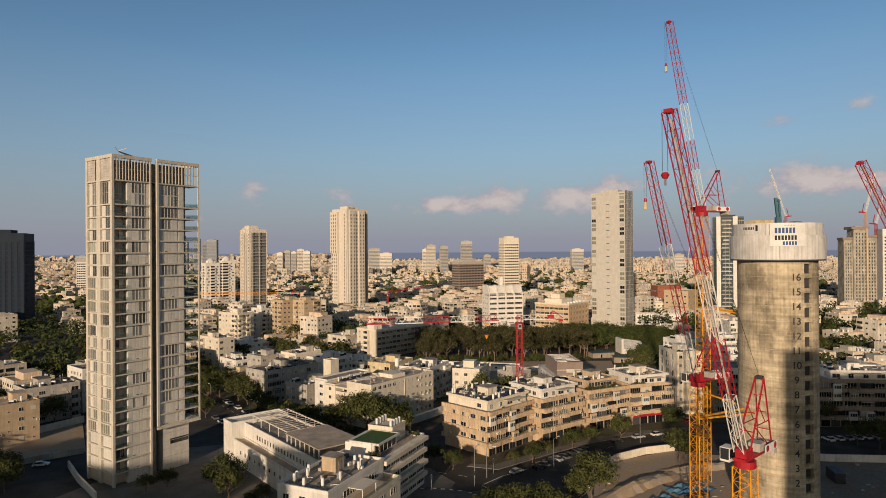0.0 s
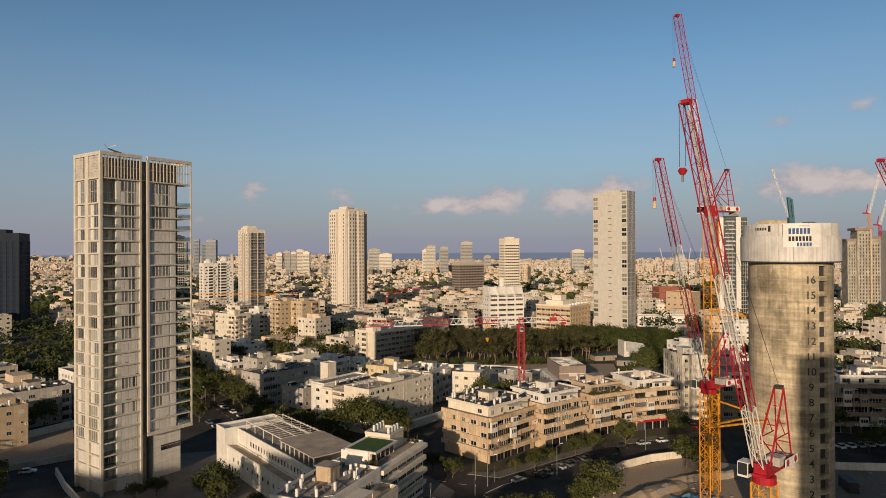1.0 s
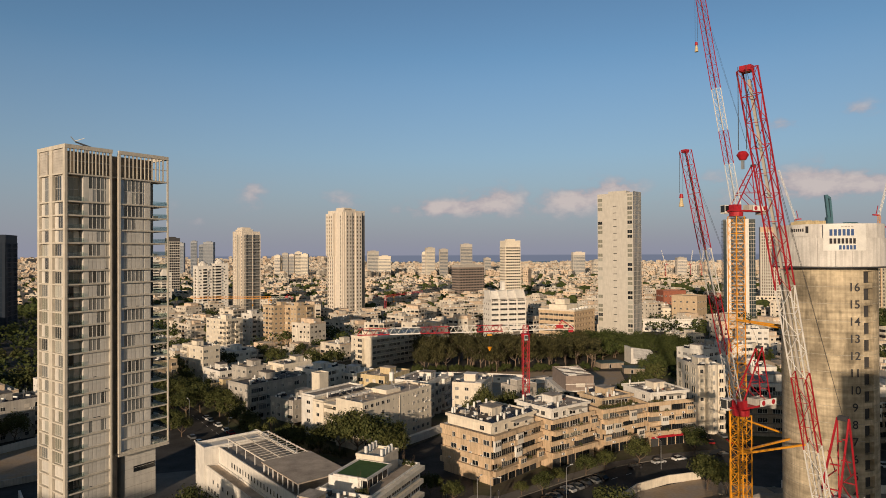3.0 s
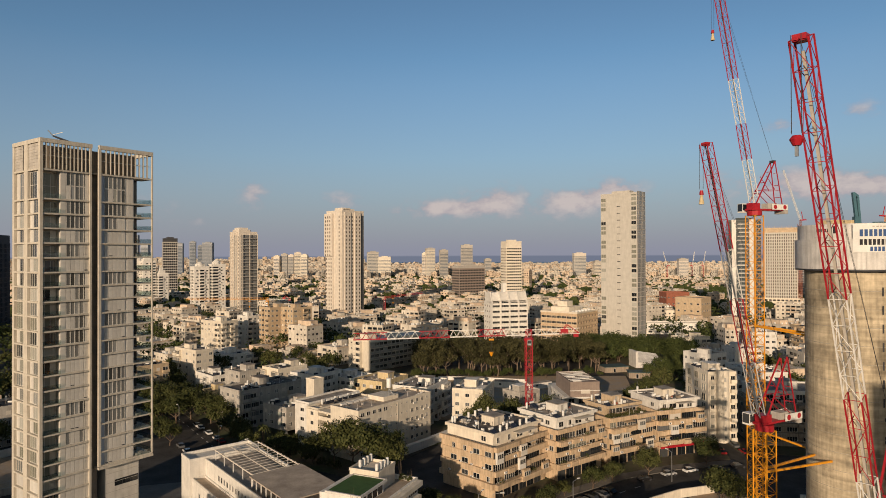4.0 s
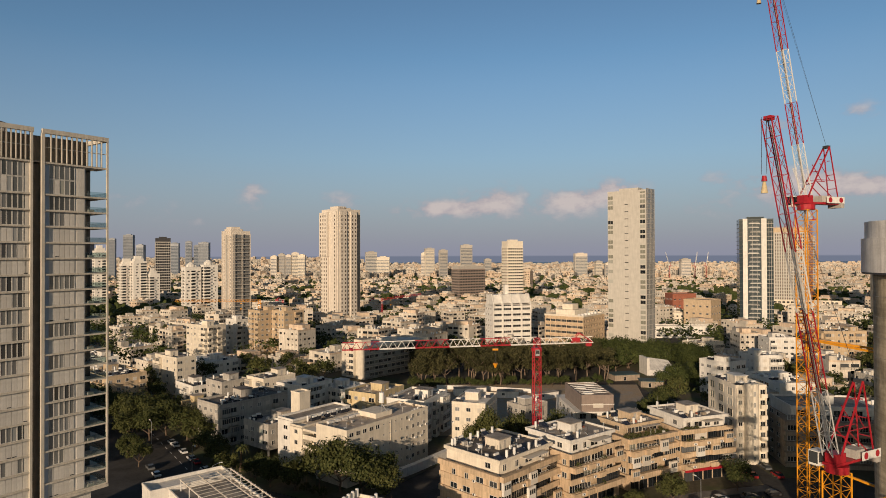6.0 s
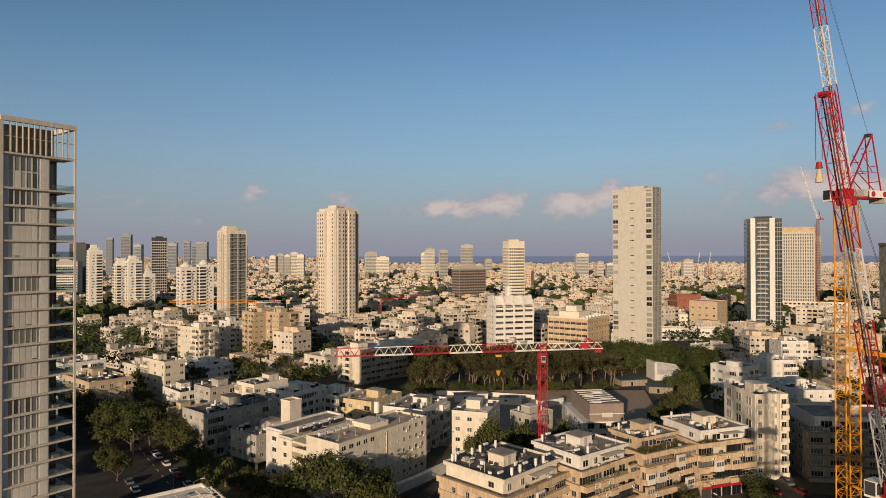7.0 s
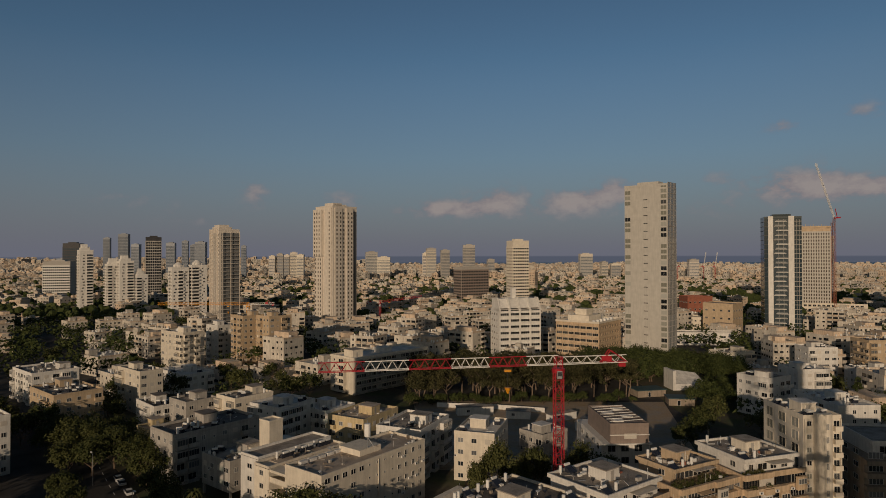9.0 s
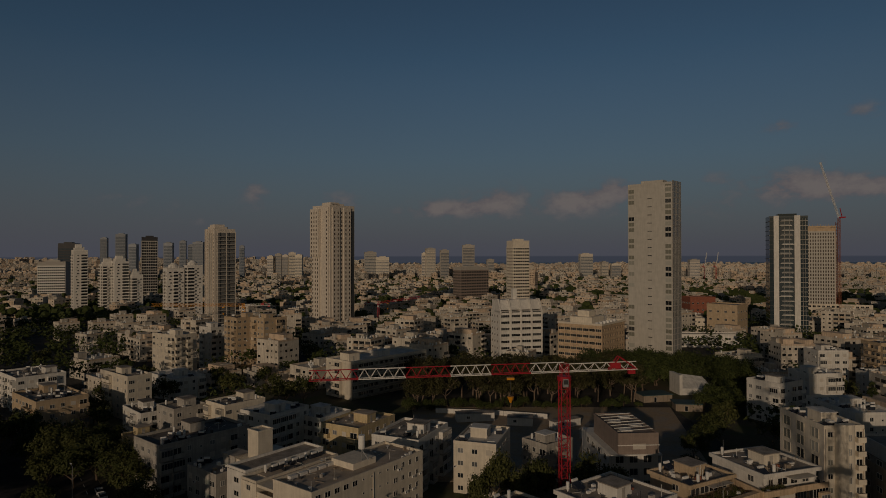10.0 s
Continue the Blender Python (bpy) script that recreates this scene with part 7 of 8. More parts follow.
def hammerhead(x, y, zs, left, right, mast_mat, scheme, label, mast=2.0, jh=1.6):
    root = thing("tower_crane", pose(x, y, 0), label, "crane")
    claim(x, y, 0, 1, 1, 4)
    L, R2 = Vector(left) - Vector((x, y, 0)), Vector(right) - Vector((x, y, 0))
    side = Vector((-(L - R2).y, (L - R2).x, 0)).normalized()
    n = max(2, int(zs / 9))
    for k in range(n):
        part("mast_section", lattice(MB(), (0, 0, zs * k / n), (0, 0, zs * (k + 1) / n), mast, mast, 5, 0.2, 0.1, side), mast_mat, root)
    part("slewing_ring", MB().cyl(0, 0, zs - 0.4, zs + 0.6, mast * 0.8, 14), mast_mat, root)
    part("tower_head", lattice(MB(), (0, 0, zs + 0.6), (0, 0, zs + 3.4), mast * 0.8, mast * 0.8, 2, 0.2, 0.1, side), mast_mat, root)
    o = Vector((0, 0, zs + 1.6))
    t0 = 0.0
    for share, colour in scheme:
        t1 = t0 + share
        part("jib_section", tri_jib(o.lerp(L, t0), o.lerp(L, t1), 1.5, jh, max(2, round((L - o).length * share / 2.4)), side), colour, root)
        t0 = t1
    part("counter_jib", tri_jib(o, R2, 1.5, jh * 0.8, 6, side), "cwhite", root)
    part("counterweight", MB().box(-0.8, -0.6, -1.1, 0.8, 0.6, 0.2), "red", root, m=pose(*(o.lerp(R2, 0.93))))
    part("winch", MB().box(-1.2, -0.7, 0.4, 1.2, 0.7, 1.6), "red", root, m=pose(*(o.lerp(R2, 0.7))))
    cab = part("cab", MB().box(-0.6, -1.9, -1.6, 0.6, -1.0, 0.2), "steel", root, m=pose(0, 0, zs))
    part("cab_glass", MB().box(-0.5, -1.95, -1.0, 0.5, -1.905, 0.0), "glass_dark", cab)
    w0, w1 = o.lerp(R2, 0.62), o.lerp(R2, 1.0)
    fr = MB()
    for off in (side * 0.6, side * -0.6):
        fr.bar(w0 + off, w0.lerp(w1, 0.35) + off + Vector((0, 0, 3.0)), 0.2)
        fr.bar(w1 + off, w0.lerp(w1, 0.35) + off + Vector((0, 0, 3.0)), 0.2)
        fr.bar(w0 + off, w1 + off, 0.2)
    part("winch_frame", fr, "red", root)
    tr = o.lerp(L, 0.22)
    part("trolley", MB().box(-0.8, -0.6, -0.5, 0.8, 0.6, 0), "orange", root, m=pose(tr.x, tr.y, tr.z - 0.9))
    part("rope", MB().bar((tr.x, tr.y, tr.z - 1.4), (tr.x, tr.y, tr.z - 5.2), 0.07), "dark", root)
    part("hook_block", MB().cyl(tr.x, tr.y, tr.z - 6.6, tr.z - 5.2, 0.2, 10, 0.8), "orange", root)
    return root


hammerhead(28.6, 234.7, 33.4, (-27.8, 226.7, 34.6), (45.7, 237.1, 35.2), "red", ((0.14, "cwhite"), (0.16, "red"), (0.16, "cwhite"), (0.175, "red"), (0.18, "cwhite"), (0.185, "red")), "red tower crane with a red and white jib over the site", jh=2.1)
hammerhead(-148, 560, 22, (-215, 556, 24), (-128, 561, 24), "orange", ((1.0, "orange"),), "orange tower crane above the roofs")
hammerhead(-58, 660, 16, (-20, 668, 22), (-70, 655, 18), "red", ((1.0, "red"),), "small red tower crane above the roofs", 1.6)


far_crane(375.5, 686, 0.2, 96, 358, 148.5, "brick_red", "distant rusty luffing crane beside the unfinished tower")
far_crane(404.5, 600, 79, 95, 414, 132, "orange", "distant luffing crane on the brown tower")
far_crane(416, 602, 70, 84, 424, 112, "red", "distant red crane over the white tower")
for x, tx in ((514, 505), (572, 577), (597, 602)):
    far_crane(x, 1466, 0, 34, tx, 66, "red", "distant harbour crane near the shore")
# ties between the masts and the core
tie = thing("mast_tie", pose(0, 0, 0), "orange steel ties from a crane mast to the core", "steel tie")
for (x0, y0, z0), (x1, y1) in (((54.8, 134.8, 24.5), (70.6, 142.0)), ((54.8, 136.0, 24.5), (70.2, 146.0)), ((68.2, 161.5, 46), (74.5, 153.8)), ((67.2, 162.8, 46), (71.6, 151.6)), ((67.2, 162.0, 24), (71.6, 151.6))):
    part("strut", MB().bar((x0, y0, z0), (x1, y1, z0 - 0.6), 0.35), "orange", tie)


# ---- trees ----
def crown_mesh(name, rnd, rx, rz, clumps, leaves, size, mat, flat=0.0):
    """A crown of many small leaves gathered in clumps."""
    b = MB()
    for c in range(clumps):
        a, u = rnd.uniform(0, 2 * math.pi), rnd.uniform(-0.55, 1.0)
        q = math.sqrt(max(0.0, 1 - u * u))
        k = rnd.uniform(0.45, 0.95)
        cx, cy, cz = rx * k * q * math.cos(a), rx * k * q * math.sin(a), rz * k * u
        cr = rx * rnd.uniform(0.26, 0.44)
        for e in range(leaves):
            d = Vector((rnd.gauss(0, 1), rnd.gauss(0, 1), rnd.gauss(0, 0.8))).normalized() * cr * rnd.uniform(0.55, 1.05)
            p = Vector((cx, cy, cz)) + d
            nrm = (d.normalized() + Vector((rnd.uniform(-0.7, 0.7), rnd.uniform(-0.7, 0.7), rnd.uniform(-0.3, 0.9)))).normalized()
            t = nrm.cross(Vector((rnd.uniform(-1, 1), rnd.uniform(-1, 1), rnd.uniform(-1, 1)))).normalized() * size * rnd.uniform(0.6, 1.25)
            s = nrm.cross(t) * rnd.uniform(0.5, 0.8)
            b.face(tuple(p - t * 0.5), tuple(p + s * 0.5), tuple(p + t * 0.5), tuple(p - s * 0.5))
    return b.mesh(name, mat)


def trunk_mesh(rnd, h, r, limbs, spread, mat, lean=0.4):
    b = MB()
    pts = [Vector((0, 0, 0))]
    for k in range(1, 5):
        pts.append(Vector((rnd.uniform(-lean, lean) * k / 3, rnd.uniform(-lean, lean) * k / 3, h * k / 4)))
    for k in range(4):
        b.bar(pts[k], pts[k + 1], r * (1 - 0.17 * k), r * (1 - 0.17 * (k + 1)), 7)
    for k in range(limbs):
        s = pts[rnd.choice((2, 3, 4))]
        a = 2 * math.pi * k / limbs + rnd.uniform(-0.4, 0.4)
        m = s + Vector((math.cos(a) * spread * 0.5, math.sin(a) * spread * 0.5, rnd.uniform(0.8, 2.0)))
        e = m + Vector((math.cos(a) * spread * 0.5, math.sin(a) * spread * 0.5, rnd.uniform(1.0, 2.6)))
        b.bar(s, m, r * 0.5, r * 0.32, 6)
        b.bar(m, e, r * 0.32, r * 0.1, 5)
    return b.mesh("trunk", mat)


PROTO = {}


def proto(kind):
    rnd = random.Random(sum(map(ord, kind[0])) % 7 + kind[1] * 13 + len(kind[0]))
    k = kind[0]
    if k == "broad_far":
        t, c, z = trunk_mesh(rnd, 3.6, 0.36, 5, 3.2, "bark"), crown_mesh("crown", rnd, 4.8, 3.8, 24, 42, 0.82, "leaf"), 6.0
        lab, cat = "broad green tree between the blocks", "tree"
    elif k == "broad":
        t, c, z = trunk_mesh(rnd, 3.6, 0.36, 6, 3.2, "bark"), crown_mesh("crown", rnd, 4.8, 3.7, 29, 90, 0.6, "leaf"), 6.0
        lab, cat = "broad green street tree with a dense crown", "tree"
    elif k == "fig":
        t, c, z = trunk_mesh(rnd, 3.6, 0.5, 7, 4.6, "bark"), crown_mesh("crown", rnd, 6.4, 3.8, 28, 72, 0.7, "leaf_dark"), 6.2
        lab, cat = "wide dark fig tree with a dense flat crown", "tree"
    elif k == "gum":
        t, c, z = trunk_mesh(rnd, 8.6, 0.5, 8, 3.6, "bark_pale", 1.7), crown_mesh("crown", rnd, 5.2, 5.6, 34, 56, 0.72, "leaf_olive"), 9.4
        lab, cat = "tall eucalyptus with a pale bare trunk", "tree"
    elif k == "cypress":
        t, c, z = trunk_mesh(rnd, 4, 0.3, 3, 0.5, "bark"), crown_mesh("crown", rnd, 1.8, 7.5, 34, 90, 0.4, "leaf_dark"), 8.0
        lab, cat = "slender dark conifer between the blocks", "tree"
    else:
        t, c, z = trunk_mesh(rnd, 0.3, 0.08, 4, 0.4, "bark"), crown_mesh("crown", rnd, 1.0, 0.8, 10, 60, 0.2, "leaf"), 0.7
        lab, cat = "leafy green shrub on a terrace", "shrub"
    return t, c, z, lab, cat


def plant(kind, x, y, s=1.0, z=0.0, seed=0, sz=None):
    if kind == "broad" and y > 285:
        kind = "broad_far"
    key = (kind, seed % 3)
    trnd = random.Random(int(x * 7 + y * 13))
    m = pose(x, y, z, 0, 0, trnd.uniform(0, 360)) @ Matrix.Diagonal((s, s, sz or s, 1))
    if key not in PROTO:
        t, c, cz, lab, cat = proto(key)
        root = thing({"shrub": "shrub", "cypress": "conifer", "broad_far": "broad_tree"}.get(kind, kind + "_tree"), m, lab, cat, cat + "s along the streets")
        piece("trunk", t, root)
        piece("crown", c, root, pose(0, 0, cz))
        PROTO[key] = root
        return root
    ob = copy_thing(PROTO[key], Matrix())
    ob.matrix_basis = m
    return ob


n = 0
for x, y, s in ((-26, 212, 1.5), (-20, 208, 1.4), (-32, 215, 1.2), (-15, 212, 1.1), (-14, 205, 1.0), (-38, 213, 0.9), (-45, 215, 0.9), (-50, 219, 0.8),
                (-56, 158.5, 1.05), (-53.5, 155.5, 0.8), (-44, 152, 0.5), (-46, 149, 0.45), (-72, 163, 0.55), (-76, 160, 0.5),
                (36, 153, 1.2), (32, 150, 0.85), (12, 141, 0.9), (17.5, 138, 0.95), (22.5, 141.5, 0.9), (26, 137, 0.75), (7, 136, 0.8), (2.5, 175, 0.6), (-3, 178.5, 0.65), (-8, 181, 0.6), (20, 179.3, 0.4), (31, 188.0, 0.42),
                (-58, 205, 0.7), (-97, 258, 1.2), (-106, 268, 1.2), (-113, 275, 1.2), (-122, 285, 1.2), (-104, 258, 1.0), (-120, 275, 1.0),
                (68.5, 182.5, 1.0), (72, 179, 0.8), (57, 202, 0.8), (39.5, 193, 0.65), (25.5, 180, 0.6), (77, 211.5, 0.85), (46, 198, 0.6),
                (-140, 226, 1.0), (-152, 236, 1.1), (-160, 226, 1.1), (-146, 214, 0.9), (-158, 208, 1.0), (-172, 232, 1.2), (-136, 286, 1.1), (-147, 282, 1.1), (-176, 268, 1.2), (-190, 262, 1.2), (-165, 282, 1.1), (-120, 166, 0.9), (-128, 164, 1.0), (-112, 160, 0.9), (-119, 156, 1.0), (132, 190, 1.0), (138, 186, 1.0), (146, 192, 1.1), (128, 194, 0.8),
                (-88, 232, 0.8), (-95, 240, 0.8), (206, 338, 1.2), (214, 350, 1.2), (224, 356, 1.2), (218, 368, 1.2), (232, 376, 1.3), (244, 384, 1.2), (238, 396, 1.2), (252, 404, 1.3), (262, 420, 1.2), (248, 424, 1.2), (270, 438, 1.3), (226, 342, 1.1),
                (-101, 270, 1.25), (-94, 264, 1.2), (-108, 277, 1.2), (-84, 257, 1.15), (-78, 250, 1.05), (-115, 286, 1.1), (-101, 283, 1.1), (-89, 268, 1.0), (-71, 240, 0.9), (-65, 232, 0.9), (-60, 222, 0.8),
                (-115, 352, 1.1), (-57, 352, 1.2), (-64, 350, 1.1), (-70, 356, 1.1), (-90, 363, 1.1), (-97, 372, 1.1), (-80, 380, 1.1), (-105, 385, 1.0), (-75, 402, 1.0), (-112, 402, 0.9), (-140, 388, 1.0),
                (-120, 312, 1.0), (-127, 322, 1.1), (-140, 328, 1.1), (-150, 300, 1.0), (-160, 310, 1.1), (-118, 340, 1.0), (-178, 320, 1.1),
                (-112, 228, 1.0), (-118, 236, 1.1), (-106, 222, 0.9), (-124, 244, 1.1), (-130, 256, 1.1), (-112, 216, 0.8), (-150, 180, 1.0), (-160, 190, 1.1), (-128, 175, 0.8), (-118, 170, 0.8), (-152, 250, 1.0), (-165, 262, 1.1), (-170, 245, 1.1), (-180, 290, 1.2), (-190, 305, 1.2), (-200, 280, 1.2),
                (120, 262, 1.0), (112, 270, 1.0), (160, 270, 1.1), (150, 300, 1.1), (168, 320, 1.2), (176, 300, 1.2), (165, 350, 1.1), (140, 370, 1.0), (190, 330, 1.1), (130, 215, 0.9), (140, 222, 1.0), (150, 228, 1.0), (175, 210, 1.1),
                (90, 300, 1.0), (98, 310, 1.1), (84, 290, 0.9), (76, 280, 0.9), (68, 262, 0.8), (105, 290, 1.0), (200, 420, 1.1), (215, 440, 1.1), (190, 450, 1.1), (235, 470, 1.2), (260, 500, 1.2), (285, 505, 1.2), (170, 460, 1.0)):
    plant("broad", x, y, s, seed=n)
    n += 1
# tall bushy trees behind the row of houses
for x, y, s, sz in ((9, 238, 0.7, 1.15), (14, 241, 0.9, 1.5), (19, 237, 0.8, 1.25), (23.5, 242, 0.9, 1.4), (33, 240, 0.8, 1.2), (37, 245, 1.0, 1.3), (43, 244, 0.8, 1.1)):
    plant("broad", x, y, s, seed=n, sz=sz)
    n += 1
frnd = random.Random(12)
for k in range(34):
    x, y = frnd.uniform(-300, -125), frnd.uniform(262, 440)
    if x < -0.74 * y - 12 or taken(x, y, 3.5):
        continue
    plant("broad", x, y, frnd.uniform(0.9, 1.3), seed=k)
    FOOT.append((x, y, 3))
for k in range(60):
    a, q = frnd.uniform(0, 2 * math.pi), math.sqrt(frnd.random())
    x, y = 106 + 40 * q * math.cos(a), 396 + 28 * q * math.sin(a)
    if abs(x - 112) < 15 and y < 384:
        continue
    plant("fig", x, y, frnd.uniform(0.95, 1.3), seed=k)
for x, y in ((110, 333), (116, 340), (124, 348), (103, 338), (136, 352), (118, 330), (128, 338), (122, 356), (131, 346), (112, 346)):
    plant("fig", x, y, frnd.uniform(0.8, 1.05), seed=int(x))
for k in range(70):
    u, v = frnd.random(), frnd.random()
    x, y = -14 + 96 * u + frnd.uniform(-2, 2), 341 + 4 * u + 44 * v
    plant("gum", x, y, frnd.uniform(0.85, 1.15), seed=k)
for k in range(26):
    plant("fig", -14 + k * 3.7 + frnd.uniform(-1.5, 1.5), 337.5 + frnd.uniform(0, 7) + k * 0.12, frnd.uniform(0.28, 0.5), seed=k)
for x, y, s in ((-186, 470, 1.2), (-182, 474, 1.1), (-190, 466, 1.0), (158, 322, 1.0), (212, 330, 1.1), (216, 334, 0.9), (-154, 430, 1.1), (-151, 436, 0.9)):
    plant("cypress", x, y, s, seed=int(x))
FOOT.append((104, 398, 42))
FOOT.append((100, 335, 22))
for k in range(10):
    FOOT.append((-8 + k * 10, 372, 20))
for x, y, z, s in SHRUBS:
    plant("shrub", x, y, s, z, seed=int(s * 10))
for k in range(26):
    gx, gy = local(48.6, 209.8, 29, 1.0 + (k % 13) * 1.2, 1.4 + (k // 13) * 1.2)
    plant("shrub", gx, gy, frnd.uniform(0.5, 1.1), 13.2, seed=k)
for k in range(8):
    gx, gy = local(64.8, 216.6, 19, 1.0 + k * 0.8, 1.5)
    plant("shrub", gx, gy, frnd.uniform(0.5, 0.9), 13.6, seed=k)
for k in range(14):
    plant("shrub", -30 - k * 3.1 + frnd.uniform(-1, 1), 208 + k * 2.4, frnd.uniform(1.2, 2.0), 0.1, seed=k)

# palm by the street
palm = thing("palm_tree", pose(-56.8, 227.3, 0), "short palm with drooping fronds on the pavement", "tree")
part("trunk", MB().bar((0, 0, 0), (0.2, 0, 6), 0.5, 0.35, 7), "bark", palm)
prn = random.Random(6)
for k in range(18):
    a = 2 * math.pi * k / 18
    b = MB()
    last = None
    for e in range(6):
        t = e / 5
        r, zz = 2.6 * t, 6 + 1.3 * math.sin(t * 2.6) * (1 + 0.3 * (k % 3)) - t * t * 1.6
        wv = 0.35 * math.sin(math.pi * min(1, t + 0.12)) + 0.03
        c = Vector((0.2 + r * math.cos(a), r * math.sin(a), zz))
        sd = Vector((-math.sin(a), math.cos(a), 0)) * wv
        b.v += [tuple(c - sd), tuple(c + Vector((0, 0, 0.12))), tuple(c + sd)]
        if e:
            i = 3 * e
            b.f += [(i - 3, i - 2, i + 1, i), (i - 2, i - 1, i + 2, i + 1)]
            b.mi += [0, 0]
    part("frond", b, "leaf", palm)


# ---- street level ----
plate("pavement", [(-24, 201), (-10, 219), (6, 243), (12, 330), (-60, 420), (-170, 372), (-122, 300), (-92, 262), (-70, 234), (-50, 216)], "yard", 0.15, "raised yards and pavements between the blocks", "pavement")
plate("pavement", [(-100, 150), (-60, 108), (-14, 104), (3, 165), (-4, 176), (-30, 184), (-66, 200), (-80, 196)], "paving", 0.15, "paved plot with low walls", "pavement")
plate("pavement", [(8, 179), (14, 178), (32, 192), (50, 204), (66, 211), (86, 216), (88, 224), (84, 300), (14, 330), (9, 240)], "yard", 0.15, "yards behind the row of houses", "pavement")
plate("pavement", [(92, 222), (140, 214), (320, 250), (330, 480), (96, 480), (92, 300)], "yard", 0.15, "yards and gardens between white blocks", "pavement")
plate("building_site", [(30, 60), (36, 160), (50, 181), (69, 190), (84, 184), (88, 150), (84, 100), (80, 40)], "sand", 0.12, "sandy building site with debris", "building site")
plate("building_site", [(-4, 262), (76, 262), (92, 344), (-12, 346)], "sand", 0.2, "bare brown building site behind the houses", "building site")
# east part: darker than the sand, its shade partly in the colour
plate("building_site", [(84.2, 184), (88.2, 150), (84.2, 100), (80.2, 40), (150, 40), (150, 176), (112, 179)], "soil", 0.12, "brown building site ground toned darker for shade", "building site")
plate("plot", [(-152, 188), (-126, 180), (-110, 193), (-130, 226), (-143, 203)], "sand", 0.12, "bare sandy plot beside the tower", "plot")


plate("pavement", [(6.5, 177.5), (15, 174.5), (33, 188.5), (51, 200.5), (67, 207.3), (87, 212), (86.5, 215.4), (66, 210.8), (50, 204), (32, 192), (14, 178.2), (8, 179.4)], "paving", 0.19, "paved footway before the row of houses", "pavement")
prn2 = random.Random(14)
for k in range(16):
    px, py, pa = prn2.uniform(-14, 34), prn2.uniform(148, 176), prn2.uniform(0, 90)
    if py > 166 + px * 0.6:
        continue
    q = strip((px, py), (px + prn2.uniform(3, 9) * math.cos(radians(pa)), py + prn2.uniform(2, 5) * math.sin(radians(pa))), prn2.uniform(1.2, 3.4))
    tagged(part("road_patch", MB().prism(q, -0.05, 0.004 + k * 0.0006), "tarmac_new" if k % 2 else "tarmac_old"), "patched strip of asphalt in the road", "road repair", kind="structure")
for (x0, y0), (x1, y1), wide in (((-9, 166), (-3, 174), 0.35), ((-30, 176), (2, 163.5), 0.14), ((10.5, 164), (16, 170), 0.3), ((18, 150), (10, 163), 0.14)):
    tagged(part("lane_mark", MB().prism(strip((x0, y0), (x1, y1), wide), 0.0, 0.016), "paint"), "worn white line on asphalt", "road marking", kind="structure")
kerb = thing("traffic_island", pose(0, 0, 0), "paved traffic island with black and white kerb stones", "traffic island")
part("paving", MB().prism([(-13, 158.5), (-4, 161.2), (5.5, 158.8), (9.0, 155.2), (6, 153.0), (-4, 154.5)], -0.1, 0.16), "paving", kerb)
edge_pts = [(-13, 158.6), (-4, 161.3), (5.6, 158.9), (9.1, 155.2)]
for (x0, y0), (x1, y1) in zip(edge_pts, edge_pts[1:]):
    nk = int(math.hypot(x1 - x0, y1 - y0) / 1.0)
    for k in range(nk):
        q = strip((x0 + (x1 - x0) * k / nk, y0 + (y1 - y0) * k / nk), (x0 + (x1 - x0) * (k + 0.94) / nk, y0 + (y1 - y0) * (k + 0.94) / nk), 0.32)
        part("kerb_stone", MB().prism(q, 0.0, 0.24), "paint" if k % 2 else "dark", kerb)


def traffic_light(x, y, ang):
    root = thing("traffic_light", pose(x, y, 0, 0, 0, ang), "dark traffic light on a steel pole by the crossing", "traffic light", "traffic lights")
    part("pole", MB().cyl(0, 0, 0, 4.2, 0.08, 8), "steel", root)
    head = part("head", MB().box(-0.2, -0.18, 2.9, 0.2, 0.18, 4.0), "dark", root)
    for k in range(3):
        part("lens", MB().cyl(0, -0.2, 3.05 + k * 0.33, 3.27 + k * 0.33, 0.11, 8), "glass_dark", head)


for x, y, a in ((7.9, 162.5, 20), (-3.2, 159.8, 200), (1.0, 176.5, 40), (13.6, 171.8, 120)):
    traffic_light(x, y, a)


def low_wall(pts, h, t, mat, label, cat="wall"):
    root = thing("site_wall", pose(0, 0, 0), label, cat)
    for (x0, y0), (x1, y1) in zip(pts, pts[1:]):
        L = math.hypot(x1 - x0, y1 - y0)
        n = max(1, int(L / 4))
        for k in range(n):
            a, c = k / n, (k + 0.985) / n
            q = strip((x0 + (x1 - x0) * a, y0 + (y1 - y0) * a), (x0 + (x1 - x0) * c, y0 + (y1 - y0) * c), t)
            part("panel", MB().prism(q, 0.0, h), mat, root)


low_wall([(37, 160), (41, 171), (50, 181), (60, 187), (70, 190)], 2.2, 0.3, "cream", "pale concrete wall curving round the building site")
low_wall([(-18, 214), (-7, 227), (5, 243)], 2.6, 1.6, "white", "long white capped wall beside the yard")
low_wall([(-2, 336), (20, 333), (40, 327)], 2.0, 0.4, "white", "long white site wall before the trees")
low_wall([(-150, 190), (-143, 203), (-130, 227)], 2.4, 0.5, "white", "white wall round the bare plot")
low_wall([(-140, 168), (-126, 179), (-110, 192)], 1.8, 0.5, "grey", "grey wall before the bare plot")
low_wall([(88, 183), (112, 179), (150, 176)], 2.2, 0.2, "white", "white hoarding along the building site")
low_wall([(-107, 179), (-98, 168), (-86, 155)], 2.0, 0.5, "white", "white wall beside the tower's forecourt")
rk = random.Random(9)
deb = MB()
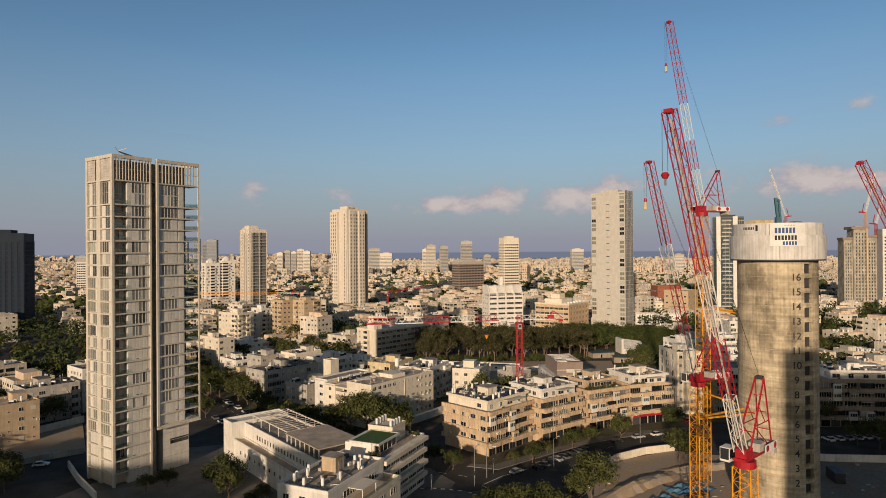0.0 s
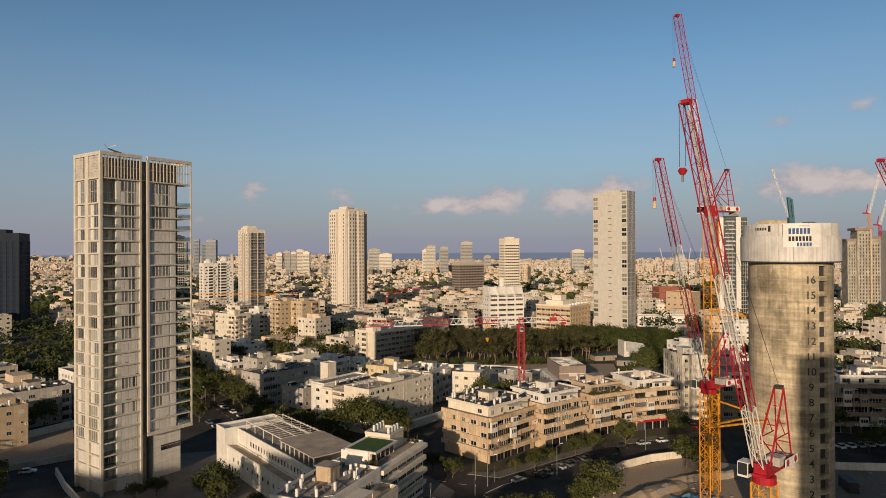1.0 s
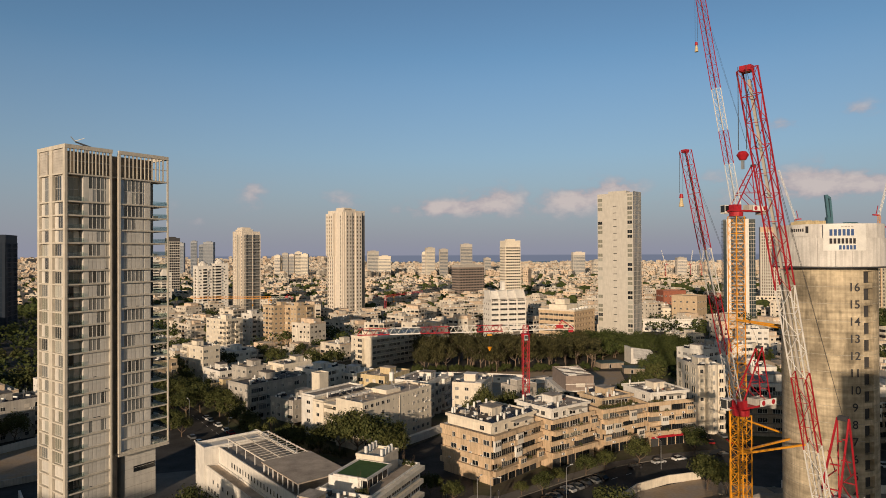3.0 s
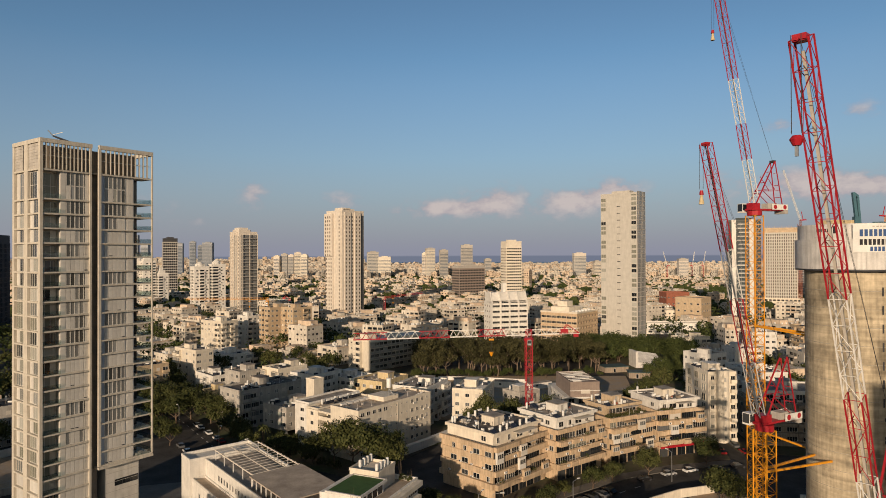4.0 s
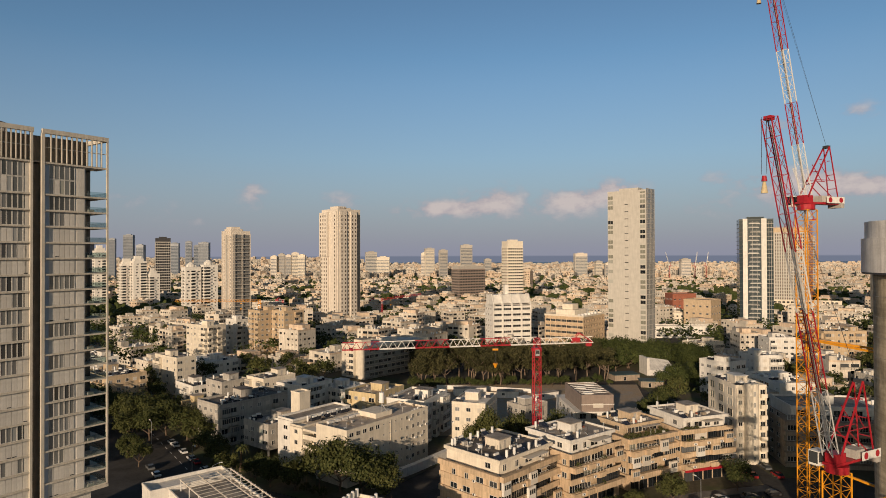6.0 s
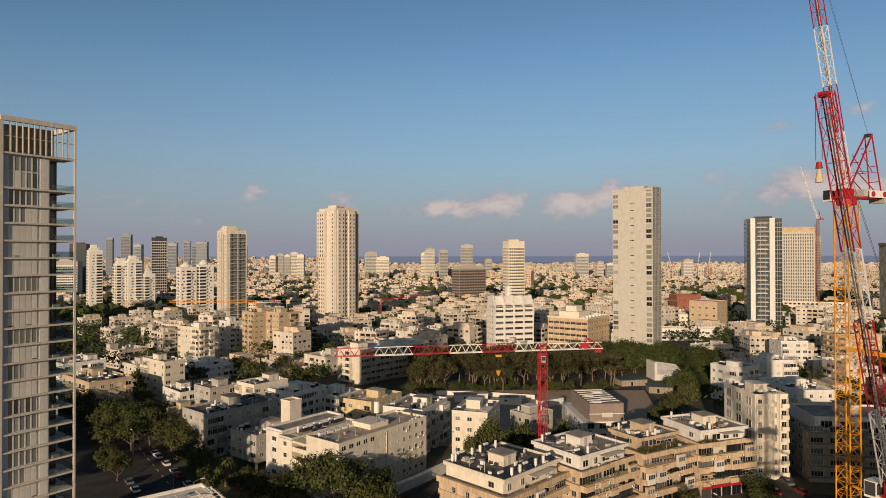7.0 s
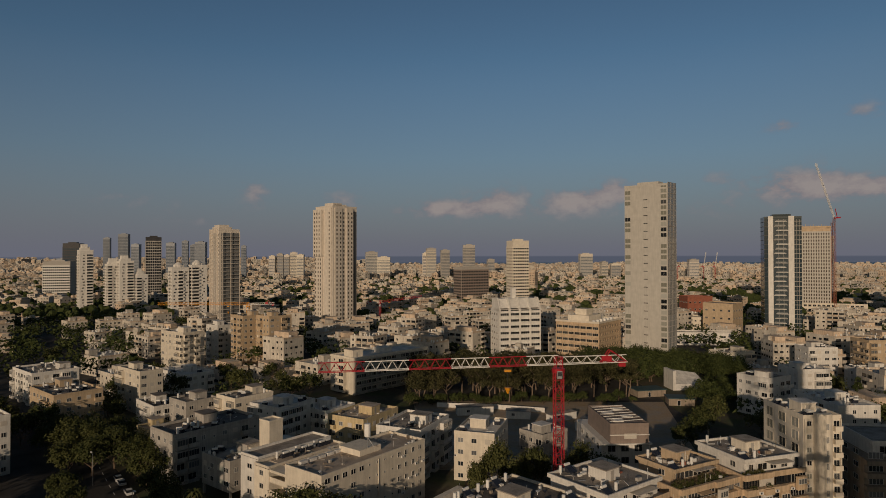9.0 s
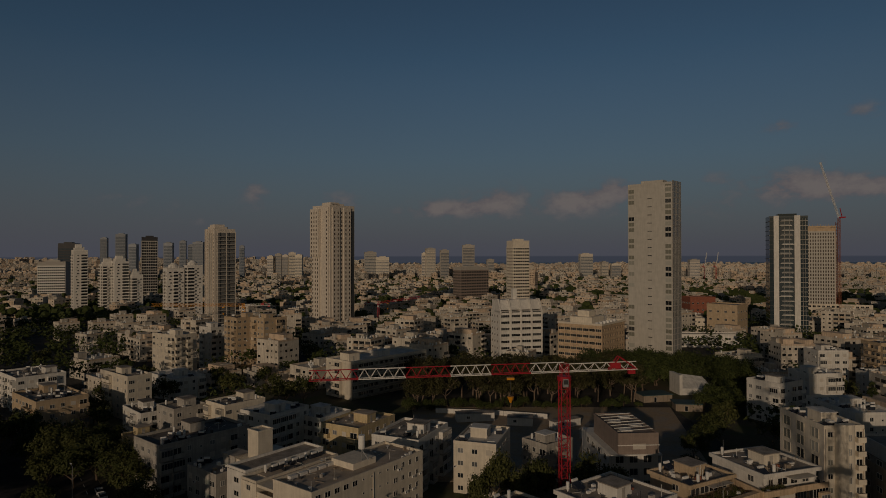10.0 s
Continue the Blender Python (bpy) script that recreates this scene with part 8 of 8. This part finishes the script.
for k in range(260):
    x, y = rk.uniform(36, 118), rk.uniform(95, 183)
    if y > 160 + (x - 36) * 0.55 or math.hypot(x - 78, y - 146) < 11:
        continue
    s = rk.uniform(0.15, 0.7)
    deb.box(x, y, 0.1, x + s * rk.uniform(0.6, 3), y + s, 0.12 + s * rk.uniform(0.3, 0.8))
tagged(part("debris", deb, "concrete"), "scattered timber and rubble on the sandy building site", "debris", kind="stuff")
# earth banks, containers and stacked steel on the site
for k, (x0, y0, x1, y1, hh, ww) in enumerate(((38, 152, 62, 170, 1.6, 6), (60, 172, 92, 178, 1.2, 5), (44, 132, 60, 140, 1.4, 5), (86, 128, 104, 150, 1.8, 7), (52, 110, 74, 118, 1.2, 6))):
    bank = MB()
    nn = 14
    for i in range(nn + 1):
        t = i / nn
        cx, cy = x0 + (x1 - x0) * t, y0 + (y1 - y0) * t
        L = math.hypot(x1 - x0, y1 - y0)
        nx, ny = -(y1 - y0) / L, (x1 - x0) / L
        for j, (o, zz) in enumerate(((-1, 0.05), (-0.45, 0.8), (0, 1.0), (0.5, 0.7), (1, 0.05))):
            q = o * ww / 2 * rk.uniform(0.8, 1.1)
            bank.v.append((cx + nx * q, cy + ny * q, 0.1 + hh * zz * rk.uniform(0.7, 1.1) * (0.3 + math.sin(math.pi * min(0.97, max(0.03, t))))))
    for i in range(nn):
        for j in range(4):
            a = i * 5 + j
            bank.f.append((a, a + 5, a + 6, a + 1))
            bank.mi.append(0)
    tagged(part("earth_bank", bank, "sand"), "heaped sandy earth on the building site", "earth", "earth banks")
for k, (x, y, a, colour) in enumerate(((96, 172, 12, "tarp"), (103, 165, 80, "dark"), (60, 146, 30, "tarp"), (90, 118, 0, "white"), (56, 122, 70, "orange"))):
    ct = thing("container", pose(x, y, 0.1, 0, 0, a), "steel site container standing on sand", "container", "site containers")
    cb3 = MB()
    gridbox(cb3, [k2 * 0.5 - 3 for k2 in range(13)], [0, 2.6], lambda i, j: 0 if i % 2 else None, -1.2, 1.2, 0.06, back=True)
    part("body", cb3, colour, ct)
    part("lid", MB().box(-3, -1.2, 2.6, 3, 1.2, 2.66), colour, ct)
for x, y, a, w in ((62, 158, 20, 12), (52, 150, 35, 9), (70, 128, 10, 8)):
    tp = thing("tarpaulin", pose(x, y, 0.12, 0, 0, a), "blue tarpaulin spread over material on the site", "tarpaulin")
    c = MB()
    nn = 8
    for j in range(nn + 1):
        for i in range(nn + 1):
            c.v.append((w * (i / nn - 0.5), w * 0.5 * (j / nn - 0.5), 0.5 + 0.35 * math.sin(i * 1.7 + j) + 0.2 * math.cos(j * 2.3)))
    for j in range(nn):
        for i in range(nn):
            c.f.append((j * (nn + 1) + i, j * (nn + 1) + i + 1, (j + 1) * (nn + 1) + i + 1, (j + 1) * (nn + 1) + i))
            c.mi.append(0)
    part("sheet", c, "tarp", tp)


CARM = {}


def car_at(x, y, ang, colour):
    if colour not in CARM:
        M["car_" + colour] = surface("car_paint_" + colour, {"white": (0.75, 0.75, 0.74), "silver": (0.42, 0.43, 0.44), "black": (0.02, 0.02, 0.022), "grey": (0.14, 0.145, 0.15), "red": (0.35, 0.03, 0.03)}[colour], rough=0.25, var=0.08, bump=0, spec=0.6)
        root = thing("car", pose(x, y, 0.0, 0, 0, ang), f"{colour} car parked at the kerb", "car", "parked cars")
        b = MB()
        prof = [(-2.1, 0.35), (-2.15, 0.75), (-1.9, 0.92), (-1.2, 0.95), (1.0, 0.95), (1.9, 0.82), (2.15, 0.65), (2.1, 0.35)]
        k = len(prof)
        for yy in (-0.85, 0.85):
            b.v += [(px, yy, pz) for px, pz in prof]
        for e in range(k):
            j = (e + 1) % k
            b.f.append((e, j, k + j, k + e))
        b.f += [tuple(reversed(range(k))), tuple(range(k, 2 * k))]
        b.mi = [0] * len(b.f)
        part("body", b, "car_" + colour, root)
        c = MB()
        prof = [(-1.85, 0.93), (-1.3, 1.42), (0.2, 1.45), (1.05, 0.95)]
        for yy, s in ((-0.8, 0.86), (0.8, 0.86)):
            c.v += [(px, yy * (s if pz > 1 else 1), pz) for px, pz in prof]
        c.f = [(0, 4, 5, 1), (1, 5, 6, 2), (2, 6, 7, 3), (0, 1, 2, 3), (7, 6, 5, 4)]
        c.mi = [1, 0, 1, 1, 1]
        part("cabin", c, ("car_" + colour, "glass_dark"), root)
        wheel = MB()
        nn = 12
        for yy in (-0.11, 0.11):
            wheel.v += [(0.32 * math.cos(2 * math.pi * q / nn), yy, 0.32 * math.sin(2 * math.pi * q / nn)) for q in range(nn)]
        for q in range(nn):
            j = (q + 1) % nn
            wheel.f.append((q, j, nn + j, nn + q))
        wheel.f += [tuple(reversed(range(nn))), tuple(range(nn, 2 * nn))]
        wheel.mi = [0] * len(wheel.f)
        wm = wheel.mesh("wheel", "dark")
        for px in (-1.35, 1.35):
            for py in (-0.78, 0.78):
                piece("wheel", wm, root, pose(px, py, 0.32))
        CARM[colour] = root
        return
    copy_thing(CARM[colour], pose(x, y, 0.0, 0, 0, ang))


prn = random.Random(2)
COL = ("white", "silver", "white", "black", "grey", "white", "red", "grey", "white")
for k in range(16):
    t = k / 16
    if k % 5 in (1, 3):
        continue
    car_at(-52 - 42 * t + 3.2, 207 + 53 * t - 2.0, 127 + prn.uniform(-2, 2), prn.choice(COL))
for k in (0, 3, 4, 7):
    t = k / 9
    car_at(-66 - 40 * t, 207 + 52 * t, 127, prn.choice(COL))
for k, (x, y, a) in enumerate(((26, 175, 130), (28, 177.5, 132), (30, 179.5, 132), (32.5, 182, 130), (35, 184, 128), (37.5, 186, 128), (40.5, 188.3, 125), (43, 190.5, 125), (63, 203, 20), (70, 205.6, 20), (55, 199, 25), (78, 207, 12), (85, 209, 10), (20, 172, 40), (-115.7, 180.3, 20))):
    car_at(x, y, a, ("black", "grey", "black", "silver", "grey")[k % 5] if k not in (9, 14) else "white")
for k in range(12):
    car_at(122 + k * 3.3, 199 + k * 0.5, 100, ("white", "white", "silver", "white", "white", "silver")[k % 6])
for k in range(10):
    car_at(86 + (k % 2) * 7, 222 + (k // 2) * 6.5, 90, prn.choice(("black", "grey", "silver", "red", "white", "black")))


def street_lamp(x, y, ang, h=8.0):
    root = thing("street_lamp", pose(x, y, 0, 0, 0, ang), "pale steel street lamp with a curved arm", "street lamp", "street lamps")
    part("pole", MB().cyl(0, 0, 0, h, 0.11, 8, 0.07), "steel", root)
    part("arm", MB().bar((0, 0, h), (1.8, 0, h + 0.35), 0.09), "steel", root)
    part("head", MB().box(1.6, -0.16, h + 0.25, 2.5, 0.16, h + 0.42), "tank", root)


for x, y, a in ((8.3, 168.7, 60), (11.5, 168.7, 0), (30.9, 176.3, 40), (-48, 200, 130), (-70, 226, -50), (-93, 251, 130), (62, 198, 110), (-109, 272, -50), (-58, 209, 40), (-88, 172, 0)):
    street_lamp(x, y, a)
for a, b in (((-48, 196), (-110, 280)), ((-40, 190), (10, 168)), ((16, 170), (60, 200))):
    L = math.hypot(b[0] - a[0], b[1] - a[1])
    for k in range(int(L / 6)):
        t0, t1 = k * 6 / L, (k * 6 + 2.5) / L
        q = strip((a[0] + (b[0] - a[0]) * t0, a[1] + (b[1] - a[1]) * t0), (a[0] + (b[0] - a[0]) * t1, a[1] + (b[1] - a[1]) * t1), 0.16)
        tagged(part("lane_mark", MB().prism(q, 0.0, 0.006), "paint"), "white dashed lane mark on asphalt", "road marking", kind="structure")
# low sheds with dark green roofs in the clearing by the fig trees
for x, y, a, w, d in ((84, 352, 12, 13, 8), (92, 338, -8, 10, 7)):
    sh = thing("low_shed", pose(x, y, 0.15, 0, 0, a), "low shed with a dark green sheet roof among trees", "shed", "sheds in the clearing")
    part("body", MB().box(0, 0, 0, w, d, 2.8), "taupe", sh)
    part("roof", MB().box(-0.4, -0.4, 2.803, w + 0.4, d + 0.4, 3.05), "sheet_green", sh)
    piece("door", window_mesh(1.2, 2.1, 1, "glass_dark", "frame"), sh, pose(w * 0.4, -0.003, 0.02))
# site cabins
for x, y, a, w, d, h in ((6, 322, 8, 14, 4, 3), (24, 318, -10, 9, 4, 2.8), (40, 312, 30, 12, 3, 2.6), (60, 318, 5, 8, 5, 3), (12, 296, 40, 6, 2.5, 2.6), (56, 290, 10, 6, 2.5, 2.6), (50, 300, 60, 9, 4, 3), (-2, 304, 80, 10, 4, 3)):
    sh = thing("site_shed", pose(x, y, 0.2, 0, 0, a), "low white site cabin on bare earth", "shed", "site cabins")
    part("body", MB().box(0, 0, 0, w, d, h), "white", sh)
    part("roof", MB().box(-0.2, -0.2, h + 0.003, w + 0.2, d + 0.2, h + 0.15), "roof_grey", sh)
    piece("window", window_mesh(1.2, 1.0, 2, "glass_dark"), sh, pose(w * 0.3, -0.003, 1.1))
# unseen tall blocks behind the flight line, added and sized to cast shade
brn = random.Random(31)
for x, wide, high in ((12.5, 23, 81), (36, 34, 77), (-205, 78, 53)):
    o = thing("district_block", pose(x, -78, 0), "unseen tall block added behind the flight line to cast shade", "building", "blocks behind the flight line")
    part("wall", MB().box(0, 0, 0, wide, 18, high), "grey", o)
for k in range(13):
    x = -350 + k * 34 + brn.uniform(-4, 4)
    if x > -65 or -205 < x < -125:
        continue
    o = thing("district_block", pose(x, -70 + brn.uniform(-8, 8), 0), "plain unseen tall block added behind the flight line to cast shade", "building", "blocks behind the flight line")
    part("wall", MB().box(0, 0, 0, brn.uniform(20, 30), 18, brn.uniform(53, 61) if x < -110 else 46), "grey", o)


# ---- the city beyond: blocks of flats as far as the shore ----
crnd = random.Random(5)


def reserve(pts, r):
    for (x0, y0), (x1, y1) in zip(pts, pts[1:]):
        L = math.hypot(x1 - x0, y1 - y0)
        for k in range(int(L / r) + 1):
            t = k * r / L
            FOOT.append((x0 + (x1 - x0) * t, y0 + (y1 - y0) * t, r))


# streets and open plots stay clear
reserve([(10, 165), (-54, 204), (-92, 256), (-130, 302), (-200, 390)], 11)
reserve([(8, 165), (40, 183), (90, 210), (140, 206), (240, 210)], 11)
reserve([(90, 215), (92, 300), (96, 330)], 8)
reserve([(35, 100), (110, 100), (110, 170), (35, 170), (80, 120), (80, 170)], 24)
reserve([(0, 275), (70, 275), (70, 320), (0, 325), (35, 300)], 14)
reserve([(-20, 60), (25, 60), (25, 150), (-20, 100), (-70, 120), (-100, 150), (-130, 190)], 22)
reserve([(-75, 125), (-50, 145), (-90, 155), (-100, 120)], 16)
reserve([(-100, 205), (-112, 228), (-130, 250), (-140, 275)], 12)
reserve([(-52, 338), (-36, 342), (-22, 350)], 13)
reserve([(-40, 325), (-28, 328), (-16, 332)], 11)
reserve([(95, 345), (130, 360), (80, 350)], 14)
reserve([(-20, 240), (10, 260)], 8)
reserve([(2, 190), (-16, 206), (-18, 215), (0, 240)], 13)
reserve([(-30, 205), (-60, 215), (-110, 275)], 9)
reserve([(-120, 345), (-80, 370), (-45, 345)], 9)


def seen(x, y, m=25):
    return abs(x) < 0.74 * (y + 8) + m and y > 0


far = {"mid": MB(), "far": MB()}
far_trees = MB()


def far_crown(b, x, y, z, r, rnd):
    """A small uneven crown for trees a long way off."""
    i, n = len(b.v), 6
    b.v.append((x, y, z - r * 0.7))
    for t, q in ((-0.35, 0.85), (0.3, 1.0), (0.75, 0.6)):
        b.v += [(x + r * q * rnd.uniform(0.6, 1.25) * math.cos(6.283 * k / n), y + r * q * rnd.uniform(0.6, 1.25) * math.sin(6.283 * k / n), z + r * (t + rnd.uniform(-0.2, 0.2))) for k in range(n)]
    b.v.append((x + rnd.uniform(-0.3, 0.3) * r, y, z + r * rnd.uniform(0.85, 1.1)))
    top = len(b.v) - 1
    for k in range(n):
        j = (k + 1) % n
        b.f += [(i, i + 1 + j, i + 1 + k), (i + 13 + k, i + 13 + j, top)]
        b.f += [(i + 1 + k, i + 1 + j, i + 7 + j, i + 7 + k), (i + 7 + k, i + 7 + j, i + 13 + j, i + 13 + k)]
    b.mi += [b.cur] * (4 * n)


def turned_box(b, x, y, ca, sa, x0, y0, z0, x1, y1, z1, skip="b"):
    i = len(b.v)
    b.box(x0, y0, z0, x1, y1, z1, skip)
    for k in range(i, len(b.v)):
        p, q, z = b.v[k]
        b.v[k] = (x + p * ca - q * sa, y + p * sa + q * ca, z)


def far_house(b, x, y, ang, w, d, h, rnd, detail):
    a = radians(ang)
    ca, sa = math.cos(a), math.sin(a)
    x, y = x - (w * ca - d * sa) / 2, y - (w * sa + d * ca) / 2
    b.cur = 0
    turned_box(b, x, y, ca, sa, 0, 0, 0, w, d, h, "b")
    b.cur = 2
    turned_box(b, x, y, ca, sa, 0.25, 0.25, h, w - 0.25, d - 0.25, h + 0.05, "b")
    b.cur = 0
    if detail > 1:
        turned_box(b, x, y, ca, sa, 0, 0, h, w, 0.25, h + 0.9)
        turned_box(b, x, y, ca, sa, 0, d - 0.25, h, w, d, h + 0.9)
        turned_box(b, x, y, ca, sa, 0, 0.25, h, 0.25, d - 0.25, h + 0.9)
        turned_box(b, x, y, ca, sa, w - 0.25, 0.25, h, w, d - 0.25, h + 0.9)
    hw, hd = rnd.uniform(3, 5), rnd.uniform(3, 6)
    p, q = rnd.uniform(0.5, w - hw - 0.5), rnd.uniform(0.5, d - hd - 0.5)
    turned_box(b, x, y, ca, sa, p, q, h, p + hw, q + hd, h + rnd.uniform(2.3, 3.2))
    if rnd.random() < 0.4:
        s = rnd.uniform(0.2, 0.5)
        turned_box(b, x, y, ca, sa, w * s, d * 0.2, h, w * (s + 0.45), d * 0.9, h + 2.9)
    b.cur = 3
    for k in range(9 if detail > 1 else 2):
        p, q = rnd.uniform(0.8, w - 1.6), rnd.uniform(0.8, d - 1.6)
        turned_box(b, x, y, ca, sa, p, q, h + 0.1, p + 0.6, q + 0.6, h + 1.5)
    b.cur = 0
    if detail > 1 and rnd.random() < 0.45:
        for k in range(3):
            p, q = rnd.uniform(0.5, w - 3), rnd.uniform(0.5, d - 3)
            turned_box(b, x, y, ca, sa, p, q, h, p + rnd.uniform(0.8, 2.6), q + rnd.uniform(0.4, 2.2), h + rnd.uniform(0.8, 2.0))
    floors = int(h / 3.1)
    style = rnd.choice("pprb")
    cut = rnd.uniform(0.3, 0.7)
    for fl in range(floors):
        z = fl * 3.1 + 1.0
        for axis, L in (("x", w), ("y", d)):
            def slab(s0, s1, out, z0, z1, skip):
                if axis == "x":
                    turned_box(b, x, y, ca, sa, s0, -out, z0, s1, 0, z1, skip.replace("#", "k"))
                else:
                    turned_box(b, x, y, ca, sa, -out, s0, z0, 0, s1, z1, skip.replace("#", "r"))
            if detail > 1:
                n = max(2, int(L / (2.7 if style == "p" else 3.6)))
                for k in range(n):
                    s, r = (k + 0.5) * L / n, rnd.random()
                    if r < 0.15:
                        continue
                    if style != "p" and (k / n < cut) == (style == "b"):
                        b.cur = 0
                        slab(s - L / n * 0.46, s + L / n * 0.46, 1.1, z - 1.1, z - 0.05, "b#")
                        b.cur = 1
                        slab(s - L / n * 0.4, s + L / n * 0.4, 0.04, z, z + 1.45, "b#")
                    else:
                        b.cur = 1
                        ww = rnd.choice((0.3, 0.5, 0.65, 0.9))
                        slab(s - ww, s + ww, 0.04, z + (0.3 if ww < 0.4 else 0), z + 1.15, "b#")
            else:
                b.cur = 1
                n = rnd.choice((2, 3))
                for k in range(n):
                    s, ww = (k + 0.5) * L / n + rnd.uniform(-0.6, 0.6), L * rnd.uniform(0.05, 0.13)
                    slab(s - ww, s + ww, 0.05, z, z + 1.2, "bt#rl" if axis == "x" else "bt#fk")
    b.cur = 0


mids = 0
y = 60.0
while y < 2700:
    step = 23.5 if y < 700 else 24.5 if y < 1300 else 28
    x = -0.76 * y - 90 + crnd.uniform(0, step)
    while x < 0.76 * y + 90:
        x += step
        px, py = x + crnd.uniform(-3.5, 3.5), y + crnd.uniform(-3.5, 3.5)
        cellx, celly = math.floor((px + 130) / 330), math.floor(py / 330)
        ang = {0: 50, 1: 48, 2: 5, 3: 28, 4: 62}[(cellx * 7 + celly * 3) % 5]
        ang += crnd.uniform(-7, 7)
        if py < 520:
            ang = (50 if px < 70 else 4) + crnd.choice((-8, 0, 0, 6, 14))
        if not seen(px, py, 60 if py < 500 else 30):
            continue
        w, d = crnd.uniform(11, 17), crnd.uniform(12, 19)
        h = 3.1 * crnd.choice((2, 3, 3, 3, 4, 4, 4, 4, 5, 6))
        if py > 620:
            w, d = crnd.choice(((1.0, 1.0), (1.5, 0.8), (0.8, 1.5)))
            w, d = w * crnd.uniform(11, 16), d * crnd.uniform(11, 16)
            h = 3.1 * crnd.choice((1, 2, 2, 3, 3, 3, 4, 4))
        if py > 1500:
            h = 3.1 * crnd.choice((3, 4, 4, 5, 5, 6, 7)) + (py - 1500) * 0.006
        if py > 700 and crnd.random() < 0.008:
            h = crnd.uniform(22, 34)
        if taken(px, py, 8.5):
            continue
        if crnd.random() < (0.36 if py < 1100 else 0.25) or (-95 < px + 0.6 * py + 10 < 80 and 335 < py < 760 and px < -150 and crnd.random() < 0.8) or (px > 0.36 * py and 430 < py < 1000 and crnd.random() < 0.35) or (px < -0.48 * py and 260 < py < 800 and crnd.random() < 0.25):
            for k in range(4 if py > 640 else 0):
                far_crown(far_trees, px + crnd.uniform(-10, 10), py + crnd.uniform(-10, 10), crnd.uniform(4.5, 8.5), crnd.uniform(3.0, 5.2), crnd)
            for k in range(4 if py <= 640 else 0):
                clump(far_trees, px + crnd.uniform(-8, 8), py + crnd.uniform(-8, 8), crnd.uniform(6, 10), crnd.uniform(4.0, 6.4), 42 if py < 600 else 16, 0.75 if py < 700 else 1.35, crnd)
            continue
        if py < 470 and mids < 7:
            mids += 1
            a = radians(ang)
            cx, cy = px - (w * math.cos(a) - d * math.sin(a)) / 2, py - (w * math.sin(a) + d * math.cos(a)) / 2
            apartment(cx, cy, ang, w, d, min(5, int(h / 3.1)), crnd.choice(("white", "white", "cream", "cream", "grey", "tan")),
                      crnd.choice(("roof_grey", "roof_white", "roof_tar", "roof_dust")), 3.1, False, 100 + mids, heaters=3, full=False, density=0.9, pad=0)
        else:
            if py < 700:
                hb = MB()
                far_house(hb, 0, 0, ang, w, d, h, crnd, 2)
                ho = part("apartment_house", hb, ("far_wall", "glass_dark", "far_roof", "tank"), None, "", pose(px, py, 0))
                tagged(ho, f"plastered {('two', 'three', 'four', 'five', 'six')[max(0, min(4, int(h / 3.1) - 2))]}-storey apartment house with a cluttered flat roof", "building", "apartment houses of the city")
            else:
                far_house(far["mid" if py < 1300 else "far"], px, py, ang, w, d, h, crnd, 2 if py < 860 else 1)
        if py > 640:
            far_crown(far_trees, px + crnd.uniform(9, 12), py + crnd.uniform(-9, 9), crnd.uniform(4.5, 8), crnd.uniform(2.4, 4.2), crnd)
        elif crnd.random() < 0.9:
            clump(far_trees, px + crnd.uniform(9, 12), py + crnd.uniform(-9, 9), crnd.uniform(4.5, 9), crnd.uniform(2.6, 4.2), 40 if py < 600 else 16, 0.62 if py < 700 else 1.1, crnd)
    y += step
# inland, past where the coast turns away
y = 2720.0
while y < 4600:
    x = -0.76 * y - 60
    while x < -330 - (y - 2720) * 0.34:
        x += crnd.uniform(55, 100)
        far_house(far["far"], x, y + crnd.uniform(-15, 15), crnd.uniform(0, 90), crnd.uniform(14, 30), crnd.uniform(14, 24), 3.1 * crnd.choice((4, 5, 6, 7, 8, 12)) + (y - 2720) * 0.006, crnd, 1)
    y += 62
for key, word in (("mid", "distant"), ("far", "farthest")):
    tagged(part("city_blocks", far[key], ("far_wall", "glass_dark", "far_roof", "tank")), f"{word} white and tan apartment blocks with flat cluttered roofs", "buildings", kind="stuff")
tagged(part("city_trees", far_trees, "leaf_dark"), "dark green street trees between the distant blocks", "trees", kind="stuff")
